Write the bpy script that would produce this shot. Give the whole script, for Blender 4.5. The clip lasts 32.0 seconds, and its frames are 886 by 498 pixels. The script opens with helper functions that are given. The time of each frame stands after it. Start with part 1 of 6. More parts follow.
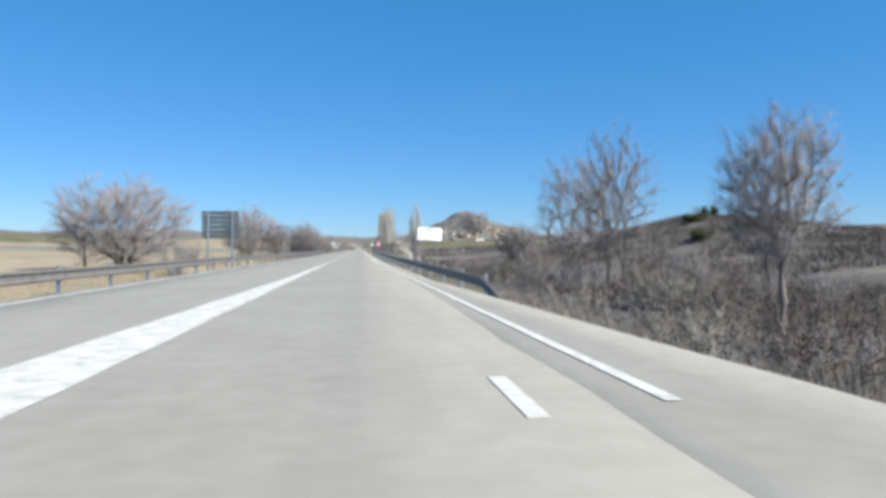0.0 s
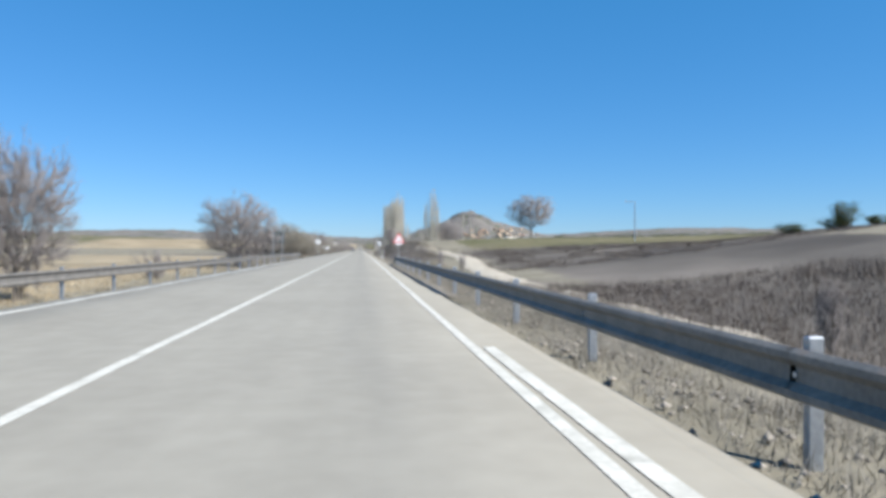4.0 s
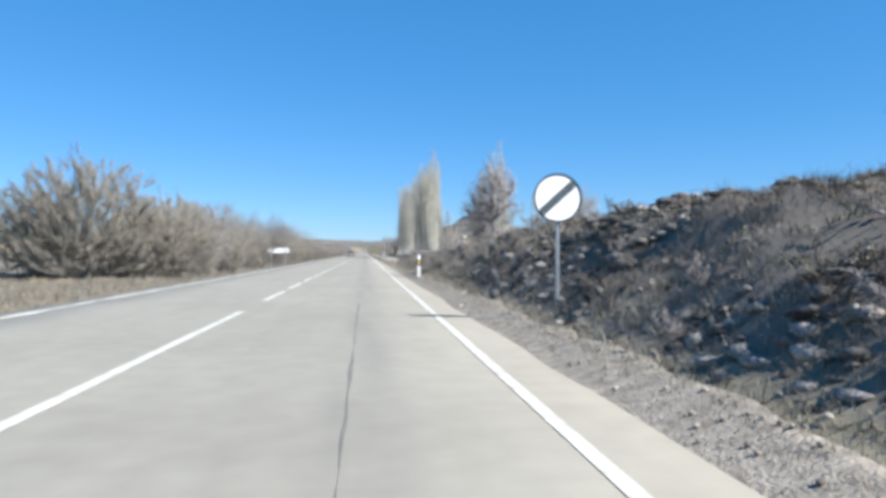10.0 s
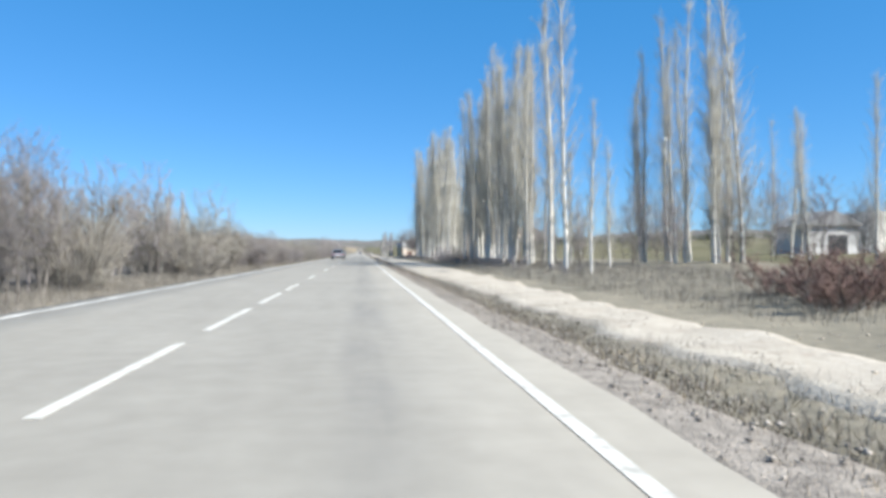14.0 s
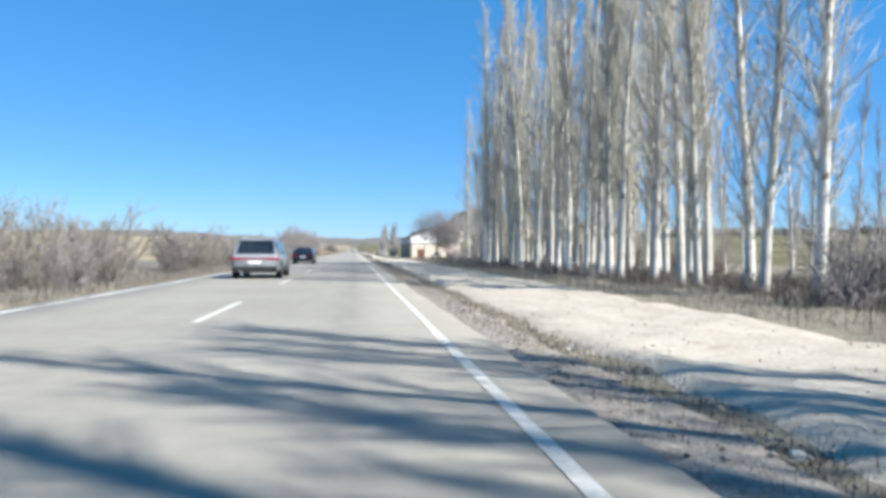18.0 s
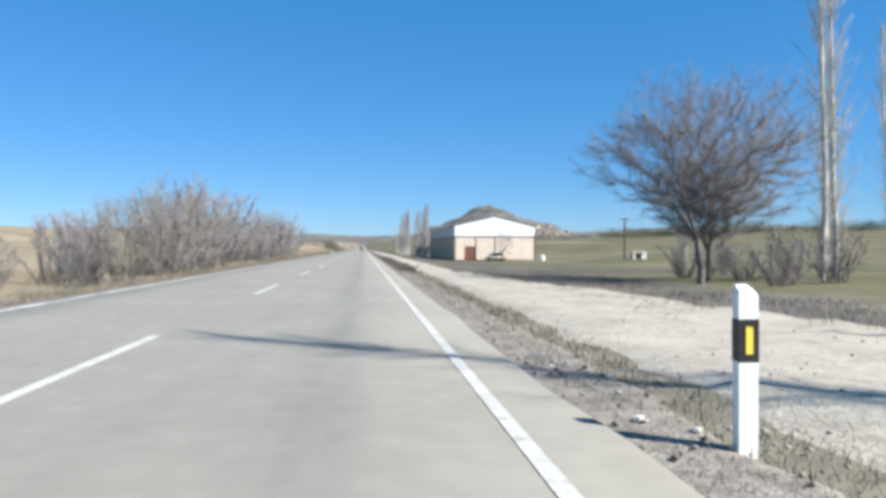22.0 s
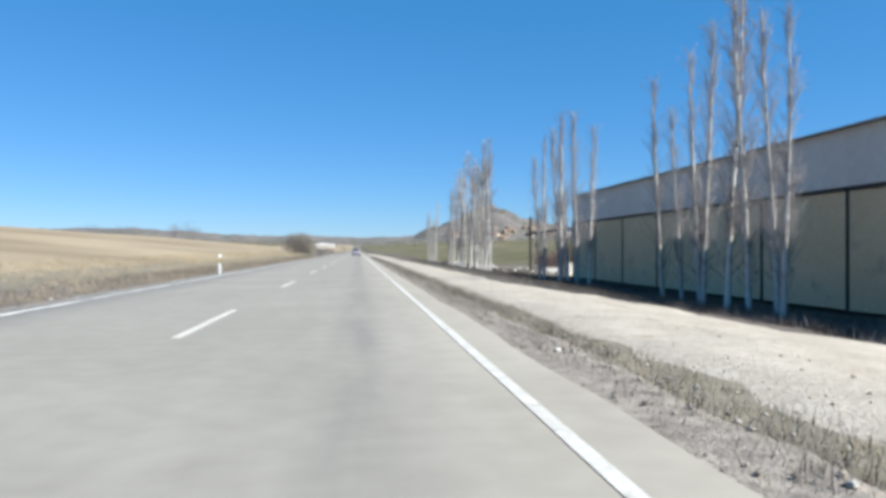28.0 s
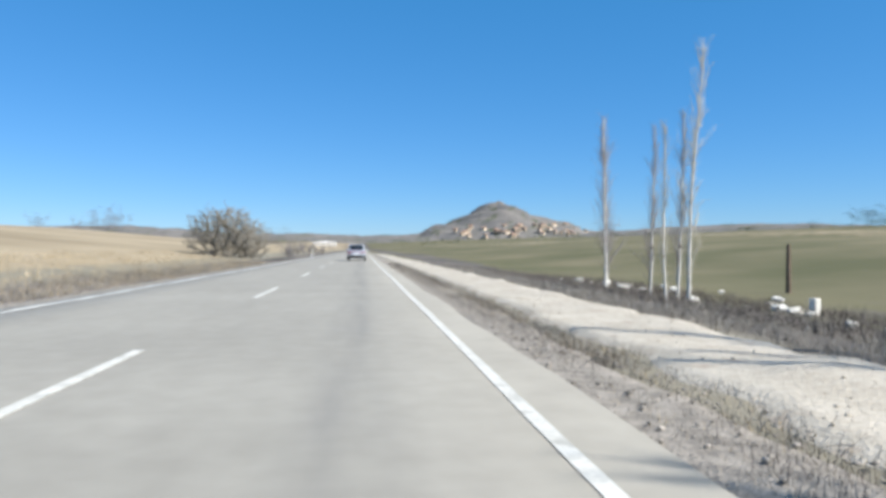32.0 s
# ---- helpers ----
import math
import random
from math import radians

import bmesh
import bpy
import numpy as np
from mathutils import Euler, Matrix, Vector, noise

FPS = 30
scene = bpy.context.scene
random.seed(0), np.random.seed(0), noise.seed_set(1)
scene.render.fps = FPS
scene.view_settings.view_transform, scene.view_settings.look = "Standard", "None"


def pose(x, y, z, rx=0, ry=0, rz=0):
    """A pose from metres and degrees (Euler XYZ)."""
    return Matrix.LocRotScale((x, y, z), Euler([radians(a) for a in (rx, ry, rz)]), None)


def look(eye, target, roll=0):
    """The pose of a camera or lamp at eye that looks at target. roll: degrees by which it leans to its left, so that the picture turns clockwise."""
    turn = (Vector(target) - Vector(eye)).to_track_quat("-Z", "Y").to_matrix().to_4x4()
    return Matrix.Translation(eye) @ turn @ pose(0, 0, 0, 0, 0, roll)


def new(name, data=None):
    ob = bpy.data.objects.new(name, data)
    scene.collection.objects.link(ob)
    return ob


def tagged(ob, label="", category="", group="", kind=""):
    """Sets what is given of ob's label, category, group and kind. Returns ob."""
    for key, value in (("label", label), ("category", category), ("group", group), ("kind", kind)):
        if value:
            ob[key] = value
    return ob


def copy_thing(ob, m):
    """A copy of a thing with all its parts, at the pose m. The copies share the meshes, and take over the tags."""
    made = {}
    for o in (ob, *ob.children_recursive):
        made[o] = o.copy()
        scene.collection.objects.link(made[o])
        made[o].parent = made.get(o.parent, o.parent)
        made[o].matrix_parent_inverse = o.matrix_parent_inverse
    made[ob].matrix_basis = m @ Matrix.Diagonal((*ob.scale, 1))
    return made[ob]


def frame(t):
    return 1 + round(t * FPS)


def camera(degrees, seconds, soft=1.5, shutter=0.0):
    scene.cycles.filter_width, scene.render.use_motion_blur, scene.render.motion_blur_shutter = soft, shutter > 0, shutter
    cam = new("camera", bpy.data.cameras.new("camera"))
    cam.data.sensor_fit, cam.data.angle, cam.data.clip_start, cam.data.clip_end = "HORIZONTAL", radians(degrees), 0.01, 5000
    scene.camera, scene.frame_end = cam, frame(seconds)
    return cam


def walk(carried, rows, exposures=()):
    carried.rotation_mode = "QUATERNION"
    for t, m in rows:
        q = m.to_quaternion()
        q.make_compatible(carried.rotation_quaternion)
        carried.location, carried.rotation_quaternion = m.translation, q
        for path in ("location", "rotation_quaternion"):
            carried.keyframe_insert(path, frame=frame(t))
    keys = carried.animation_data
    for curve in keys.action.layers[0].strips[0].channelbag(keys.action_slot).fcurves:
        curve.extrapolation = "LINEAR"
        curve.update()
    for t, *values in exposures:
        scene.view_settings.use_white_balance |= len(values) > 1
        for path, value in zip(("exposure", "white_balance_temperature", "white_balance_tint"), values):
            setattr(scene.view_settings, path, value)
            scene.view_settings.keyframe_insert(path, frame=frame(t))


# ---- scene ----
# ---- camera and drive ----
cam = camera(64, 32.0, soft=3.8)
PATH = [
    (0, pose(0.100, 0.00, 1.13, 89.92, 0, -6.65)),
    (0.5, pose(0.090, 9.00, 1.13, 90.02, 0, -6.64)),
    (1, pose(0.080, 18.00, 1.13, 90.03, 0, -6.51)),
    (1.5, pose(0.070, 27.00, 1.13, 90.02, 0, -6.53)),
    (2, pose(0.060, 36.00, 1.13, 89.84, 0, -6.43)),
    (2.5, pose(0.050, 45.01, 1.13, 89.77, 0, -6.46)),
    (3, pose(0.032, 54.01, 1.13, 90.03, 0, -6.53)),
    (3.5, pose(0.021, 63.01, 1.13, 89.98, 0, -6.56)),
    (4, pose(0.022, 72.02, 1.13, 89.97, 0, -6.61)),
    (4.5, pose(0.036, 81.02, 1.13, 90.00, 0, -6.68)),
    (5, pose(0.063, 90.03, 1.13, 90.08, 0, -6.80)),
    (5.5, pose(0.102, 99.04, 1.13, 90.33, 0, -6.99)),
    (6, pose(0.153, 108.05, 1.13, 90.29, 0, -7.17)),
    (6.5, pose(0.191, 117.06, 1.13, 90.41, 0, -7.14)),
    (7, pose(0.193, 126.09, 1.13, 90.04, 0, -6.99)),
    (7.5, pose(0.209, 135.20, 1.13, 90.28, 0, -6.85)),
    (8, pose(0.202, 144.47, 1.13, 90.18, 0, -6.73)),
    (8.5, pose(0.173, 153.90, 1.13, 90.21, 0, -6.75)),
    (9, pose(0.131, 163.48, 1.13, 89.98, 0, -6.56)),
    (9.5, pose(0.084, 173.22, 1.13, 90.10, 0, -6.47)),
    (10, pose(0.033, 183.10, 1.13, 90.28, 0, -6.28)),
    (10.5, pose(0.010, 193.11, 1.13, 90.17, 0, -6.41)),
    (11, pose(-0.004, 203.26, 1.13, 90.12, 0, -6.58)),
    (11.5, pose(-0.038, 213.56, 1.13, 89.94, 0, -6.46)),
    (12, pose(-0.067, 223.99, 1.13, 90.18, 0, -6.55)),
    (12.5, pose(-0.085, 234.48, 1.13, 90.00, 0, -6.54)),
    (13, pose(-0.095, 244.96, 1.13, 90.08, 0, -6.54)),
    (13.5, pose(-0.100, 255.42, 1.13, 90.19, 0, -6.51)),
    (14, pose(-0.093, 265.87, 1.13, 90.27, 0, -6.59)),
    (14.5, pose(-0.073, 276.33, 1.13, 90.25, 0, -6.67)),
    (15, pose(-0.051, 286.79, 1.13, 90.06, 0, -6.68)),
    (15.5, pose(-0.025, 297.25, 1.13, 90.00, 0, -6.73)),
    (16, pose(0.004, 307.73, 1.13, 90.00, 0, -6.84)),
    (16.5, pose(0.039, 318.20, 1.13, 90.07, 0, -7.03)),
    (17, pose(0.079, 328.68, 1.13, 90.15, 0, -7.12)),
    (17.5, pose(0.131, 339.17, 1.13, 90.17, 0, -7.11)),
    (18, pose(0.183, 349.65, 1.13, 90.13, 0, -7.11)),
    (18.5, pose(0.227, 360.15, 1.13, 90.10, 0, -7.04)),
    (19, pose(0.267, 370.64, 1.13, 90.16, 0, -6.95)),
    (19.5, pose(0.311, 381.13, 1.13, 90.11, 0, -6.89)),
    (20, pose(0.358, 391.62, 1.13, 90.14, 0, -6.86)),
    (20.5, pose(0.408, 402.11, 1.13, 89.97, 0, -6.86)),
    (21, pose(0.432, 412.59, 1.13, 89.97, 0, -6.67)),
    (21.5, pose(0.410, 423.07, 1.13, 89.85, 0, -6.54)),
    (22, pose(0.363, 433.53, 1.13, 89.96, 0, -6.38)),
    (22.5, pose(0.315, 443.98, 1.13, 90.02, 0, -6.31)),
    (23, pose(0.268, 454.42, 1.13, 89.86, 0, -6.32)),
    (23.5, pose(0.218, 464.83, 1.13, 89.89, 0, -6.33)),
    (24, pose(0.166, 475.23, 1.13, 90.08, 0, -6.34)),
    (24.5, pose(0.107, 485.62, 1.13, 89.94, 0, -6.31)),
    (25, pose(0.062, 495.99, 1.13, 90.00, 0, -6.41)),
    (25.5, pose(0.038, 506.36, 1.13, 90.07, 0, -6.61)),
    (26, pose(0.018, 516.73, 1.13, 90.00, 0, -6.60)),
    (26.5, pose(0.005, 527.11, 1.13, 89.98, 0, -6.62)),
    (27, pose(0.001, 537.49, 1.13, 90.00, 0, -6.67)),
    (27.5, pose(0.007, 547.88, 1.13, 90.09, 0, -6.76)),
    (28, pose(0.026, 558.26, 1.13, 90.13, 0, -6.82)),
    (28.5, pose(0.062, 568.65, 1.13, 90.26, 0, -6.94)),
    (29, pose(0.121, 579.04, 1.13, 90.12, 0, -7.03)),
    (29.5, pose(0.206, 589.42, 1.13, 90.23, 0, -6.99)),
    (30, pose(0.266, 599.81, 1.13, 90.04, 0, -6.82)),
    (30.5, pose(0.275, 610.20, 1.13, 89.89, 0, -6.66)),
    (31, pose(0.248, 620.59, 1.13, 89.78, 0, -6.58)),
    (31.5, pose(0.201, 630.98, 1.13, 89.92, 0, -6.60)),
    (32, pose(0.145, 641.37, 1.13, 89.99, 0, -6.53)),
]
walk(cam, PATH, exposures=[(0, 0.78), (8.5, 0.82), (10.5, 0.96), (14.5, 0.97), (16.6, 1.12), (17.4, 1.09), (18.2, 1.0), (19.0, 0.95), (19.7, 1.11), (21.1, 1.12), (21.8, 0.8), (32, 0.8)])

# ---- sky and sun ----
SUN_TO = Vector((0.602, -0.431, 0.669))
world = bpy.data.worlds.new("world")
scene.world = world
world.use_nodes = True
sky = world.node_tree.nodes.new("ShaderNodeTexSky")
sky.sky_type, sky.sun_disc = "NISHITA", False
sky.sun_elevation, sky.sun_rotation = radians(42), radians(125.6)
sky.altitude, sky.air_density, sky.dust_density, sky.ozone_density = 700, 1.0, 0.0, 4.5
deepen = world.node_tree.nodes.new("ShaderNodeMix")
deepen.data_type, deepen.blend_type = "RGBA", "MULTIPLY"
deepen.inputs[0].default_value, deepen.inputs[7].default_value = 1.0, (0.537, 0.615, 0.781, 1)
rich = world.node_tree.nodes.new("ShaderNodeHueSaturation")
rich.inputs["Saturation"].default_value = 1.08
world.node_tree.links.new(sky.outputs[0], rich.inputs["Color"])
world.node_tree.links.new(rich.outputs[0], deepen.inputs[6])
veil = world.node_tree.nodes.new("ShaderNodeMix")
veil.data_type, veil.blend_type = "RGBA", "ADD"
veil.inputs[0].default_value, veil.inputs[7].default_value = 1.0, (0.0, 1.22, 2.67, 1)
world.node_tree.links.new(deepen.outputs[2], veil.inputs[6])
world.node_tree.links.new(veil.outputs[2], world.node_tree.nodes["Background"].inputs[0])
world.node_tree.nodes["Background"].inputs[1].default_value = 0.066
sun = new("sun", bpy.data.lights.new("sun", "SUN"))
sun.data.energy, sun.data.angle, sun.data.color = 5.2, radians(0.53), (1.0, 0.972, 0.925)
sun.matrix_world = look(SUN_TO * 100, (0, 0, 0))


# ---- materials ----
def mat(name, a, b, scale=2.0, rough=0.85, bump=0.15, bump_scale=None, metal=0.0, spec=0.3, per_object=0.0, per_island=0.0, wear=None):
    """Two tones mixed by coarse and fine noise, fine relief; per_object and per_island vary the brightness of repeats."""
    m = bpy.data.materials.new(name)
    m.use_nodes = True
    nt = m.node_tree
    n, l = nt.nodes, nt.links
    bs = n["Principled BSDF"]
    bs.inputs["Roughness"].default_value, bs.inputs["Metallic"].default_value = rough, metal
    bs.inputs["Specular IOR Level"].default_value = spec
    tc = n.new("ShaderNodeTexCoord")
    coarse, fine = n.new("ShaderNodeTexNoise"), n.new("ShaderNodeTexNoise")
    for node, s, d in ((coarse, scale, 3.0), (fine, scale * 9, 4.0)):
        node.inputs["Scale"].default_value, node.inputs["Detail"].default_value = s, d
        l.new(tc.outputs["Object"], node.inputs["Vector"])
    add = n.new("ShaderNodeMath")
    add.operation = "ADD"
    l.new(coarse.outputs[0], add.inputs[0]), l.new(fine.outputs[0], add.inputs[1])
    rng = n.new("ShaderNodeMapRange")
    rng.inputs[1].default_value, rng.inputs[2].default_value = 0.72, 1.28
    l.new(add.outputs[0], rng.inputs[0])
    mix = n.new("ShaderNodeMix")
    mix.data_type = "RGBA"
    mix.inputs[6].default_value, mix.inputs[7].default_value = (*a, 1), (*b, 1)
    l.new(rng.outputs[0], mix.inputs[0])
    col = mix.outputs[2]
    if wear:
        wn, wr, wm = n.new("ShaderNodeTexNoise"), n.new("ShaderNodeMapRange"), n.new("ShaderNodeMix")
        wn.inputs["Scale"].default_value, wn.inputs["Detail"].default_value = wear[1], 6.0
        wr.inputs[1].default_value, wr.inputs[2].default_value = wear[2], wear[2] + 0.12
        wm.data_type = "RGBA"
        wm.inputs[7].default_value = (*wear[0], 1)
        l.new(tc.outputs["Object"], wn.inputs["Vector"]), l.new(wn.outputs[0], wr.inputs[0])
        l.new(wr.outputs[0], wm.inputs[0]), l.new(col, wm.inputs[6])
        col = wm.outputs[2]
    for amount, kind in ((per_object, "ShaderNodeObjectInfo"), (per_island, "ShaderNodeNewGeometry")):
        if amount:
            src, mr, hsv = n.new(kind), n.new("ShaderNodeMapRange"), n.new("ShaderNodeHueSaturation")
            mr.inputs[3].default_value, mr.inputs[4].default_value = 1 - amount, 1 + amount
            l.new(src.outputs["Random" if kind == "ShaderNodeObjectInfo" else "Random Per Island"], mr.inputs[0])
            l.new(mr.outputs[0], hsv.inputs["Value"]), l.new(col, hsv.inputs["Color"])
            col = hsv.outputs[0]
    l.new(col, bs.inputs["Base Color"])
    if bump:
        bn, bp = n.new("ShaderNodeTexNoise"), n.new("ShaderNodeBump")
        bn.inputs["Scale"].default_value, bn.inputs["Detail"].default_value = bump_scale or scale * 14, 4.0
        bp.inputs["Strength"].default_value, bp.inputs["Distance"].default_value = bump, 0.03
        l.new(tc.outputs["Object"], bn.inputs["Vector"]), l.new(bn.outputs[0], bp.inputs["Height"])
        l.new(bp.outputs[0], bs.inputs["Normal"])
    return m


def ground_material():
    """Dry grass, blended by the vertex colours of the land cover into green crop, stubble and bare soil."""
    m = mat("land", (0.15, 0.136, 0.103), (0.255, 0.227, 0.17), 0.35, 0.95, 0.8, 5.0, spec=0.1)
    n, l = m.node_tree.nodes, m.node_tree.links
    bs, tc = n["Principled BSDF"], n.new("ShaderNodeTexCoord")
    col = bs.inputs["Base Color"].links[0].from_socket
    at, sep = n.new("ShaderNodeVertexColor"), n.new("ShaderNodeSeparateColor")
    at.layer_name = "cover"
    l.new(at.outputs[0], sep.inputs[0])
    brk = n.new("ShaderNodeTexNoise")
    brk.inputs["Scale"].default_value, brk.inputs["Detail"].default_value = 0.4, 7.0
    l.new(tc.outputs["Object"], brk.inputs["Vector"])
    tone = n.new("ShaderNodeTexNoise")
    tone.inputs["Scale"].default_value, tone.inputs["Detail"].default_value = 0.05, 9.0
    l.new(tc.outputs["Object"], tone.inputs["Vector"])
    for k, (a, b) in enumerate((((0.098, 0.096, 0.05), (0.168, 0.146, 0.088)), ((0.235, 0.188, 0.122), (0.345, 0.282, 0.19)), ((0.072, 0.064, 0.056), (0.165, 0.145, 0.125)))):
        pick, am, rg, mx = n.new("ShaderNodeMix"), n.new("ShaderNodeMath"), n.new("ShaderNodeMapRange"), n.new("ShaderNodeMix")
        pick.data_type = mx.data_type = "RGBA"
        pick.inputs[6].default_value, pick.inputs[7].default_value = (*a, 1), (*b, 1)
        tr = n.new("ShaderNodeMapRange")
        tr.inputs[1].default_value, tr.inputs[2].default_value = 0.36, 0.64
        l.new(tone.outputs[0], tr.inputs[0]), l.new(tr.outputs[0], pick.inputs[0])
        am.operation = "ADD"
        l.new(sep.outputs[k], am.inputs[0]), l.new(brk.outputs[0], am.inputs[1])
        rg.inputs[1].default_value, rg.inputs[2].default_value = 0.85, 1.15
        l.new(am.outputs[0], rg.inputs[0]), l.new(rg.outputs[0], mx.inputs[0])
        l.new(col, mx.inputs[6]), l.new(pick.outputs[2], mx.inputs[7])
        col = mx.outputs[2]
    l.new(col, bs.inputs["Base Color"])
    return m


def asphalt_material():
    """Sun-bleached asphalt with a dark oil streak along the lane's middle and faint lengthwise bands."""
    m = mat("asphalt", (0.246, 0.229, 0.193), (0.290, 0.271, 0.229), 0.35, 0.88, 0.12, 90.0, spec=0.25)
    n, l = m.node_tree.nodes, m.node_tree.links
    bs, tc = n["Principled BSDF"], n.new("ShaderNodeTexCoord")
    col = bs.inputs["Base Color"].links[0].from_socket
    sep, mp, ns = n.new("ShaderNodeSeparateXYZ"), n.new("ShaderNodeMapping"), n.new("ShaderNodeTexNoise")
    mp.inputs["Scale"].default_value = (1.3, 0.16, 1.0)
    ns.inputs["Scale"].default_value, ns.inputs["Detail"].default_value = 1.6, 5.0
    l.new(tc.outputs["Object"], sep.inputs[0]), l.new(tc.outputs["Object"], mp.inputs[0]), l.new(mp.outputs[0], ns.inputs["Vector"])
    dist, sub = n.new("ShaderNodeMath"), n.new("ShaderNodeMath")
    sub.operation, dist.operation = "SUBTRACT", "ABSOLUTE"
    sub.inputs[1].default_value = 0.02
    l.new(sep.outputs[0], sub.inputs[0]), l.new(sub.outputs[0], dist.inputs[0])
    band = n.new("ShaderNodeMapRange")
    band.interpolation_type = "SMOOTHSTEP"
    band.inputs[1].default_value, band.inputs[2].default_value, band.inputs[3].default_value, band.inputs[4].default_value = 0.05, 0.5, 1.0, 0.0
    l.new(dist.outputs[0], band.inputs[0])
    gate = n.new("ShaderNodeMapRange")
    gate.inputs[1].default_value, gate.inputs[2].default_value = 0.38, 0.7
    l.new(ns.outputs[0], gate.inputs[0])
    mul, far = n.new("ShaderNodeMath"), n.new("ShaderNodeMapRange")
    mul.operation = "MULTIPLY"
    far.inputs[1].default_value, far.inputs[2].default_value, far.inputs[3].default_value, far.inputs[4].default_value = 60, 260, 0.2, 0.5
    l.new(sep.outputs[1], far.inputs[0])
    mul2 = n.new("ShaderNodeMath")
    mul2.operation = "MULTIPLY"
    l.new(band.outputs[0], mul.inputs[0]), l.new(gate.outputs[0], mul.inputs[1]), l.new(mul.outputs[0], mul2.inputs[0]), l.new(far.outputs[0], mul2.inputs[1])
    mx = n.new("ShaderNodeMix")
    mx.data_type = "RGBA"
    mx.inputs[7].default_value = (0.13, 0.125, 0.118, 1)
    l.new(mul2.outputs[0], mx.inputs[0]), l.new(col, mx.inputs[6])
    # lengthwise bands worn by wheels
    lb = n.new("ShaderNodeMix")
    lb.data_type, lb.blend_type = "RGBA", "MULTIPLY"
    lr = n.new("ShaderNodeMapRange")
    lr.inputs[1].default_value, lr.inputs[2].default_value, lr.inputs[3].default_value, lr.inputs[4].default_value = 0.3, 0.7, 0.955, 1.03
    l.new(ns.outputs[0], lr.inputs[0])
    lb.inputs[0].default_value = 1.0
    l.new(mx.outputs[2], lb.inputs[6]), l.new(lr.outputs[0], lb.inputs[7])
    l.new(lb.outputs[2], bs.inputs["Base Color"])
    return m


LAND, ASPHALT = ground_material(), asphalt_material()
PAINT = mat("road_paint", (0.42, 0.405, 0.355), (0.60, 0.58, 0.52), 3.0, 0.75, 0.2, wear=((0.36, 0.345, 0.30), 4.0, 0.55))
GRAVEL = mat("gravel", (0.34, 0.30, 0.238), (0.47, 0.422, 0.348), 1.1, 0.95, 0.9, 22.0, spec=0.15, wear=((0.33, 0.275, 0.215), 2.4, 0.60))
PEBBLE = mat("mixed_pebbles", (0.15, 0.135, 0.115), (0.36, 0.325, 0.28), 5.0, 0.9, 0.2, spec=0.2, per_island=0.45)
# CONCRETE darkened and warmed for the side wall: shade put into the colour.
SHADE_PANEL = mat("shade_toned_weathered_panels", (0.50, 0.395, 0.255), (0.59, 0.47, 0.31), 0.6, 0.9, 0.15, spec=0.15, per_object=0.04, wear=((0.41, 0.335, 0.24), 0.9, 0.6))
# Greyer copy of WHITE_SHEET: side wall's shade put into the colour; also shed walls.
GREY_SHEET = mat("grey_shade_and_shed_sheet", (0.47, 0.455, 0.43), (0.54, 0.525, 0.50), 0.5, 0.6, 0.04, spec=0.3, per_object=0.05)
CHIPS = mat("loose_chippings", (0.15, 0.132, 0.11), (0.36, 0.32, 0.27), 6.0, 0.95, 0.9, 30.0, spec=0.15)
STEEL = mat("galvanised_steel", (0.30, 0.32, 0.34), (0.44, 0.46, 0.48), 2.5, 0.45, 0.08, metal=0.75, spec=0.5, wear=((0.24, 0.22, 0.20), 3.0, 0.66))
RAIL = mat("weathered_rail_zinc", (0.11, 0.104, 0.094), (0.20, 0.187, 0.168), 2.5, 0.6, 0.08, metal=0.05, spec=0.35, wear=((0.20, 0.16, 0.13), 3.0, 0.64))
DARK_STEEL = mat("rusty_dark_steel", (0.035, 0.028, 0.025), (0.075, 0.055, 0.045), 3.0, 0.7, 0.1)
POST_WHITE = mat("white_plastic", (0.70, 0.70, 0.68), (0.80, 0.80, 0.78), 4.0, 0.5, 0.05, wear=((0.5, 0.46, 0.4), 9.0, 0.66))
BLACK = mat("black_film", (0.015, 0.015, 0.016), (0.03, 0.03, 0.03), 8.0, 0.5, 0.0)
YELLOW = mat("yellow_reflector", (0.75, 0.55, 0.06), (0.85, 0.65, 0.1), 8.0, 0.3, 0.0)
SIGN_WHITE = mat("sign_white", (0.76, 0.78, 0.79), (0.84, 0.85, 0.86), 1.5, 0.4, 0.02)
SIGN_RED = mat("sign_red", (0.58, 0.03, 0.04), (0.66, 0.06, 0.06), 3.0, 0.4, 0.02)
SIGN_GREEN = mat("sign_green", (0.0, 0.26, 0.15), (0.02, 0.33, 0.2), 3.0, 0.4, 0.02)
SIGN_DARK = mat("sign_back_dark_steel", (0.05, 0.065, 0.07), (0.10, 0.12, 0.125), 2.0, 0.6, 0.05)
BARK_PALE = mat("poplar_bark", (0.42, 0.40, 0.36), (0.66, 0.64, 0.58), 1.5, 0.85, 0.5, 14.0, spec=0.15, per_object=0.15, wear=((0.14, 0.12, 0.10), 2.6, 0.58))
TWIG_PALE = mat("poplar_twigs", (0.26, 0.245, 0.205), (0.42, 0.40, 0.335), 1.0, 0.9, 0.0, spec=0.1, per_object=0.15, per_island=0.25)
BARK = mat("grey_bark", (0.10, 0.09, 0.08), (0.20, 0.182, 0.16), 2.0, 0.9, 0.5, 16.0, spec=0.1, per_object=0.2)
TWIG = mat("grey_twigs", (0.15, 0.137, 0.134), (0.27, 0.248, 0.243), 1.0, 0.9, 0.0, spec=0.1, per_object=0.2, per_island=0.25)
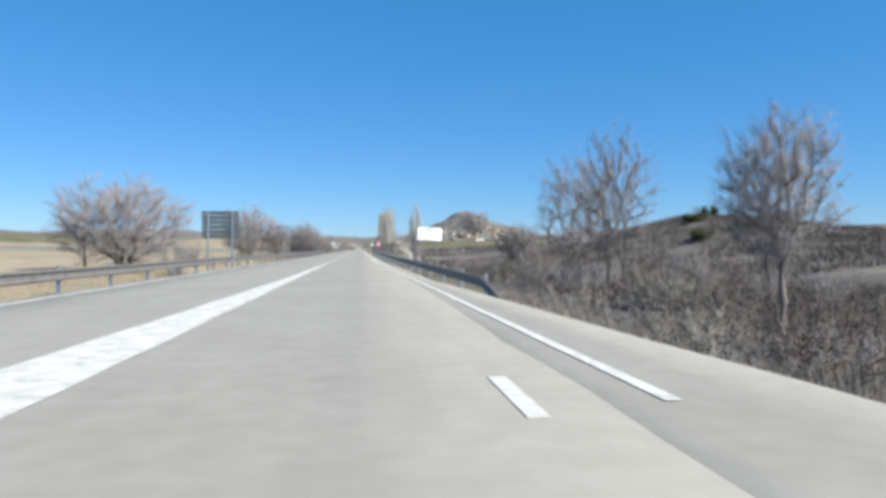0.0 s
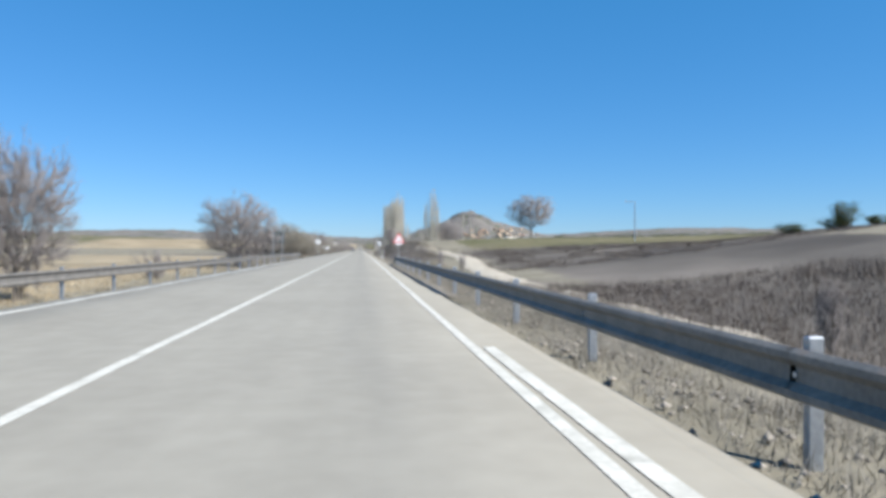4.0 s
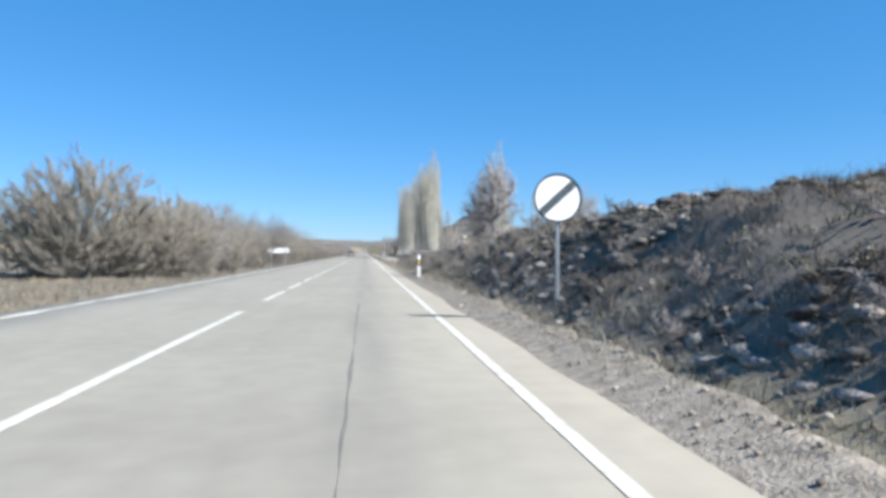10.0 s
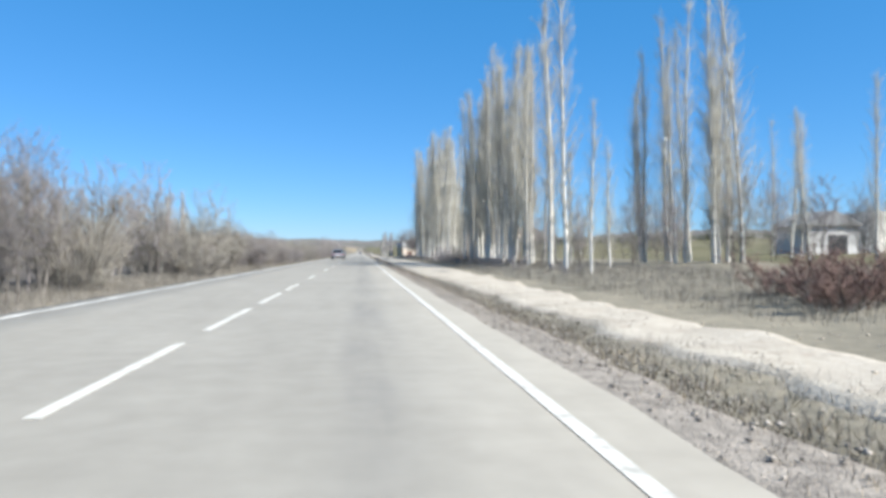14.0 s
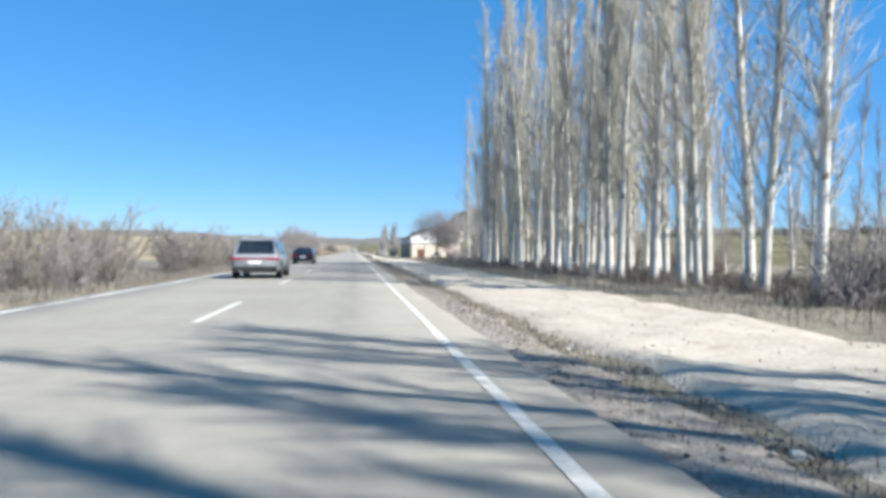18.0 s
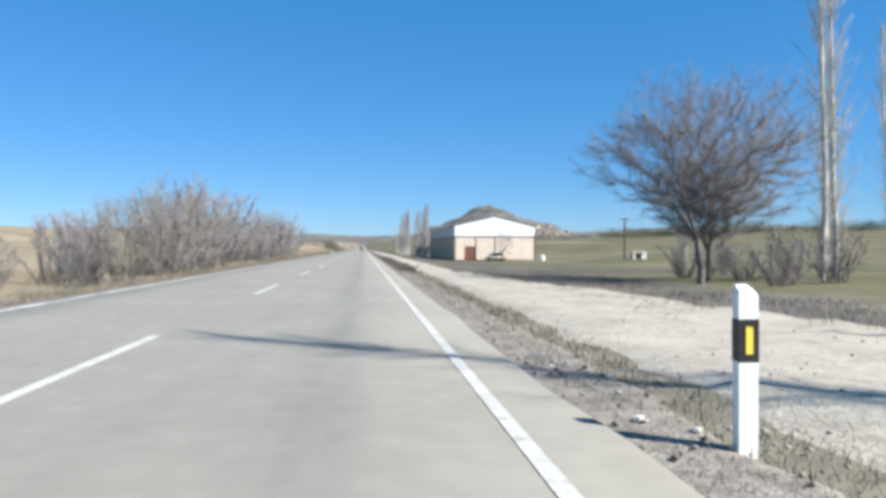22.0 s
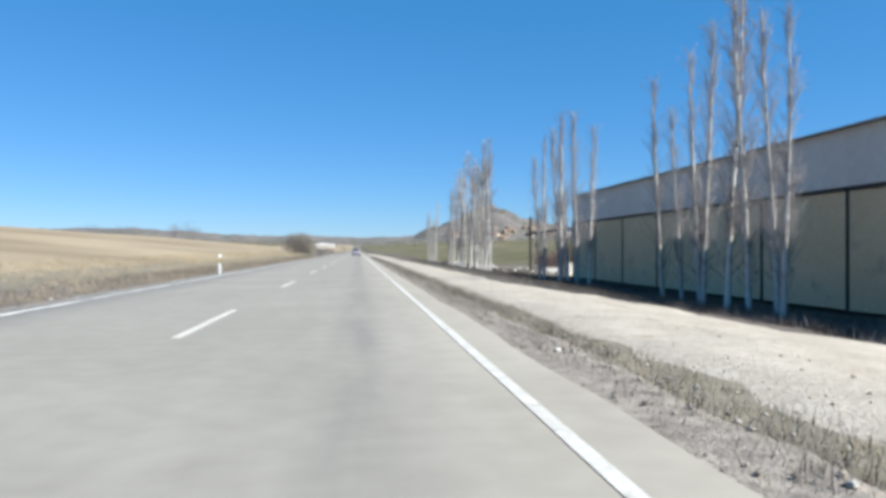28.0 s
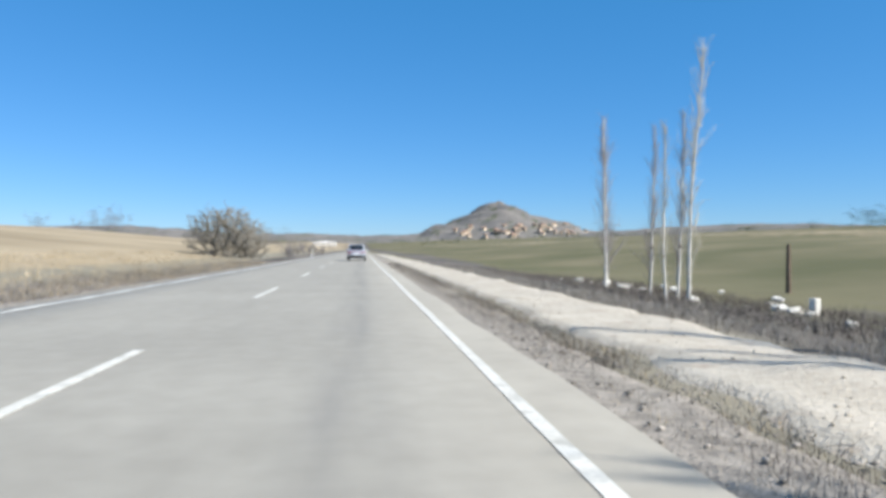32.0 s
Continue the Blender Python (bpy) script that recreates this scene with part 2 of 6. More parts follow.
TWIG_OLIVE = mat("budding_twigs", (0.165, 0.152, 0.128), (0.275, 0.256, 0.217), 1.0, 0.9, 0.0, spec=0.1, per_object=0.2, per_island=0.25)
TWIG_RED = mat("red_brown_twigs", (0.13, 0.085, 0.075), (0.215, 0.15, 0.13), 1.0, 0.9, 0.0, spec=0.1, per_object=0.2, per_island=0.25)
DRY_GRASS = mat("dry_grass", (0.24, 0.19, 0.12), (0.42, 0.35, 0.24), 0.5, 0.95, 0.0, spec=0.05, per_island=0.35)
GREY_WEED = mat("grey_weeds", (0.135, 0.124, 0.105), (0.295, 0.27, 0.228), 0.4, 0.95, 0.0, spec=0.05, per_island=0.4)
DARK_BRUSH = mat("dark_brush", (0.058, 0.048, 0.043), (0.19, 0.165, 0.145), 0.5, 0.95, 0.0, spec=0.05, per_island=0.45)
CLOD = mat("grey_earth_clods", (0.075, 0.070, 0.066), (0.26, 0.245, 0.23), 3.5, 0.95, 0.9, 14.0, spec=0.08, per_island=0.65)
GREEN_LEAF = mat("dull_green_leaves", (0.045, 0.06, 0.022), (0.09, 0.10, 0.045), 2.0, 0.8, 0.0, spec=0.2, per_island=0.3)
CONCRETE = mat("beige_render", (0.60, 0.50, 0.40), (0.70, 0.60, 0.49), 0.6, 0.9, 0.15, spec=0.15, per_object=0.04, wear=((0.46, 0.37, 0.28), 0.9, 0.62))
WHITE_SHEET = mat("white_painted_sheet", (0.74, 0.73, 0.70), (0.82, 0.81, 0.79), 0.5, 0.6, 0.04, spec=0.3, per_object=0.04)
ROOF_SHEET = mat("grey_roof_sheet", (0.20, 0.20, 0.195), (0.30, 0.30, 0.29), 0.6, 0.7, 0.1)
RUST_DOOR = mat("rust_brown_door", (0.16, 0.065, 0.045), (0.23, 0.10, 0.07), 1.5, 0.7, 0.1)
TILE = mat("clay_roof_tiles", (0.25, 0.15, 0.105), (0.35, 0.22, 0.16), 1.2, 0.85, 0.3, per_object=0.15)
STONE_WALL = mat("grey_brown_masonry", (0.20, 0.175, 0.15), (0.32, 0.28, 0.235), 1.0, 0.95, 0.4, per_object=0.1)
PLASTER = mat("pale_plaster", (0.60, 0.55, 0.47), (0.78, 0.74, 0.66), 0.8, 0.9, 0.1, per_object=0.2)
VILLAGE = mat("ochre_plaster", (0.36, 0.26, 0.18), (0.60, 0.50, 0.38), 0.05, 0.9, 0.0, per_object=0.35)
RUBBLE = mat("white_rubble", (0.46, 0.435, 0.38), (0.68, 0.65, 0.58), 3.0, 0.9, 0.4, per_object=0.3)
WOOD = mat("weathered_wood", (0.09, 0.065, 0.045), (0.17, 0.125, 0.09), 4.0, 0.9, 0.4)
VILLAGE_ROOF = mat("weathered_roof_tiles", (0.26, 0.155, 0.11), (0.38, 0.25, 0.185), 0.05, 0.9, 0.0, per_object=0.3)
# Base tones greyed for distance haze; the green patches are scrub.
HILL_M = mat("haze_greyed_scrub", (0.12, 0.118, 0.11), (0.20, 0.18, 0.16), 0.012, 0.95, 0.5, 0.2, spec=0.05, wear=((0.075, 0.085, 0.05), 0.03, 0.55))
GLASS = mat("dark_tinted_glass", (0.012, 0.015, 0.018), (0.02, 0.024, 0.03), 2.0, 0.06, 0.0, spec=0.8)
TYRE = mat("tyre_rubber", (0.02, 0.02, 0.02), (0.035, 0.034, 0.033), 9.0, 0.85, 0.2)
RIM = mat("alloy_rim", (0.45, 0.46, 0.47), (0.55, 0.56, 0.57), 5.0, 0.3, 0.0, metal=0.9)
CAR_WHITE = mat("white_car_paint", (0.22, 0.235, 0.25), (0.25, 0.265, 0.28), 1.0, 0.25, 0.0, spec=0.6)
CAR_SILVER = mat("silver_car_paint", (0.40, 0.42, 0.45), (0.45, 0.47, 0.50), 1.0, 0.3, 0.0, metal=0.5, spec=0.6)
CAR_BLACK = mat("dark_blue_black_paint", (0.008, 0.010, 0.016), (0.014, 0.016, 0.024), 1.0, 0.15, 0.0, spec=0.7)
CAR_CREAM = mat("cream_car_paint", (0.62, 0.55, 0.40), (0.68, 0.60, 0.45), 1.0, 0.35, 0.0, spec=0.5)
TRIM = mat("black_trim", (0.02, 0.02, 0.021), (0.035, 0.035, 0.035), 6.0, 0.6, 0.05)
LAMP_RED = mat("red_lamp_lens", (0.26, 0.012, 0.018), (0.33, 0.02, 0.026), 6.0, 0.15, 0.0, spec=0.6)


# ---- mesh helpers ----
class Geo:
    """Collects vertices and faces of one mesh."""

    def __init__(self):
        self.v, self.f = [], []

    def add(self, verts, faces):
        k = len(self.v)
        self.v += [tuple(p) for p in verts]
        self.f += [tuple(i + k for i in q) for q in faces]
        return self

    def box(self, c, s, bevel=0.0):
        """A box of size s round c, its edges chamfered by bevel."""
        h = [d / 2 for d in s]
        if not bevel:
            p = [(c[0] + sx * h[0], c[1] + sy * h[1], c[2] + sz * h[2]) for sz in (-1, 1) for sy in (-1, 1) for sx in (-1, 1)]
            return self.add(p, [(0, 2, 3, 1), (4, 5, 7, 6), (0, 1, 5, 4), (2, 6, 7, 3), (0, 4, 6, 2), (1, 3, 7, 5)])
        p, idx = [], {}
        for sx in (-1, 1):
            for sy in (-1, 1):
                for sz in (-1, 1):
                    for ax in range(3):
                        q = [sx * h[0], sy * h[1], sz * h[2]]
                        for o in range(3):
                            if o != ax:
                                q[o] -= math.copysign(bevel, q[o])
                        idx[sx, sy, sz, ax] = len(p)
                        p.append([c[o] + q[o] for o in range(3)])
        f = []
        for ax in range(3):
            a, b = (ax + 1) % 3, (ax + 2) % 3
            for s0 in (-1, 1):
                ring = []
                for sa, sb in ((-1, -1), (1, -1), (1, 1), (-1, 1)):
                    k = [0, 0, 0]
                    k[ax], k[a], k[b] = s0, sa, sb
                    ring.append(idx[(*k, ax)])
                f.append(ring if s0 > 0 else ring[::-1])
            for sa in (-1, 1):
                for sb in (-1, 1):
                    k0, k1 = [0, 0, 0], [0, 0, 0]
                    k0[ax], k0[a], k0[b] = -1, sa, sb
                    k1[ax], k1[a], k1[b] = 1, sa, sb
                    q = [idx[(*k0, a)], idx[(*k1, a)], idx[(*k1, b)], idx[(*k0, b)]]
                    f.append(q if sa * sb < 0 else q[::-1])
        for sx in (-1, 1):
            for sy in (-1, 1):
                for sz in (-1, 1):
                    q = [idx[sx, sy, sz, o] for o in range(3)]
                    f.append(q if sx * sy * sz > 0 else q[::-1])
        return self.add(p, f)

    def tube(self, pts, radii, n=6, cap=True):
        """A round bar through pts with the given radii."""
        pts = [Vector(p) for p in pts]
        verts, faces = [], []
        for i, p in enumerate(pts):
            d = (pts[min(i + 1, len(pts) - 1)] - pts[max(i - 1, 0)]).normalized()
            a = d.cross(Vector((0, 0, 1)) if abs(d.z) < 0.95 else Vector((1, 0, 0))).normalized()
            b = d.cross(a)
            verts += [p + radii[i] * (math.cos(2 * math.pi * k / n) * a + math.sin(2 * math.pi * k / n) * b) for k in range(n)]
        for i in range(len(pts) - 1):
            faces += [(i * n + k, i * n + (k + 1) % n, (i + 1) * n + (k + 1) % n, (i + 1) * n + k) for k in range(n)]
        if cap:
            faces += [tuple(range(n))[::-1], tuple(range((len(pts) - 1) * n, len(pts) * n))]
        return self.add(verts, faces)

    def prism(self, outline, axis, lo, hi):
        """An outline (two coordinates, in the order of the other two axes) extruded along axis from lo to hi."""
        n, put = len(outline), lambda p, w: {0: (w, p[0], p[1]), 1: (p[0], w, p[1]), 2: (p[0], p[1], w)}[axis]
        verts = [put(p, lo) for p in outline] + [put(p, hi) for p in outline]
        faces = [tuple(range(n))[::-1], tuple(range(n, 2 * n))] + [(k, (k + 1) % n, n + (k + 1) % n, n + k) for k in range(n)]
        return self.add(verts, faces)

    def loft(self, rings, cap=True):
        n = len(rings[0])
        verts, faces = [p for r in rings for p in r], []
        for i in range(len(rings) - 1):
            faces += [(i * n + k, i * n + (k + 1) % n, (i + 1) * n + (k + 1) % n, (i + 1) * n + k) for k in range(n)]
        if cap:
            faces += [tuple(range(n))[::-1], tuple(range((len(rings) - 1) * n, len(rings) * n))]
        return self.add(verts, faces)

    def mesh(self, name, material, smooth=False):
        me = bpy.data.meshes.new(name)
        me.from_pydata(self.v, [], self.f)
        me.materials.append(material)
        if smooth:
            me.polygons.foreach_set("use_smooth", [True] * len(me.polygons))
        else:
            me.shade_flat()
        me.update()
        return me


def part(name, geo, material, parent=None, label="", smooth=False, at=None):
    """One mesh object, under a thing or a part; geo may be a finished mesh that repeats share."""
    ob = new(name, geo if isinstance(geo, bpy.types.Mesh) else geo.mesh(name, material, smooth))
    ob.parent = parent
    if at is not None:
        ob.matrix_basis = at if isinstance(at, Matrix) else Matrix.Translation(at)
    return tagged(ob, label)


def thing(name, label, category, m=None, group="", kind=""):
    ob = new(name)
    ob.empty_display_size = 0.3
    if m is not None:
        ob.matrix_basis = m
    return tagged(ob, label, category, group, kind)


def mesh_np(name, verts, faces, material):
    """A mesh from arrays; faces all have the same number of corners."""
    me = bpy.data.meshes.new(name)
    nf, k = faces.shape
    me.vertices.add(len(verts)), me.loops.add(nf * k), me.polygons.add(nf)
    me.vertices.foreach_set("co", np.asarray(verts, np.float32).ravel())
    me.loops.foreach_set("vertex_index", faces.astype(np.int32).ravel())
    me.polygons.foreach_set("loop_start", np.arange(0, nf * k, k, dtype=np.int32))
    me.materials.append(material)
    me.update(calc_edges=True)
    return me


def lettering(text, size, depth=0.004):
    cu = bpy.data.curves.new("letters", "FONT")
    cu.body, cu.size, cu.extrude, cu.align_x = text, size, depth / 2, "LEFT"
    ob = new("letters_temp", cu)
    me = bpy.data.meshes.new_from_object(ob)
    bpy.data.objects.remove(ob)
    return me


# ---- lie of the land ----
def station(rows, y, *heights):
    """A cross-section of the ground at y."""
    rows.append((y, heights))


RX = [1.9, 3, 5, 7.5, 11, 16, 25, 45, 90, 200, 500, 1200, 3500]
RIGHT = []
station(RIGHT, -500, -.1, -.2, -.6, -1.2, -1.6, -1.8, -1.2, 1.5, 4, 8, 12, 20, 35)
station(RIGHT, 60, -.1, -.2, -.6, -1.2, -1.6, -1.8, -1.2, 1.5, 4, 8, 12, 20, 35)
station(RIGHT, 105, -.1, -.2, -.6, -.9, -1.0, -.9, 0, 3.0, 4.5, 7, 12, 20, 35)
station(RIGHT, 130, -.1, -.25, -.6, -.8, -.6, -.2, .8, 3.2, 4.5, 7, 12, 20, 35)
station(RIGHT, 148, -.1, -.15, -.2, .1, .4, .6, 1.2, 2.2, 3.5, 7, 12, 20, 35)
station(RIGHT, 162, -.1, -.05, .3, .7, .9, 1.1, 1.6, 2.2, 3.5, 7, 12, 20, 35)
station(RIGHT, 176, -.1, .05, 1.1, 1.4, 1.6, 1.8, 2.4, 3.0, 4, 7, 12, 20, 35)
station(RIGHT, 190, -.1, .15, 1.68, 2.15, 2.3, 2.6, 2.9, 3.3, 4, 7, 12, 20, 35)
station(RIGHT, 204, -.1, .15, 1.65, 2.15, 2.4, 2.7, 3.2, 3.6, 4, 7, 12, 20, 35)
station(RIGHT, 218, -.1, .1, 1.12, 1.4, 1.6, 1.8, 2.7, 3.4, 4, 7, 12, 20, 35)
station(RIGHT, 245, -.1, .0, .7, 1.1, 1.2, 1.3, 1.7, 2.4, 2.5, 6, 12, 20, 35)
station(RIGHT, 262, -.1, -.1, .1, .3, .5, .6, 1.0, 1.8, 2, 6, 12, 20, 35)
station(RIGHT, 282, -.1, -.15, -.2, -.2, 0, .1, .3, 1, 2, 5, 12, 20, 35)
station(RIGHT, 440, -.1, -.1, -.1, -.15, -.2, -.2, 0, .5, 1, 4, 12, 22, 35)
station(RIGHT, 520, -.1, -.1, -.1, -.3, -.6, -.9, -1, -1.2, -.5, 4, 12, 22, 35)
station(RIGHT, 600, -.1, -.1, -.1, -.4, -.9, -1.2, -1.2, -.9, 1.0, 6, 13, 24, 38)
station(RIGHT, 680, -.1, -.1, -.1, -.3, -.7, -1.1, -.8, .9, 3.2, 7, 15, 26, 42)
station(RIGHT, 820, -.1, -.1, -.1, -.2, -.2, 0, .5, 2, 5, 10, 17, 28, 46)
station(RIGHT, 1400, -.1, 0, 0, .2, .5, 1, 2, 3, 6, 12, 22, 35, 55)
station(RIGHT, 3800, 30, 30, 30, 30, 30, 30, 30, 31, 32, 36, 46, 60, 80)
LX = [6.75, 7.6, 9, 11.5, 16, 25, 50, 100, 250, 700, 3500]
LEFT = []
station(LEFT, -500, -.1, -.4, -.6, -.5, -.4, -.3, 0, .6, 2, 7, 25)
station(LEFT, 230, -.1, -.4, -.6, -.5, -.4, -.3, 0, .6, 2, 7, 25)
station(LEFT, 440, -.1, -.2, -.3, -.3, -.2, 0, .5, 1.2, 3, 8, 28)
station(LEFT, 540, -.1, -.1, .0, .2, .5, 1.1, 2.8, 5.6, 10, 15, 30)
station(LEFT, 700, -.1, -.05, .1, .4, .9, 1.8, 4.2, 8.2, 13, 18, 34)
station(LEFT, 1400, -.1, 0, .1, .3, .6, 1.2, 3, 6, 12, 22, 45)
station(LEFT, 3800, 30, 30, 30, 30, 30, 30, 30, 31, 34, 42, 70)


def table(xs, rows, x, y):
    ys, z = np.array([r[0] for r in rows], float), np.array([r[1] for r in rows], float)
    j = np.clip(np.searchsorted(ys, y) - 1, 0, len(ys) - 2)
    t = np.clip((y - ys[j]) / (ys[j + 1] - ys[j]), 0, 1)
    t = t * t * (3 - 2 * t)
    i = np.clip(np.searchsorted(xs, x) - 1, 0, len(xs) - 2)
    xa = np.array(xs, float)
    s = np.clip((x - xa[i]) / (xa[i + 1] - xa[i]), 0, 1)
    return (z[j, i] * (1 - s) + z[j, i + 1] * s) * (1 - t) + (z[j + 1, i] * (1 - s) + z[j + 1, i + 1] * s) * t


def soft_step(v, lo, hi):
    t = np.clip((v - lo) / (hi - lo), 0, 1)
    return t * t * (3 - 2 * t)


def rolling(x, y):
    return np.sin(x * 0.021 + 1.3) * np.cos(y * 0.017) + 0.6 * np.sin(x * 0.057 + y * 0.043)


def land(x, y):
    """The ground's height."""
    x, y = np.broadcast_arrays(np.asarray(x, float), np.asarray(y, float))
    z = np.where(x > -2, table(RX, RIGHT, np.maximum(x, 1.9), y), table(LX, LEFT, np.maximum(-x, 6.75), y))
    z = z + 2.7 * np.exp(-((x - 45) / 13) ** 2 - ((y - 90) / 17) ** 2)
    away = np.clip((np.abs(x + 2.3) - 6) / 60, 0, 1)
    z = z + away * 0.35 * rolling(x, y)
    rough = np.clip((np.abs(x + 2.35) - 4.5) / 3, 0, 1) * 0.05
    z = z + rough * (np.sin(x * 2.1 + y * 0.9) + np.sin(y * 1.7 - x * 1.3) + np.sin(x * 4.3 + 1) * np.sin(y * 3.7)) * 0.6
    clods = soft_step(x, 3.0, 4.2) * (1 - soft_step(x, 9.5, 12)) * soft_step(y, 150, 165) * (1 - soft_step(y, 255, 270))
    z = z + clods * (0.14 * np.sin(x * 1.3 + 2 * np.sin(y * .31)) * np.sin(y * .83 + 1.5 * np.sin(x * .9)) + 0.19 * np.sin(x * 2.7 + 3 * np.sin(y * .7)) * np.sin(y * 1.9 + 2 * np.sin(x * 1.1)) + 0.09 * np.sin(x * 5.3 + y * 2.2) * np.sin(y * 4.1))
    right = np.interp(y, [-60, 0, 25, 43, 61, 90], [4.8, 4.0, 2.5, 2.2, 2.0, 1.8])
    dip = np.where((x > -np.interp(y, [45, 75], [7.4, 6.6])) & (x < right), 1.0, 0.0)
    lift = np.clip((y - 1000) / 2800, 0, 1) ** 1.3 * 30
    on_road = -0.14 + lift
    return np.where(dip > 0, np.minimum(on_road, np.maximum(z, on_road)), z)


def road_z(y):
    return np.clip((np.asarray(y, float) - 1000) / 2800, 0, 1) ** 1.3 * 30


def steps(a, first, factor, last):
    out, d = [a], first
    while out[-1] < last:
        out.append(out[-1] + d)
        d *= factor
    return out


gx = [-v for v in steps(7.0, 0.45, 1.17, 3400)][::-1] + [-6.75, -6.45, -4, -1, 1.5, 1.85, 1.98] + steps(2.2, 0.3, 1.075, 3400)
gy = [-v for v in steps(62, 8, 1.4, 700)][::-1] + list(np.arange(-60, 150, 1.8)) + list(np.arange(150, 272, 0.6)) + list(np.arange(273, 780, 1.8)) + steps(781, 3, 1.16, 3800)
GX, GY = np.meshgrid(np.array(gx), np.array(gy))
GZ = land(GX, GY)
nx, ny = len(gx), len(gy)
grid = np.arange(nx * ny).reshape(ny, nx)
quads = np.stack([grid[:-1, :-1], grid[:-1, 1:], grid[1:, 1:], grid[1:, :-1]], -1).reshape(-1, 4)
ground_mesh = mesh_np("ground", np.stack([GX, GY, GZ], -1).reshape(-1, 3), quads, LAND)
ground_mesh.polygons.foreach_set("use_smooth", [True] * len(quads))


def soft(v, lo, hi):
    t = np.clip((v - lo) / (hi - lo), 0, 1)
    return t * t * (3 - 2 * t)


def between(v, a, b, edge):
    return soft(v, a - edge, a + edge) * (1 - soft(v, b - edge, b + edge))


wob = 3 * np.sin(GY * 0.031) + 2 * np.sin(GY * 0.083 + 1)
green = soft(GX + wob, 40, 48) * (1 - soft(GY, 118, 140)) * 0.55
green = np.maximum(green, soft(GX + wob * 0.3, 13, 16) * between(GY, 128, 216, 12))
green = np.maximum(green, soft(GX + wob * 0.4, 22, 30) * between(GY, 280, 470, 20) * 0.7)
green = np.maximum(green, soft(GX + wob * 0.25, 11, 15) * between(GY, 440, 610, 20) * 0.75)
green = np.maximum(green, soft(GX + wob * 0.3, 8, 12) * soft(GY, 600, 625))
green = np.maximum(green, soft(-GX + wob * 4, 130, 160) * soft(GY, 430, 520))
green = np.maximum(green, soft(GX, 3, 6) * soft(GY, 700, 760))
tan = soft(-GX + wob * .3, 9.0, 12) * (1 - soft(GY + wob * 2, 203, 216)) * 0.62
tan = np.maximum(tan, soft(-GX + 0.2 * wob, 10.5, 14) * soft(GY, 425, 460) * (1 - green))
tan = np.maximum(tan, between(GX + GY * 0.1, 150, 175, 6) * soft(GY, 640, 700) * 0.5)
brown = between(GX, 5, 32, 5) * (1 - soft(GY, 95, 135)) * 0.85
plough = between(GX + wob * .3, 11, 46, 3) * between(GY, 126, 158, 6)
green = green * (1 - plough)
brown = np.maximum(brown, plough * 0.9)
brown = np.maximum(brown, between(GX + wob, 25, 68, 6) * between(GY + wob, 40, 102, 8) * 0.8)
brown = np.maximum(brown, between(GX, 3.0, 9.5, 0.8) * between(GY, 160, 262, 8) * (1 - 0.35 * soft(GY, 205, 225)))
brown = np.maximum(brown, between(GX, 2.9, 8, 0.8) * between(GY, 142, 165, 5) * 0.7)
brown = np.maximum(brown, between(-GX, 8, 40, 4) * between(GY + wob, 212, 430, 6) * 0.6)
brown = np.maximum(brown, between(GX + wob * .3, 5.6, 13.5, 1.5) * soft(GY, 425, 450) * 0.7)
brown = np.maximum(brown, between(GX + wob * .5, 12, 32, 3) * between(GY, 606, 668, 8) * 0.55)
brown = np.maximum(brown, between(GX + wob * .8, 10, 34, 4) * between(GY, 470, 552, 12) * 0.5)
brown = np.maximum(brown, between(-GX, 6.9, 9.4, 0.7) * 0.85)
brown = np.maximum(brown, between(GX, 2.4, 7, 0.5) * (1 - soft(GY, 150, 170)) * 0.42)
brown = np.maximum(brown, between(GX + wob * .4, 11.8, 36, 1.5) * between(GY, 92, 132, 6) * 0.8)
brown = np.maximum(brown, between(GX + wob * .3, 12, 20, 1.5) * between(GY, 128, 172, 6) * 0.4)
brown = np.maximum(brown, between(GX + wob * 4, 165, 900, 25) * between(GY, 775, 1150, 25) * 0.95)
col = np.stack([green, tan, brown, np.ones_like(green)], -1).reshape(-1, 4)
layer = ground_mesh.color_attributes.new("cover", "FLOAT_COLOR", "POINT")
layer.data.foreach_set("color", col.astype(np.float32).ravel())
tagged(new("ground", ground_mesh), "rolling farmland with dry grass, stubble and crops", "ground", kind="structure")


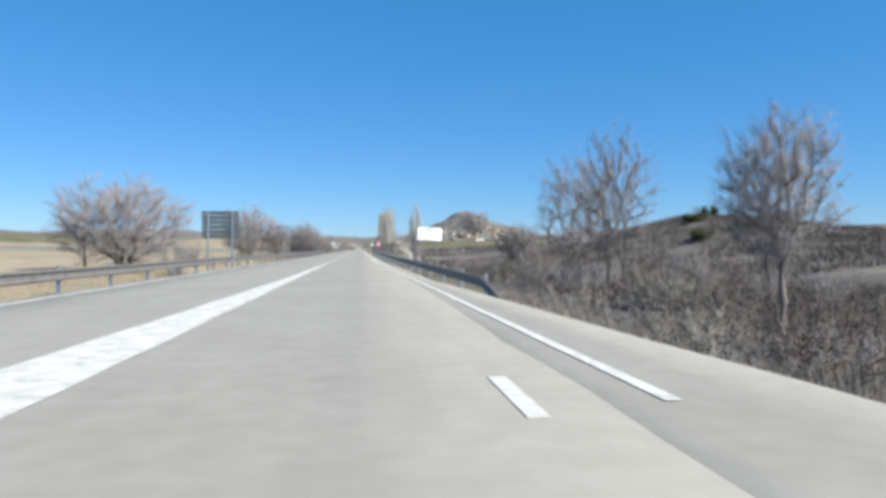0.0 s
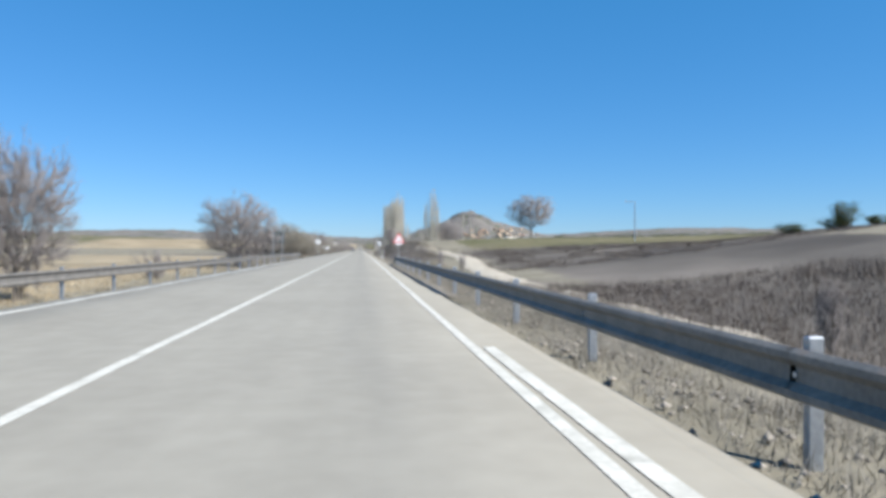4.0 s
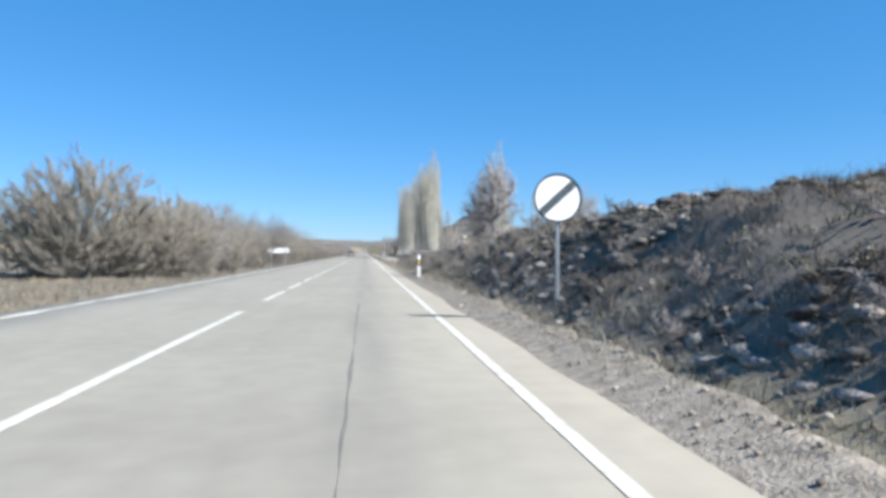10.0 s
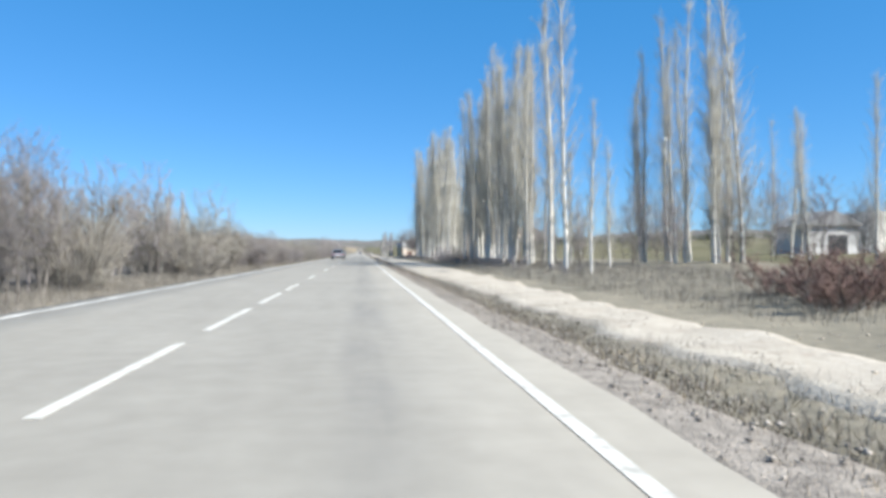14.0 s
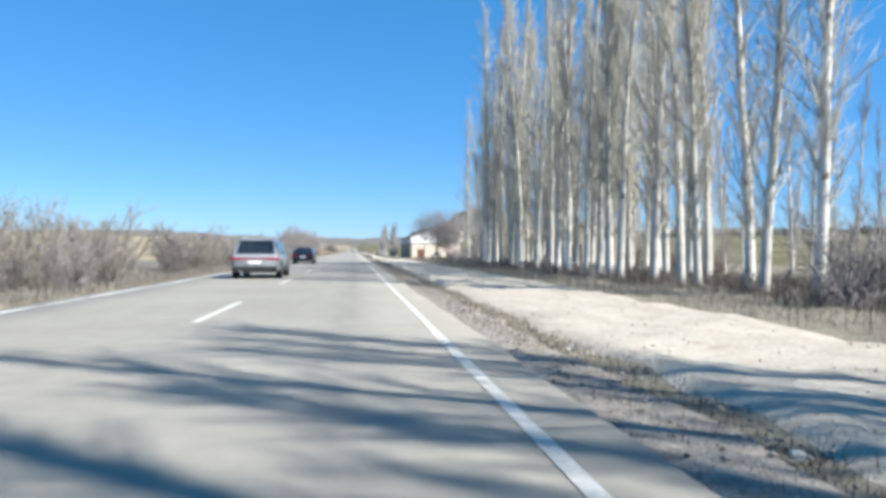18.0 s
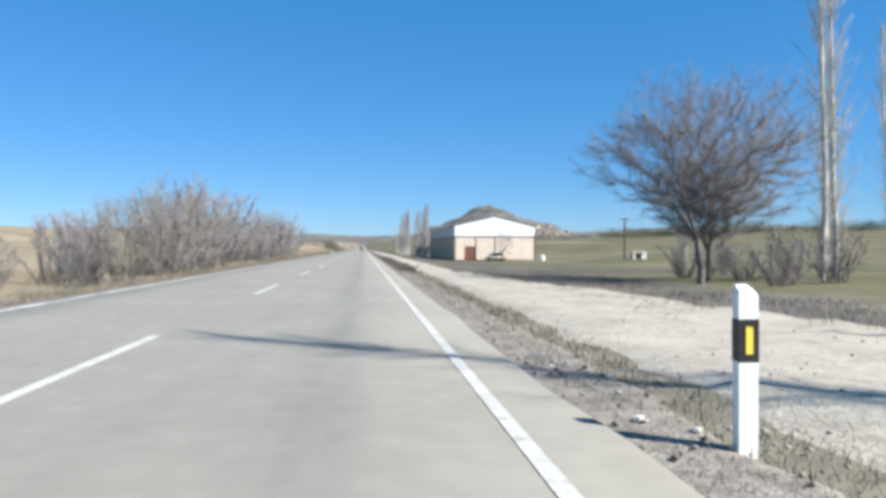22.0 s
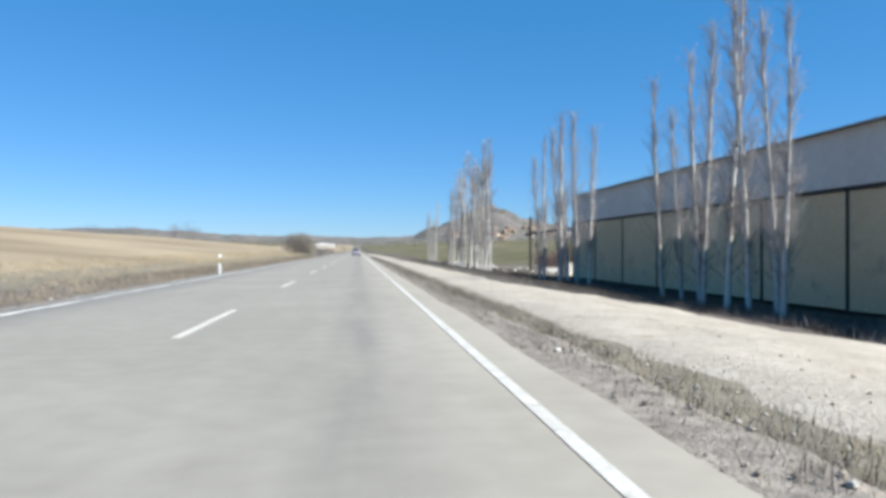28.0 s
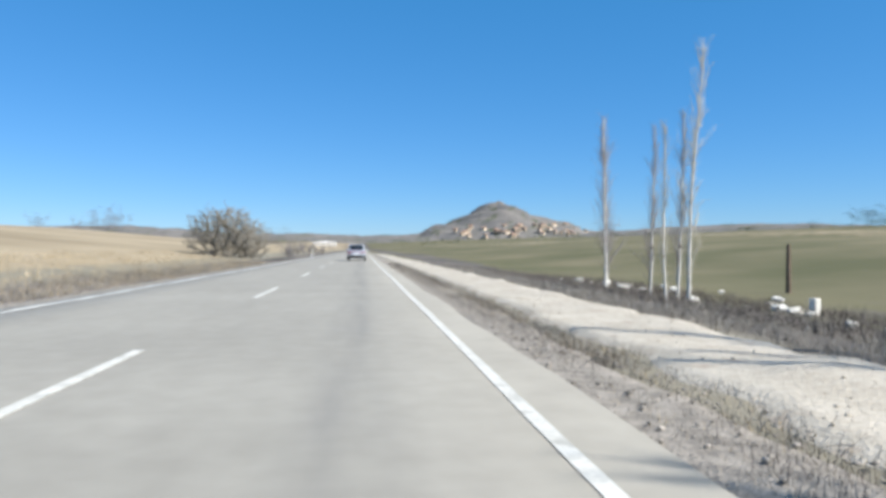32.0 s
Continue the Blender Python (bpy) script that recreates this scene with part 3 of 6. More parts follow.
def strip(name, x0, x1, y0, y1, dy, z, material, across=6, ragged=0.0, seed=0, sink=0.0, over_land=False, bend=None):
    """A sheet along the road; its long edges wander by ragged metres and may dip by sink; draped on the land where told."""
    ys = np.arange(y0, y1 + dy / 2, dy)
    e = 0.1 if over_land else 0.012
    s = np.concatenate([[0], np.linspace(e, 1 - e, across - 2), [1]]) if across > 3 else np.linspace(0, 1, across)
    w0 = ragged * (np.sin(ys * 0.9 + seed) + np.sin(ys * 2.3 + 2 * seed) + 0.7 * np.sin(ys * 5.1 + seed)) / 2
    w1 = ragged * (np.sin(ys * 0.8 + 3 + seed) + np.sin(ys * 2.6 + seed) + 0.7 * np.sin(ys * 4.7 + seed)) / 2
    c0, c1 = (x0, x1) if bend is None else bend(ys)
    a, b = (c0 + w0)[:, None], (c1 + w1)[:, None]
    X = a + (b - a) * s[None]
    Y = np.repeat(ys[:, None], across, 1)
    Z = (land(X, Y) if over_land else road_z(Y)) + z
    edge = np.zeros(across)
    edge[0] = edge[-1] = sink
    Z = Z - edge[None]
    g = np.arange(len(ys) * across).reshape(len(ys), across)
    q = np.stack([g[:-1, :-1], g[:-1, 1:], g[1:, 1:], g[1:, :-1]], -1).reshape(-1, 4)
    me = mesh_np(name, np.stack([X, Y, Z], -1).reshape(-1, 3), q, material)
    me.polygons.foreach_set("use_smooth", [True] * len(q))
    return new(name, me)


# ---- road and its markings ----
def carriageway(ys):
    return np.interp(ys, [-60, 45, 75], [-7.5, -7.45, -6.7]), np.full_like(ys, 1.97)


def far_edge(ys):
    c = np.interp(ys, [-60, 45, 75], [-7.0, -6.95, -6.16])
    return c - 0.10, c + 0.09


road = tagged(strip("road", 0, 0, -62, 1500, 1.5, 0.0, ASPHALT, 8, 0.05, 1, 0.13, bend=carriageway), "sun-bleached two-lane country road of grey asphalt", "road", kind="structure")
tagged(strip("edge_line", 1.235, 1.35, 52, 1500, 3, 0.006, PAINT, 2, 0.006, 2), "worn white edge line on the asphalt", "road marking", kind="structure")
tagged(strip("edge_line", 0, 0, -62, 1500, 0.7, 0.006, PAINT, 2, 0.06, 5, bend=far_edge), "broken-up white edge line beside the verge", "road marking", kind="structure")


def taper(ys):
    c = np.interp(ys, [-60, 0, 25, 43, 61, 80], [3.2, 2.5, 2.02, 1.78, 1.57, 1.47])
    return c - 0.07, c + 0.07


def slip_edge(ys):
    return np.full_like(ys, 1.3), np.interp(ys, [-60, 0, 25, 43, 61, 90], [5.0, 4.2, 2.65, 2.35, 2.12, 1.96])


def stripe(ys):
    w = np.interp(ys, [-60, 6, 14, 25, 40, 55], [1.1, 1.0, 0.75, 0.45, 0.3, 0.13])
    return -2.24 - w, np.full_like(ys, -2.24)


tagged(strip("slip_lane", 0, 0, -62, 90, 1.5, -0.004, ASPHALT, 6, 0.03, 7, 0.1, bend=slip_edge), "tapering end of a merging lane, pale asphalt", "road", kind="structure")
tagged(strip("merge_line", 0, 0, 5, 80, 1.5, 0.007, PAINT, 2, 0.008, 3, bend=taper), "white line of the tapering merging lane", "road marking", kind="structure")
tagged(strip("centre_stripe", 0, 0, -62, 55, 1.0, 0.006, PAINT, 3, 0.02, 4, bend=stripe), "broad worn white stripe narrowing to a line", "road marking", kind="structure")
tagged(strip("centre_line", -2.37, -2.24, 55, 197, 2.0, 0.006, PAINT, 2, 0.006, 6), "solid white centre line on the asphalt", "road marking", kind="structure")
dash_short = Geo().box((0, 2.0, 0.003), (0.12, 4.0, 0.006)).mesh("dash", PAINT)
dash_long = Geo().box((0, 2.2, 0.003), (0.12, 4.4, 0.006)).mesh("dash", PAINT)
dash_merge = Geo().box((0, 0.75, 0.003), (0.16, 1.5, 0.006)).mesh("dash", PAINT)
for y in np.arange(200.1, 288, 5.45):
    part("dash", dash_short, PAINT, road, at=(-2.305, y, 0.003))
for y in np.arange(296.6, 1000, 12.91):
    part("dash", dash_long, PAINT, road, at=(-2.305, y, 0.003))
for y, x in ((-6.5, 1.28), (4.6, 1.28)):
    part("dash", dash_merge, PAINT, road, at=(x, y, 0.003))


# dark seams on the lane
TAR = mat("tarred_seam", (0.13, 0.124, 0.112), (0.19, 0.182, 0.165), 3.0, 0.9, 0.1, spec=0.2)
for x, w, y0, y1 in ((-.16, .014, 55, 72), (.0, .018, 244, 263), (-.1, .014, 186, 199)):
    tagged(strip("tar_seam", x - w / 2, x + w / 2, y0, y1, .25, .004, TAR, 2, .014, y0), "thin dark tarred seam along the lane", "road seam", kind="structure")


# ---- gravel track beside the road ----
def track(ys):
    a = np.interp(ys, [262, 275, 300, 330, 440, 470, 800], [3.4, 3.6, 3.3, 2.9, 2.95, 3.05, 2.95])
    b = np.interp(ys, [262, 275, 300, 330, 360, 432, 446, 458, 470, 556, 562, 578, 584, 640, 800], [4.2, 5.8, 6.6, 7.2, 7.6, 7.6, 8.6, 6.6, 5.1, 5.2, 9.2, 8.6, 5.9, 5.6, 4.9])
    return a, b


def farm_track(ys):
    c = np.interp(ys, [60, 100, 120, 140, 150, 160, 172, 185, 215], [9.0, 9.2, 9.4, 10.6, 10.4, 9.4, 8.4, 8.0, 8.0])
    return c - 1.1, c + 1.1


tagged(strip("dirt_track", 0, 0, 262, 800, 0.8, 0.075, GRAVEL, 12, 0.22, 8, 0.15, True, track), "pale gravel farm track running beside the road", "track", kind="structure")
tagged(strip("farm_track", 0, 0, 60, 171, 0.8, 0.05, GRAVEL, 7, 0.18, 9, 0.10, True, farm_track), "pale gravel track climbing onto the bank", "track", kind="structure")
tagged(strip("verge", 1.7, 2.75, 90, 800, 0.6, 0.04, CHIPS, 8, 0.12, 10, 0.09, True), "strip of dusty chippings along the asphalt edge", "verge", kind="structure")
tagged(strip("verge", -7.4, -6.5, 70, 800, 0.6, 0.05, CHIPS, 6, 0.12, 11, 0.09, True), "strip of dusty chippings along the asphalt edge", "verge", kind="structure")


# ---- distant hills ----
def ridge(name, label, cx, cy, rx, ry, height, seed, cone=1.0, material=HILL_M, n=56):
    """A hill: a round sheet with a rough, worn top that runs out into the plain."""
    a, r = np.meshgrid(np.linspace(0, 2 * math.pi, n, endpoint=False), np.linspace(0, 1, 22))
    x, y = cx + rx * r * np.cos(a), cy + ry * r * np.sin(a)
    z = height * (1 - r ** cone) * (1 - 0.25 * r * (1 - r) * 4 * (0.5 + 0.5 * np.sin(3 * a + seed)))
    z = z + height * 0.05 * (np.sin(x * 0.031 + seed) + np.sin(y * 0.043 + 2 * seed) + np.sin(x * 0.09 + y * 0.07)) * np.minimum(1, 6 * r * (1 - r) + 0.2 * (r < 0.1))
    base = land(x, y)
    z = base + z - 3 * (r > 0.97)
    k = np.arange(22 * n).reshape(22, n)
    q = np.stack([k[:-1], np.roll(k[:-1], -1, 1), np.roll(k[1:], -1, 1), k[1:]], -1).reshape(-1, 4)[:, ::-1]
    me = mesh_np(name, np.stack([x, y, z], -1).reshape(-1, 3), q, material)
    me.polygons.foreach_set("use_smooth", [True] * len(q))
    return tagged(new(name, me), label, "hill", kind="structure")


ridge("hill", "steep round hill with scrub and bare earth above a village", 430, 2840, 290, 380, 118, 1.7, .98)
for i, (cx, cy, rx, ry, h) in enumerate(((400, 2960, 640, 420, 30), (-900, 3300, 900, 500, 42), (-200, 3500, 600, 400, 30), (-2000, 2600, 1100, 900, 50), (1500, 3200, 900, 600, 38), (2200, 2200, 900, 900, 55), (60, 2900, 260, 220, 22), (900, 2300, 420, 500, 22), (1500, 1300, 700, 600, 30), (-1500, 900, 700, 900, 22))):
    ridge("hill", "low far ridge of scrub and fields", cx, cy, rx, ry, h, i * 1.3, 1.6)


# ---- trees ----
rng = random.Random(7)


class Twigs:
    """Many thin three-sided spikes and tapered limbs in one mesh."""

    def __init__(self):
        self.v, self.f = [], []

    def limb(self, pts, r0, r1, n=4):
        g = Geo()
        k = len(pts)
        g.tube(pts, [r0 + (r1 - r0) * i / (k - 1) for i in range(k)], n, cap=False)
        b = len(self.v)
        self.v += g.v
        for q in g.f:
            self.f += [(q[0] + b, q[1] + b, q[2] + b), (q[0] + b, q[2] + b, q[3] + b)]

    def spike(self, p, d, length, r):
        a = d.cross(Vector((0.3, 0.8, 0.52))).normalized() * r
        c = d.cross(a).normalized() * r
        b = len(self.v)
        tip = p + d * length
        self.v += [tuple(p + a), tuple(p - a * 0.5 + c * 0.87), tuple(p - a * 0.5 - c * 0.87), tuple(tip)]
        self.f += [(b, b + 1, b + 3), (b + 1, b + 2, b + 3), (b + 2, b, b + 3)]

    def mesh(self, name, material):
        return mesh_np(name, np.array(self.v), np.array(self.f), material)


def vec(spread, up):
    return Vector((rng.gauss(0, spread), rng.gauss(0, spread), up)).normalized()


def bent(p, d, length, wobble, n=3):
    pts, q = [p], d.copy()
    for _ in range(n):
        q = (q + Vector((rng.gauss(0, wobble), rng.gauss(0, wobble), rng.gauss(0, wobble) + wobble * 0.25))).normalized()
        pts.append(pts[-1] + q * (length / n))
    return pts, q


def spray(tw, p, d, length, count, r, spread, up=0.25):
    """A spray of thin twigs along a shoot."""
    for _ in range(count):
        s = p + d * (length * rng.random())
        e = (d + Vector((rng.gauss(0, spread), rng.gauss(0, spread), rng.gauss(up, spread * 0.6)))).normalized()
        tw.spike(s, e, length * rng.uniform(0.3, 0.75), r)


def poplar_meshes(h, dense=1.0, girth=1.0, twig=0.012, bark=None, shoots=None, wavy=.03):
    """A slim upright tree: straight pale trunk, steep branches from low down, a column of fine twigs."""
    trunk, crown = Twigs(), Twigs()
    r0 = 0.0085 * h * girth
    lean = Vector((rng.gauss(0, .03), rng.gauss(0, .03), 1)).normalized()
    pts = [Vector((0, 0, -0.3))]
    for k in range(9):
        lean = (lean + Vector((rng.gauss(0, wavy), rng.gauss(0, wavy), 0.03))).normalized()
        pts.append(pts[-1] + lean * (h / 9))
    trunk.limb(pts, r0, 0.02, 7)
    for _ in range(int((20 + h * 6.0) * dense)):
        t = rng.uniform(0.05, 0.985) ** 0.85
        k = min(int(t * 9), 8)
        p = pts[k].lerp(pts[k + 1], t * 9 - k)
        length = (0.13 * h * (1 - t) + 0.06 * h) * rng.uniform(0.45, 1.15) * (0.5 if t < .15 else 1)
        a = rng.uniform(0, 2 * math.pi)
        out = rng.uniform(0.22, 0.72)
        d = Vector((math.cos(a) * out, math.sin(a) * out, 1)).normalized()
        lp, e = bent(p, d, length, 0.16, 2)
        crown.limb(lp, (0.010 + 0.009 * length) * min(1, twig / .011), 0.006, 3)
        for q in lp[1:]:
            spray(crown, q - e * length * 0.5, e, length * 0.55, int(7 * dense), twig, 0.55)
    return trunk.mesh("trunk", bark or BARK_PALE), crown.mesh("crown", shoots or TWIG_PALE)


def spreading_meshes(h, rx, trunk_share=0.25, limbs=7, count=240, fine=14, stems=1, low=0.28, twig=None, shoot=1.0):
    """A bare broad tree: short trunk, forking limbs grown towards points in a rounded head of radius rx, fine twigs at their ends."""
    trunk, crown = Twigs(), Twigs()
    mid, half = Vector((0, 0, h * (low + 1) / 2)), h * (1 - low) / 2
    big = h * 0.021 / stems ** 0.5
    nodes, parent = [], []

    def grow(p, k):
        nodes.append(tuple(p)), parent.append(k)
        return len(nodes) - 1

    for _ in range(stems):
        base = Vector((0, 0, -0.25)) if stems == 1 else Vector((rng.uniform(-.7, .7), rng.uniform(-.7, .7), -0.25))
        top = Vector((base.x * 1.4 + rng.gauss(0, .15), base.y * 1.4 + rng.gauss(0, .15), h * trunk_share))
        k0 = grow(top, grow(base.lerp(top, .5) + vec(1, 0) * .06, grow(base, -1)))
        n = max(2, limbs // stems)
        for k in range(n):
            a, f = 2 * math.pi * (k + rng.random() * .7) / n, rng.uniform(.15, .62)
            goal = mid + Vector((math.cos(a) * rx * f, math.sin(a) * rx * f, half * rng.uniform(-.25, .45)))
            kk, p = k0, top
            for q in range(1, 5):
                t = q / 4
                p = top.lerp(goal, t) + Vector((rng.gauss(0, .05), rng.gauss(0, .05), (t - t * t) * -.25)) * (goal - top).length * .3
                kk = grow(p, kk)
    aims = []
    for _ in range(count):
        u = Vector((rng.gauss(0, 1), rng.gauss(0, 1), rng.gauss(.1, 1))).normalized() * rng.uniform(.05, 1.0) ** .42
        lump = 1 + .13 * math.sin(3 * math.atan2(u.y, u.x) + u.z * 4 + rx) + rng.gauss(0, .04)
        aims.append(mid + Vector((u.x * rx * lump, u.y * rx * lump, u.z * half * lump)))
    foot = Vector((0, 0, h * trunk_share))
    aims.sort(key=lambda q: (q - foot).length)
    xyz = np.empty((len(nodes) + 3 * count, 3))
    xyz[:len(nodes)] = nodes
    tips = []
    for q in aims:
        have = xyz[3 * stems - 1:len(nodes)]
        d = have - np.array(q)
        cost = (d ** 2).sum(1) + 1.6 * np.maximum(0, d[:, 2] + .1) ** 2
        k = int(cost.argmin()) + 3 * stems - 1
        p = Vector(nodes[k])
        gap = (q - p).length
        if gap > .5:
            m = p.lerp(q, rng.uniform(.45, .6)) + Vector((rng.gauss(0, .07), rng.gauss(0, .07), rng.gauss(.03, .06))) * gap
            k = grow(m, k)
            xyz[k] = m
        k = grow(q, k)
        xyz[k] = q
        tips.append(k)
    heavy = {}
    for k in range(len(nodes) - 1, 3 * stems - 1, -1):
        heavy[parent[k]] = k
    for _ in range(8):
        for k, c in heavy.items():
            if k >= 3 * stems and parent[k] >= 0:
                xyz[k] = xyz[k] * .5 + (xyz[parent[k]] + xyz[c]) * .25
    nodes = [tuple(p) for p in xyz[:len(nodes)]]
    load = [0.0] * len(nodes)
    for k in tips:
        load[k] += 1
    for k in range(len(nodes) - 1, -1, -1):
        if parent[k] >= 0:
            load[parent[k]] += load[k]
    for k, p in enumerate(parent):
        if p < 0:
            continue
        r1 = min(big, .0042 * max(load[k], 1) ** .5)
        r0 = min(big * 1.2, r1 * 1.25) if k > 2 else big * 1.2
        if p < 0 or load[k] > 7:
            trunk.limb([Vector(nodes[p]), Vector(nodes[k])], r0, r1, 6 if r1 > .06 else 4)
        else:
            crown.limb([Vector(nodes[p]), Vector(nodes[k])], r0, r1, 3)
    for k in tips:
        q, p = Vector(nodes[k]), Vector(nodes[parent[k]])
        d = ((q - p).normalized() * .7 + (q - mid).normalized() * .5 + Vector((0, 0, .25))).normalized()
        L = (0.55 + 0.15 * rx) * shoot * rng.uniform(.7, 1.3)
        spray(crown, q - d * L * .65, d, L, fine, .0068, .75, .12)
    return trunk.mesh("trunk", BARK), crown.mesh("crown", twig or TWIG)


def shrub_meshes(h, radius, stems=16, twig=None, fine=9, leafy=0):
    """A many-stemmed bare bush."""
    trunk, crown = Twigs(), Twigs()
    for s in range(stems):
        a, rr = rng.uniform(0, 2 * math.pi), radius * 0.35 * rng.random() ** 0.5
        p = Vector((math.cos(a) * rr, math.sin(a) * rr, -0.15))
        out = rng.uniform(0.05, 0.75) * radius / h * 1.6
        d = Vector((math.cos(a) * out, math.sin(a) * out, 1)).normalized()
        length = h * rng.uniform(0.6, 1.0)
        pts, e = bent(p, d, length, 0.09, 4)
        trunk.limb(pts, 0.012 + 0.008 * h * 0.6, 0.01, 4)
        for k in range(1, 5):
            for _ in range(3):
                nd = (e + Vector((rng.gauss(0, .5), rng.gauss(0, .5), rng.gauss(.1, .3)))).normalized()
                lp, e2 = bent(pts[k].lerp(pts[k - 1], rng.random()), nd, length * rng.uniform(.16, .34), .12, 2)
                crown.limb(lp, 0.013, 0.006, 3)
                spray(crown, lp[0], e2, length * .28, fine, 0.011, .6, .15)
                for _ in range(leafy):
                    crown.spike(lp[-1] + vec(1, 0) * rng.random() * .4, vec(1, .2), 0.14, 0.05)
    return trunk.mesh("trunk", BARK), crown.mesh("crown", twig or TWIG)


def plant(meshes, name, label, category, x, y, scale=1.0, group="", wide=None, sink=0.0):
    """A copy of a tree on the ground, turned at random."""
    w = wide if wide is not None else scale
    root = thing(name, label, category, group=group)
    root.matrix_basis = Matrix.LocRotScale((x, y, float(land(x, y)) - sink), Euler((0, 0, rng.uniform(0, 6.28))), (w, w, scale))
    part("trunk", meshes[0], None, root)
    part("crown", meshes[1], None, root)
    return root


poplars = [poplar_meshes(18, 1.15, 1.1, .0075), poplar_meshes(18, 1.25, 1.1, .0075), poplar_meshes(18, 1.35, 1.1, .0075), poplar_meshes(18, 1.0, 1.1, .0075), poplar_meshes(18, 1.1, 1.1, .0075)]
grove_poplars = [poplar_meshes(18.5, 1.3, 1.15, .0085), poplar_meshes(18.5, 1.45, 1.15, .0085), poplar_meshes(18.5, 1.2, 1.2, .0085)]
thin_poplars = [poplar_meshes(12, 1.25, 1.0, .006, None, None, .022), poplar_meshes(12, 1.4, 1.0, .006, None, TWIG, .022), poplar_meshes(12, 1.15, 1.05, .006, None, TWIG, .026)]
white_poplars = [poplar_meshes(12, 1.5, 1.3, .0055, None, TWIG, .024), poplar_meshes(12, 1.6, 1.2, .0055, None, TWIG, .024)]
broad = [spreading_meshes(9, 5.0, 0.22, 8, 900, 17), spreading_meshes(9, 4.4, 0.22, 7, 1000, 24), spreading_meshes(9, 3.0, 0.25, 6, 600, 20)]
stemmy = [spreading_meshes(9, 3.0, 0.12, 9, 520, 16, 3, .2), spreading_meshes(9, 2.6, 0.1, 8, 480, 15, 4, .18)]
shrubs = [shrub_meshes(4, 2.4, 17, None, 11), shrub_meshes(4, 2.0, 15, None, 11), shrub_meshes(4, 2.6, 20, TWIG_OLIVE, 10), shrub_meshes(4, 1.8, 13, TWIG_OLIVE, 10)]
wood_trees = [spreading_meshes(9, 2.6, 0.15, 6, 260, 14, 3, .1), spreading_meshes(9, 2.2, 0.2, 5, 220, 14, 2, .15), spreading_meshes(9, 2.8, 0.12, 6, 260, 14, 3, .06, TWIG_OLIVE)]
small_shrubs = [shrub_meshes(1.4, 1.0, 9, TWIG, 5), shrub_meshes(1.4, 0.8, 8, TWIG_OLIVE, 5)]
fine_tree = [spreading_meshes(5.4, 1.6, 0.25, 6, 420, 16, 1, .22), spreading_meshes(5.4, 1.5, 0.2, 6, 400, 16, 2, .2)]
bushy = [spreading_meshes(9, 4.6, 0.1, 12, 1300, 30, 3, .04, None, .9)]
dome_bush = [spreading_meshes(4, 3.4, 0.08, 14, 1100, 30, 4, -.1, TWIG_OLIVE, .5)]
red_bush = [shrub_meshes(2.4, 1.8, 20, TWIG_RED, 8)]
evergreen = [shrub_meshes(4, 2.6, 26, GREEN_LEAF, 10, 14)]

# start of the drive
for m, x, y, s, w in ((stemmy[0], 16.8, 55, 1.12, 1.0), (stemmy[1], 13.5, 36.3, 1.0, .9), (broad[2], 14.3, 22.5, .84, .68), (stemmy[1], 20.5, 58, 1.0, .9), (stemmy[0], 22, 36, .9, .9), (broad[1], 15.2, 66, .55, .55), (stemmy[0], 24, 78, .5, .6)):
    plant(m, "bare_tree", "bare leafless tree standing in roadside scrub", "tree", x, y, s, "trees beside the slip lane", w)
for x, y, s in ((4.8, 60.6, .85), (4.6, 57, .5), (6.5, 72, .6), (8.5, 84, .5), (7.2, 122, .45), (6.4, 129, .5)):
    plant(fine_tree[0], "sapling", "thin leafless sapling in the roadside ditch", "tree", x, y, s * .62, "saplings in the ditch", s * .36)
plant(bushy[0], "bare_tree", "broad bare tree with a domed crown behind the guardrail", "tree", -14.3, 94.5, .76, "", .8)
plant(bushy[0], "bare_tree", "smaller bare tree beside the domed one", "tree", -10.9, 96, .56, "", .42)
plant(bushy[0], "bare_tree", "broad bare tree with a domed crown behind the guardrail", "tree", -15, 47, .66, "", .9)
plant(bushy[0], "bare_tree", "large bare tree with pinkish twigs behind the guardrail", "tree", -10.7, 136.7, .7, "", .78)
plant(shrubs[1], "bush", "bare bush at the field edge", "bush", -10.5, 42, .55)
plant(shrubs[0], "bush", "bare bush at the field edge", "bush", -13.5, 60, .45)
plant(shrubs[1], "bush", "bare bush at the field edge", "bush", -13, 158, .5)
plant(shrubs[0], "bush", "bare bush at the field edge", "bush", -11, 112, .4)
plant(evergreen[0], "bush", "dark evergreen bush on the field ridge", "bush", 43.6, 132, .62, "", .5)
for k in range(9):
    plant(evergreen[0], "bush", "low dark bush along the field ridge", "bush", 40 + k * 3.1 + rng.uniform(-1, 1), 132 - k * 1.5 + rng.uniform(-2, 2), rng.uniform(.16, .3), "bushes on the ridge", rng.uniform(.4, .6))
plant(broad[1], "bare_tree", "lone spreading bare tree on the field bank", "tree", 35.6, 218.1, 1.04, "", 1.14)
plant(small_shrubs[0], "bush", "small bush at the foot of the lone tree", "bush", 33.5, 218.5, 1.0)
plant(small_shrubs[1], "bush", "small bush at the foot of the lone tree", "bush", 37.5, 217.5, .9)
for x, y, h, w in ((-16.6, 227, 1.78, 1.4), (-12.8, 230, 1.2, 1.0), (-20.0, 230, 1.35, 1.05), (-14.0, 235, 1.4, 1.2)):
    plant(dome_bush[0], "bush", "large domed budding bush beside the field", "bush", x, y, h, "domed bushes", w)
plant(evergreen[0], "bush", "dark evergreen bush behind the domed bush", "bush", -20, 246, 1.1, "", .9)

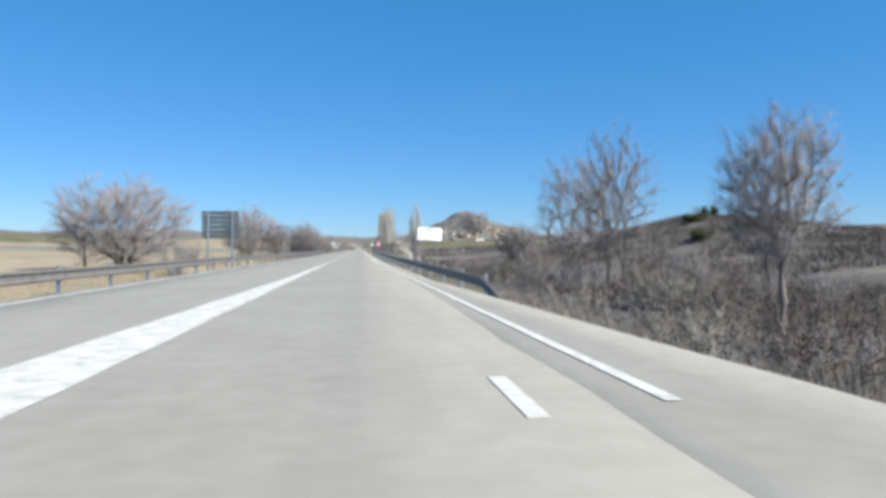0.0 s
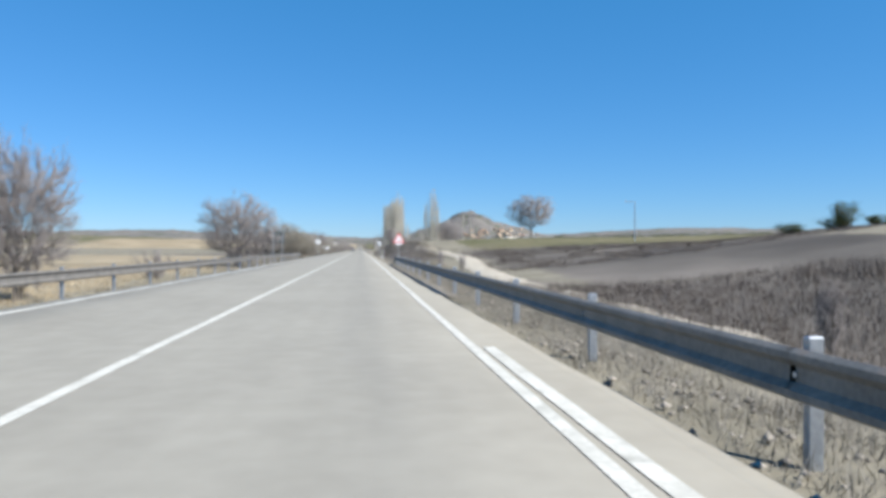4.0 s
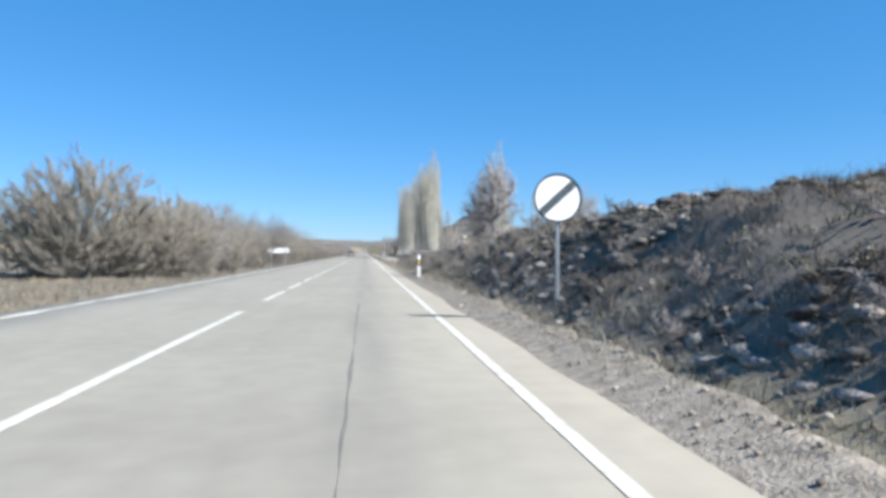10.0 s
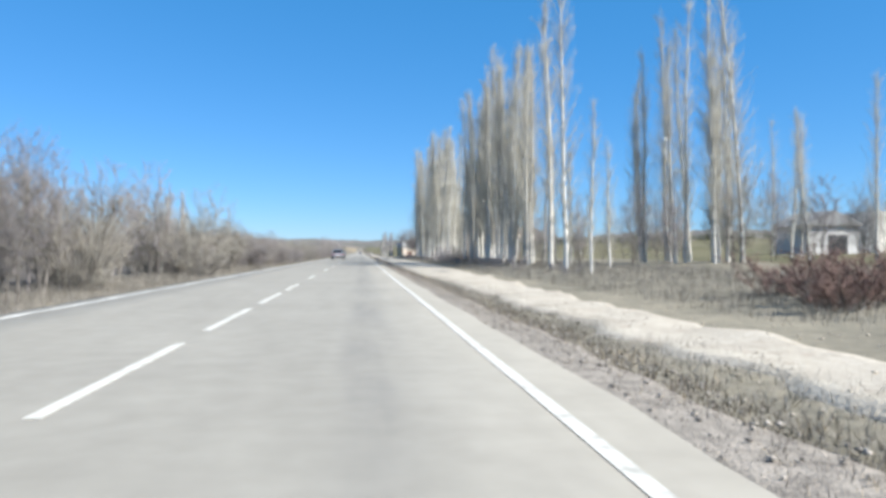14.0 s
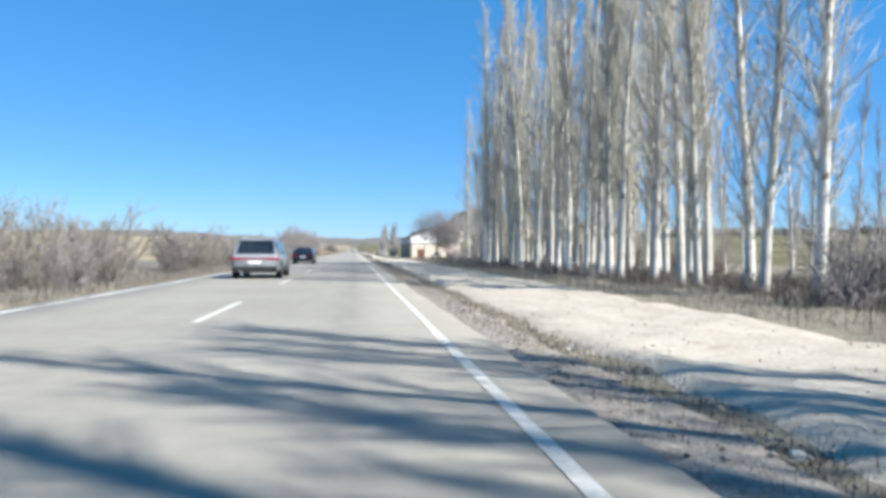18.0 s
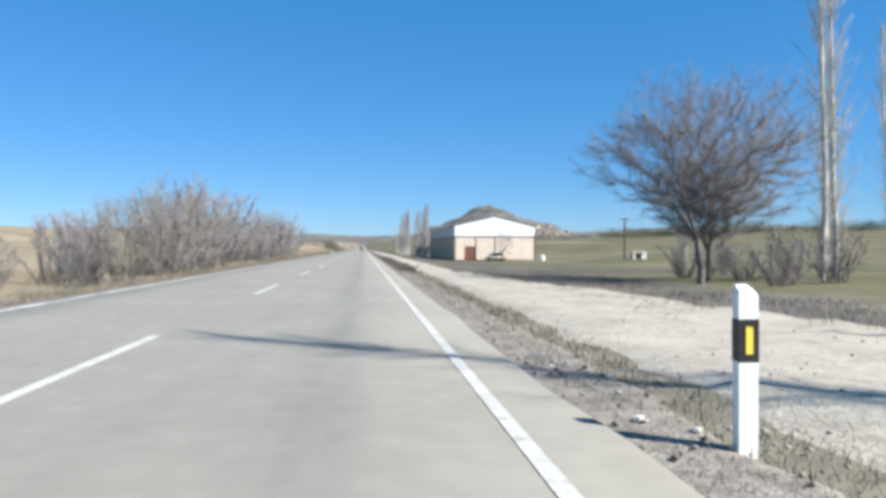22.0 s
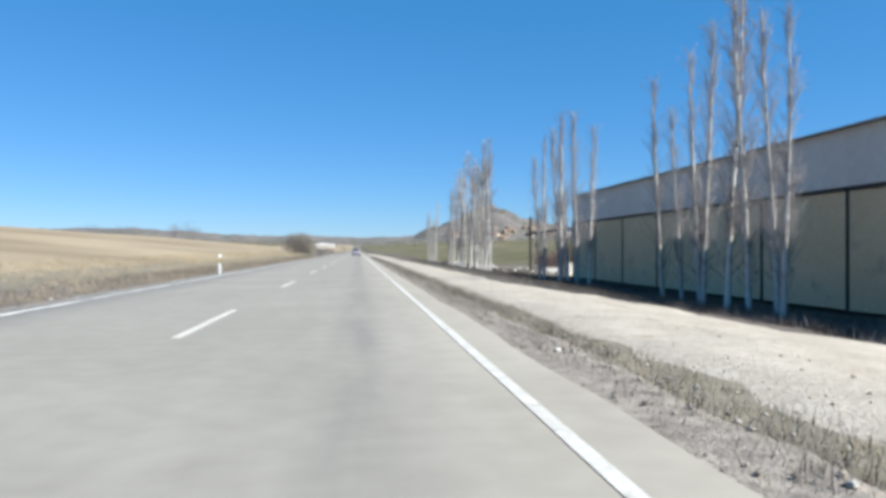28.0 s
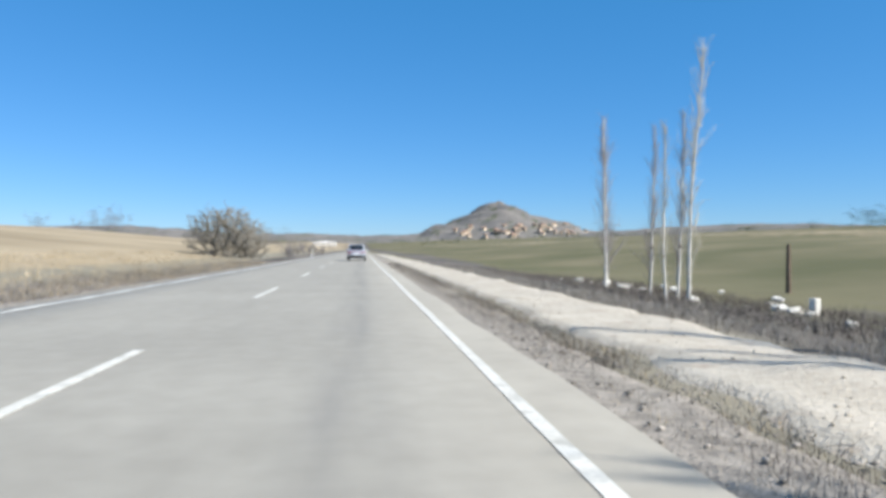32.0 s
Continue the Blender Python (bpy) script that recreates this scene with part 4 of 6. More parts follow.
for x, y in ((9.8, 279.5), (10.6, 281), (11.6, 280), (12.4, 282.5), (10.9, 283.6), (13.2, 281)):
    plant(red_bush[0], "bush", "reddish-brown leafless bush beside the track", "bush", x, y, rng.uniform(.45, .58), "red bushes", rng.uniform(.7, .9))
for k in range(9):
    plant(evergreen[0], "bush", "dark evergreen scrub on the rise behind the trees", "bush", rng.uniform(32, 54), rng.uniform(76, 90), rng.uniform(.25, .42), "dark scrub on the rise", rng.uniform(.6, .9))
for k in range(34):
    plant(rng.choice(shrubs), "bush", "bare grey bush in roadside scrub", "bush", rng.uniform(10, 26), rng.uniform(24, 82), rng.uniform(.3, .6), "roadside scrub", rng.uniform(.35, .6))
# left-hand wood
for k in range(150):
    y = 227 + k * .89 + rng.uniform(-1.5, 1.5)
    x = -rng.choice((11.2, 12.5, 13.5, 15.5, 18, 21)) + rng.uniform(-.8, .8)
    y_in = min(1, (y - 225) / 30)
    m = rng.choice(wood_trees + wood_trees + shrubs[2:])
    s = rng.uniform(.75, 1.05)
    tall = (.72 if m in wood_trees else 1.15) * (1 if y < 318 else .72)
    plant(m, "bare_tree" if m not in shrubs else "bush", "leafless tree in the roadside wood" if m not in shrubs else "bare budding bush in the roadside wood", "tree" if m not in shrubs else "bush", x, y, s * tall * (0.7 + 0.3 * y_in), "roadside wood", s * (.72 if m not in shrubs else 1.05))
for k in range(44):
    y = 312 + k * 3.1 + rng.uniform(-1.2, 1.2)
    m = rng.choice(shrubs)
    s = rng.uniform(.45, .68) * (1 if y < 385 else 1.25)
    plant(m, "bush", "bare budding bush on the verge", "bush", -rng.uniform(9.8, 15), y, s, "verge bushes", s * 1.2)
for k in range(10):
    plant(thin_poplars[k % 3], "bare_tree", "slim bare tree standing over the verge bushes", "tree", -rng.uniform(13, 20), 318 + k * 4 + rng.uniform(-3, 3), rng.uniform(.4, .62), "verge trees", .6)
for k in range(43):
    y = 446 + k * 1.95 + rng.uniform(-.7, .7)
    m = shrubs[k % 2] if rng.random() < .7 else shrubs[3]
    s = rng.uniform(.72, 1.0) * (0.55 if y < 459 else .85 if y < 467 else 1.05 if y < 474 else 1.46 if y < 489 else .85 if y < 512 else 1.3)
    plant(m, "bush", "bare grey thicket bush beside the road", "bush", -rng.uniform(9.3, 12.0), y, s, "thicket", s * .95)
plant(dome_bush[0], "bush", "round grey bush at the stubble field edge", "bush", -12.0, 706, 1.08, "", .95)
plant(dome_bush[0], "bush", "round grey bush at the stubble field edge", "bush", -10.3, 708.5, .8, "", .6)
for k in range(9):
    plant(small_shrubs[k % 2], "bush", "far bare bush beside the road", "bush", -rng.uniform(8.8, 12), 735 + k * 11, rng.uniform(1.2, 2.2), "far bushes")

for k in range(24):
    s = rng.uniform(.55, .85)
    plant(rng.choice(shrubs), "bush", "bare budding bush on the verge", "bush", -rng.uniform(10, 13.5), 336 + k * 1.9, s, "verge bushes", s)
# right-hand trees
plant(fine_tree[0], "bare_tree", "small bare tree with fine twigs on the bank", "tree", 6.1, 215.8, .72, "", .75)
plant(fine_tree[1], "bare_tree", "small bare tree with fine twigs on the bank", "tree", 6.8, 225, .62, "", .7)
plant(fine_tree[1], "sapling", "thin leafless sapling on the bank", "tree", 7.6, 230, .3, "", .35)
plant(broad[1], "bare_tree", "dense domed bare tree with purplish twigs before a white building", "tree", 24.5, 267, .88, "", .9)
for k in range(12):
    plant(rng.choice(wood_trees), "bare_tree", "low bare tree before the farm buildings", "tree", 27 + k * 1.9 + rng.uniform(-1, 1), rng.uniform(300, 326), rng.uniform(.45, .75), "trees before the farm", rng.uniform(.5, .75))
plant(stemmy[1], "bare_tree", "slender bare tree in the field", "tree", 31, 296, .7, "", .7)
for x, y, s in ((13.2, 314.6, 1.13), (12.3, 318, .8), (14.6, 322, .62), (12.8, 326, .95), (13.5, 330, 1.05), (12.2, 334, 1.0), (14.0, 338, .9), (12.6, 342, 1.0), (16, 319, .5), (17, 327, .55), (15.5, 309, .45), (11.6, 305.5, .98), (11.6, 301, .5),
                (22.6, 315, .9), (25.5, 315, 1.1), (24.0, 312, .9), (26.3, 312.5, 1.18), (24.7, 318, 1.1), (25, 322, 1.15), (23.2, 323, .8), (29, 303, .6), (29, 309, .55), (33, 316, .6), (36, 322, .7), (40, 331, .75)):
    plant(rng.choice(poplars), "poplar", "tall leafless poplar with pale bark", "tree", x, y, s, "roadside poplars", s * rng.uniform(.9, 1.1))
for x, y, s in ((12.2, 344, 1.0), (12.9, 345.4, .95), (13.5, 347, 1.05), (12.0, 348.4, .9), (13.9, 349.4, 1.0), (14.6, 346, .95), (12.6, 342.8, 1.05), (14.2, 343.6, .9), (12.2, 366.8, .95)):
    plant(rng.choice(grove_poplars), "poplar", "tall leafless poplar with pale bark", "tree", x, y, s, "roadside poplars", s)
for k in range(30):
    plant(rng.choice(poplars), "poplar", "leafless poplar in a loose roadside clump", "tree", rng.uniform(11.4, 15.5), rng.uniform(318, 344), rng.uniform(.82, 1.12), "roadside poplars", rng.uniform(.6, .9))
for k in range(9):
    plant(rng.choice(grove_poplars), "poplar", "leafless poplar in a loose roadside clump", "tree", rng.uniform(12, 14.5), rng.uniform(322, 343), rng.uniform(.9, 1.08), "roadside poplars", rng.uniform(.8, 1))
for k in range(9):
    plant(rng.choice(poplars), "poplar", "leafless poplar in a loose roadside clump", "tree", rng.uniform(23.2, 27), rng.uniform(311, 324), rng.uniform(.7, 1.15), "roadside poplars", rng.uniform(.7, 1))
for k in range(30):
    plant(rng.choice(wood_trees), "bare_tree", "low bare tree in the scrub below the poplars", "tree", rng.uniform(13, 32), rng.uniform(296, 356), rng.uniform(.35, .7), "scrub below the poplars", rng.uniform(.4, .65))
for k in range(30):
    y = 354 + k * 2.0 + rng.uniform(-.5, .5)
    if k < 7:
        continue
    for row in range(3):
        if rng.random() < .1 or y < (0, 376, 388)[row]:
            continue
        s = rng.uniform(.92, 1.12)
        plant(rng.choice(grove_poplars), "poplar", "tall pale poplar trunk in a planted grove", "tree", 11.7 + row * 3.1 + rng.uniform(-.4, .4), y + row * .7, s, "poplar grove", s * rng.uniform(.8, 1.0))
for x, y, s in ((11.2, 407.5, 1.2), (12.6, 418, .9), (13.8, 421, .95), (15, 424, .8), (16.5, 428, .7), (13.6, 432, .95), (19.7, 461.6, .85), (21.3, 463, .9), (20.4, 458, .7), (22.8, 461, .6), (17.5, 470, .5), (23, 466, .6), (14.5, 437, .5)):
    plant(rng.choice(poplars), "poplar", "leafless poplar at the grove's end", "tree", x, y, s, "poplars past the grove", s)
plant(broad[0], "bare_tree", "broad spreading bare tree beside the track", "tree", 13.0, 459.0, .85, "", .85)
for x, y in ((15.5, 458), (17, 463), (18.4, 459), (20.5, 465), (22, 457), (16.2, 467), (19.5, 470)):
    plant(rng.choice(shrubs[:2]), "bush", "dark bare bush below the spreading tree", "bush", x, y, rng.uniform(.4, .6), "bushes below the tree", .5)
plant(broad[1], "bare_tree", "broad spreading bare tree beside the track", "tree", 14.8, 462, .6, "", .6)
plant(wood_trees[1], "bare_tree", "small bare tree before the warehouse", "tree", 25.6, 560.5, .62, "", .95)
for x, y, s in ((13.2, 579, .8), (13.6, 581.6, .95), (13.3, 582.6, .98), (13.8, 585.6, .85), (13.3, 588, .8), (13.3, 600.2, .9), (13.7, 599.3, .8), (13.2, 607.6, .85), (13.2, 603.5, .85), (13.9, 606, .9), (13.0, 608, .75), (14.0, 604.4, .95), (13.9, 580.4, .85), (13.1, 584, .9), (13.7, 587, .7)):
    plant(rng.choice(white_poplars), "poplar", "young leafless poplar with a white trunk by the warehouse wall", "tree", x, y, s * 1.02, "poplars by the warehouse", s)
for x, y, s in ((12, 626, 1.0), (12.2, 628.2, .95), (11.6, 630.5, 1.02), (12.3, 632, .85), (11.5, 634.2, .9), (12.1, 638, .75), (11.3, 643.4, .95), (11.7, 644.6, .8), (11.4, 636.4, 1.0), (11.5, 665, .84), (11.2, 666.2, .6), (11.6, 668.6, .64), (11.3, 673, .74), (11.8, 674.2, .76), (12.4, 627.2, .9), (11.2, 629.2, .8), (12.6, 631, .95), (11.1, 633, .8), (12.4, 635.4, .9), (11.0, 643.9, .85), (11.9, 666.8, .66), (11.9, 623.4, 1.15), (12.5, 624.8, 1.2), (11.5, 626.8, 1.1), (12.9, 628.8, 1.15), (11.9, 632.6, 1.1), (12.8, 633.8, 1.0), (11.7, 637.2, 1.15), (12.3, 645.4, 1.1)):
    plant(rng.choice(thin_poplars), "poplar", "young leafless poplar in a roadside row", "tree", x, y, s * .92, "poplar row", s * .9)
for k in range(14):
    plant(rng.choice(wood_trees), "bare_tree", "thin bare tree in the scrub at the grove's end", "tree", rng.uniform(12.2, 20), rng.uniform(410, 434), rng.uniform(.35, .75), "scrub at the grove's end", rng.uniform(.4, .6))
for k in range(4):
    plant(rng.choice(thin_poplars), "poplar", "young poplar in the scrub at the grove's end", "tree", rng.uniform(12.5, 18), rng.uniform(410, 428), rng.uniform(.7, 1.1), "scrub at the grove's end", rng.uniform(.7, 1))
for k in range(30):
    plant(rng.choice(thin_poplars), "poplar", "slim young poplar in the scrub behind the grove", "tree", rng.uniform(16, 36), rng.uniform(358, 402), rng.uniform(.6, .9), "young poplars", rng.uniform(.6, .9))
for k in range(42):
    y = rng.uniform(346, 366) if k < 26 else rng.uniform(366, 440)
    plant(rng.choice(shrubs + red_bush), "bush", "brown leafless scrub bush below the poplars", "bush", rng.uniform(11, 20) if k < 26 else rng.uniform(13.5, 22), y, rng.uniform(.38, .62), "brown scrub below the poplars", rng.uniform(.45, .7))


def undergrowth(label, spots, mesh, sink=0.04, material=None):
    """Low bushes too many to count, as one mesh; each spot is x, y, width, height."""
    n = len(mesh.vertices)
    v, f = np.empty(n * 3), np.empty(len(mesh.polygons) * 3, int)
    mesh.vertices.foreach_get("co", v), mesh.polygons.foreach_get("vertices", f)
    v, f = v.reshape(-1, 3), f.reshape(-1, 3)
    vs, fs = [], []
    for k, (x, y, w, h) in enumerate(spots):
        a = rng.uniform(0, 6.28)
        vs.append(np.stack([(v[:, 0] * math.cos(a) - v[:, 1] * math.sin(a)) * w + x, (v[:, 0] * math.sin(a) + v[:, 1] * math.cos(a)) * w + y, v[:, 2] * h + float(land(x, y)) - sink], -1))
        fs.append(f + n * k)
    tagged(new("undergrowth", mesh_np("undergrowth", np.concatenate(vs), np.concatenate(fs), material or mesh.materials[0])), label, "vegetation", kind="stuff")


low = [m[1] for m in small_shrubs]
undergrowth("low dry bushes beneath the poplars", [(rng.uniform(9.2, 14), rng.uniform(300, 440), rng.uniform(.6, 1.1), rng.uniform(.5, 1.1)) for k in range(60)], low[0])
undergrowth("low dead bushes clinging to the cut bank", [(rng.uniform(3.4, 9), rng.uniform(150, 262), rng.uniform(.35, .75), rng.uniform(.2, .45)) for k in range(150)], low[0], .04, DARK_BRUSH)
scrub = [shrub_meshes(1.2, 1.0, 6, TWIG, 5)[1], shrub_meshes(1.2, 1.1, 6, TWIG_OLIVE, 5)[1]]
undergrowth("grey-brown scrub over the low bank", [(rng.uniform(3.3, 9.5), rng.uniform(202, 264), rng.uniform(.5, .95), rng.uniform(.3, .6)) for k in range(170)], scrub[0], .06)
undergrowth("dull brown scrub over the low bank", [(rng.uniform(3.3, 9.5), rng.uniform(200, 264), rng.uniform(.5, .95), rng.uniform(.3, .55)) for k in range(120)], scrub[1], .06)
undergrowth("grey scrub on the slope before the cut", [(rng.uniform(3.4, 8), rng.uniform(128, 166), rng.uniform(.4, .8), rng.uniform(.2, .42)) for k in range(110)], scrub[0], .06)
undergrowth("pale dead bushes on the cut bank", [(rng.uniform(3.2, 6.4), rng.uniform(148, 264), rng.uniform(.3, .6), rng.uniform(.15, .36)) for k in range(110)], low[0])
undergrowth("low brown bushes between road and track", [(rng.uniform(2.3, 3.0), rng.uniform(468, 520), rng.uniform(.25, .5), rng.uniform(.2, .42)) for k in range(95)], low[0], .04, DARK_BRUSH)
undergrowth("dry bramble bushes in roadside scrub", [(rng.uniform(6, 22), rng.uniform(10, 80), rng.uniform(.8, 1.7), rng.uniform(.6, 1.3)) for k in range(90)], low[0], .04, DARK_BRUSH)
undergrowth("grey dead bushes before the roadside trees", [(rng.uniform(5.4, 12), rng.uniform(8, 50), rng.uniform(.6, 1.1), rng.uniform(.4, .8)) for k in range(40)], low[0])
undergrowth("small olive bushes in roadside scrub", [(rng.uniform(4.8, 14), rng.uniform(8, 70), rng.uniform(.5, 1.0), rng.uniform(.4, .9)) for k in range(24)], low[1])
for x, y, s in ((2.6, 487.6, .3), (2.55, 584.8, .2)):
    plant(small_shrubs[0], "bush", "dry brown bush between road and track", "bush", x, y, s, "verge bushes")


# ---- grass, weeds and brush ----
def tufts(name, label, count, xs, ys, height, width, material, lean=0.5, per=7, spread=0.12, seed=1, keep=None):
    """Dry stalks in tufts, scattered over a stretch of ground, as one mesh."""
    r = np.random.RandomState(seed)
    x, y = r.uniform(*xs, count), r.uniform(*ys, count)
    if keep is not None:
        ok = keep(x, y)
        x, y = x[ok], y[ok]
    n = len(x) * per
    bx, by = np.repeat(x, per) + r.normal(0, spread, n), np.repeat(y, per) + r.normal(0, spread, n)
    size = np.repeat(r.uniform(.5, 1.0, len(x)), per)
    bz = land(bx, by) - 0.03
    h = r.uniform(*height, n) * size
    a = r.uniform(0, 2 * np.pi, n)
    ln = np.abs(r.normal(0, lean, n)) * h
    w = width * r.uniform(.6, 1.3, n)
    p = np.stack([bx, by, bz], -1)
    side = np.stack([-np.sin(a), np.cos(a), 0 * a], -1) * w[:, None]
    tip = p + np.stack([np.cos(a) * ln, np.sin(a) * ln, h], -1)
    v = np.stack([p - side, p + side, tip], 1).reshape(-1, 3)
    return tagged(new(name, mesh_np(name, v, np.arange(n * 3).reshape(-1, 3), material)), label, "vegetation", kind="stuff")


def pebbles(name, label, count, xs, ys, size, material, seed, up=0.05):
    """Loose stones scattered over a strip, as one mesh."""
    r = np.random.RandomState(seed)
    x, y, d = r.uniform(*xs, count), r.uniform(*ys, count), size[0] + (size[1] - size[0]) * r.uniform(0, 1, count) ** 3
    a = r.uniform(0, 6.28, count)
    base = np.array([(1, 0, 0), (0, 1, 0), (-1, 0, 0), (0, -1, 0), (0, 0, .7), (0, 0, -.5)], float)
    k = base[None] * r.uniform(.6, 1.2, (count, 6, 1)) * d[:, None, None]
    ca, sa = np.cos(a)[:, None], np.sin(a)[:, None]
    v = np.stack([k[..., 0] * ca - k[..., 1] * sa + x[:, None], k[..., 0] * sa + k[..., 1] * ca + y[:, None], k[..., 2] + (land(x, y) + up + d * .25)[:, None]], -1)
    f = np.array([(0, 1, 4), (1, 2, 4), (2, 3, 4), (3, 0, 4), (1, 0, 5), (2, 1, 5), (3, 2, 5), (0, 3, 5)])
    tri = (f[None] + 6 * np.arange(count)[:, None, None]).reshape(-1, 3)
    return tagged(new(name, mesh_np(name, v.reshape(-1, 3), tri, material)), label, "gravel", kind="stuff")


pebbles("pebbles", "loose pebbles along the asphalt edge", 22000, (1.95, 3.0), (95, 700), (.01, .042), PEBBLE, 21)
pebbles("pebbles", "loose pebbles on the gravel track", 9000, (2.9, 7.4), (265, 460), (.01, .035), GRAVEL, 22, .07)
pebbles("pebbles", "loose pebbles on the gravel track", 6000, (2.9, 5.4), (460, 700), (.01, .035), GRAVEL, 23, .07)
pebbles("pebbles", "loose pebbles along the far asphalt edge", 5000, (-7.6, -6.55), (70, 700), (.01, .035), PEBBLE, 24)
pebbles("clods", "earth clods and stones on the cut bank", 8000, (2.9, 9), (155, 266), (.015, .065), PEBBLE, 25, 0)
pebbles("clods", "pale stones at the foot of the guardrail", 2500, (2.2, 3.6), (20, 140), (.015, .07), PEBBLE, 26, .02)


def lumps(label, spots, material, seed):
    """Rough earth lumps and stones half sunk in the ground, as one mesh; each spot is x, y, size."""
    bm = bmesh.new()
    bmesh.ops.create_icosphere(bm, subdivisions=1, radius=1.0)
    bm.verts.index_update()
    v0, f0 = np.array([v.co[:] for v in bm.verts]), np.array([[v.index for v in f.verts] for f in bm.faces])
    bm.free()
    r = np.random.RandomState(seed)
    vs, fs = [], []
    for k, (x, y, d) in enumerate(spots):
        ph = r.uniform(0, 6.28, 6)
        bumpy = 1 + .22 * np.sin(v0[:, 0] * 2.6 + ph[0]) * np.sin(v0[:, 1] * 2.9 + ph[1]) + .16 * np.sin(v0[:, 2] * 4.2 + ph[2] + v0[:, 0] * 3) + r.uniform(-.28, .28, len(v0))
        p = v0 * bumpy[:, None] * d * np.array([r.uniform(.8, 1.5), r.uniform(.8, 1.5), r.uniform(.35, .6)])
        c, q = math.cos(ph[3]), math.sin(ph[3])
        vs.append(np.stack([p[:, 0] * c - p[:, 1] * q + x, p[:, 0] * q + p[:, 1] * c + y, p[:, 2] + float(land(x, y)) + d * .05], -1))
        fs.append(f0 + len(v0) * k)
    me = mesh_np("clods", np.concatenate(vs), np.concatenate(fs), material)
    return tagged(new("clods", me), label, "earth", kind="stuff")


def bank_spots(n, x0, x1, y0, y1, lo, hi, seed):
    r = np.random.RandomState(seed)
    out = []
    while len(out) < n:
        x, y = r.uniform(x0, x1), r.uniform(y0, y1)
        if math.sin(x * .9 + 1.3 * math.sin(y * .23)) + math.sin(y * .41 + x * .5) > r.uniform(-1.6, .6):
            out.append((x, y, lo + (hi - lo) * r.uniform(0, 1) ** 1.8))
    return out


lumps("pale stones heaped along the asphalt edge", bank_spots(260, 2.05, 2.75, 128, 146, .03, .11, 55), PEBBLE, 56)
lumps("grey earth clods tumbled down the cut bank", bank_spots(4200, 2.9, 8.6, 158, 207, .035, .17, 51), CLOD, 52)
lumps("small grey earth clods on the cut bank", bank_spots(1100, 2.8, 8.0, 203, 266, .02, .08, 53), CLOD, 54)
GRASS = "dry winter grass on the verge"
tufts("grass", GRASS, 16000, (2.1, 3.2), (92, 690), (.04, .17), .005, DRY_GRASS, .9, 7, .08, 1)
tufts("grass", GRASS, 34000, (2.3, 11), (14, 150), (.06, .26), .0055, GREY_WEED, 1.2, 9, .14, 2, lambda x, y: (x > np.interp(y, [0, 14, 43, 90], [4.4, 3.4, 2.5, 2.2])) & (x < np.interp(y, [60, 80, 100, 150], [12, 8.0, 7.4, 8.2])))
tufts("grass", GRASS, 18000, (-9.5, -6.85), (-20, 700), (.05, .22), .006, DRY_GRASS, .6, 7, .1, 3)
tufts("grass", GRASS, 12000, (-16, -7.2), (430, 700), (.12, .42), .007, DRY_GRASS, .4, 7, .15, 4)
tufts("brush", "dead dark brush covering the cut bank", 26000, (2.7, 10), (150, 268), (.04, .22), .006, DARK_BRUSH, 1.8, 9, .16, 5, lambda x, y: np.sin(x * 1.9 + 2 * np.sin(y * .5)) + np.sin(y * .9 + x) > -.5)
tufts("brush", "dead grey stalks on the cut bank", 34000, (2.3, 11), (142, 272), (.04, .2), .005, GREY_WEED, 1.8, 8, .14, 6, lambda x, y: np.sin(x * 1.3 + 1.5 * np.sin(y * .7)) + np.sin(y * .6 - x * .8) < .7)
tufts("weeds", "grey dry weeds around the trees", 16000, (7.5, 18), (270, 445), (.12, .55), .006, GREY_WEED, .5, 8, .16, 7)
tufts("weeds", "grey dry weeds in roadside scrub", 22000, (6, 27), (5, 110), (.15, .75), .008, DARK_BRUSH, .8, 8, .2, 8)
tufts("weeds", "brown dry weeds at the foot of the wood", 16000, (-14, -8.2), (228, 440), (.12, .55), .007, GREY_WEED, .5, 8, .18, 9)
tufts("weeds", "dry weeds between track and field", 22000, (5.3, 12), (446, 700), (.08, .34), .006, GREY_WEED, 1.0, 8, .14, 10, lambda x, y: (y < 556) | (y > 586) | (x > 12))
tufts("weeds", "low brown weeds between road and track", 17000, (2.1, 3.3), (455, 700), (.05, .22), .005, GREY_WEED, 1.1, 8, .07, 11)
tufts("weeds", "dull green weeds on the bank", 2600, (3.6, 8), (236, 266), (.08, .3), .012, GREEN_LEAF, .9, 8, .14, 14, lambda x, y: np.sin(x * 1.7 + y * .8) > .1)
tufts("grass", GRASS, 20000, (2.4, 5.8), (18, 150), (.04, .2), .005, GREY_WEED, 1.2, 8, .09, 15, lambda x, y: x > np.interp(y, [0, 14, 43, 90], [4.4, 3.0, 2.4, 2.2]))
tufts("brush", "dense brown brush between road and track", 3000, (2.25, 3.05), (470, 508), (.05, .2), .005, DARK_BRUSH, 1.5, 9, .07, 16)
tufts("brush", "pale dry twigs between road and track", 3600, (2.35, 3.2), (474, 506), (.05, .24), .004, DRY_GRASS, 1.5, 9, .08, 34)
tufts("brush", "thin brown brush between road and track", 7000, (2.25, 3.0), (505, 700), (.06, .26), .005, DARK_BRUSH, 1.2, 8, .07, 17, lambda x, y: np.sin(y * .33) + np.sin(y * .9) > -.4)
tufts("brush", "pale dry tufts on the cut bank", 4200, (3.0, 10), (150, 268), (.05, .2), .006, DRY_GRASS, 1.0, 8, .1, 18, lambda x, y: np.sin(x * 2.3 + y * .4) + np.sin(y * 1.1) > .5)
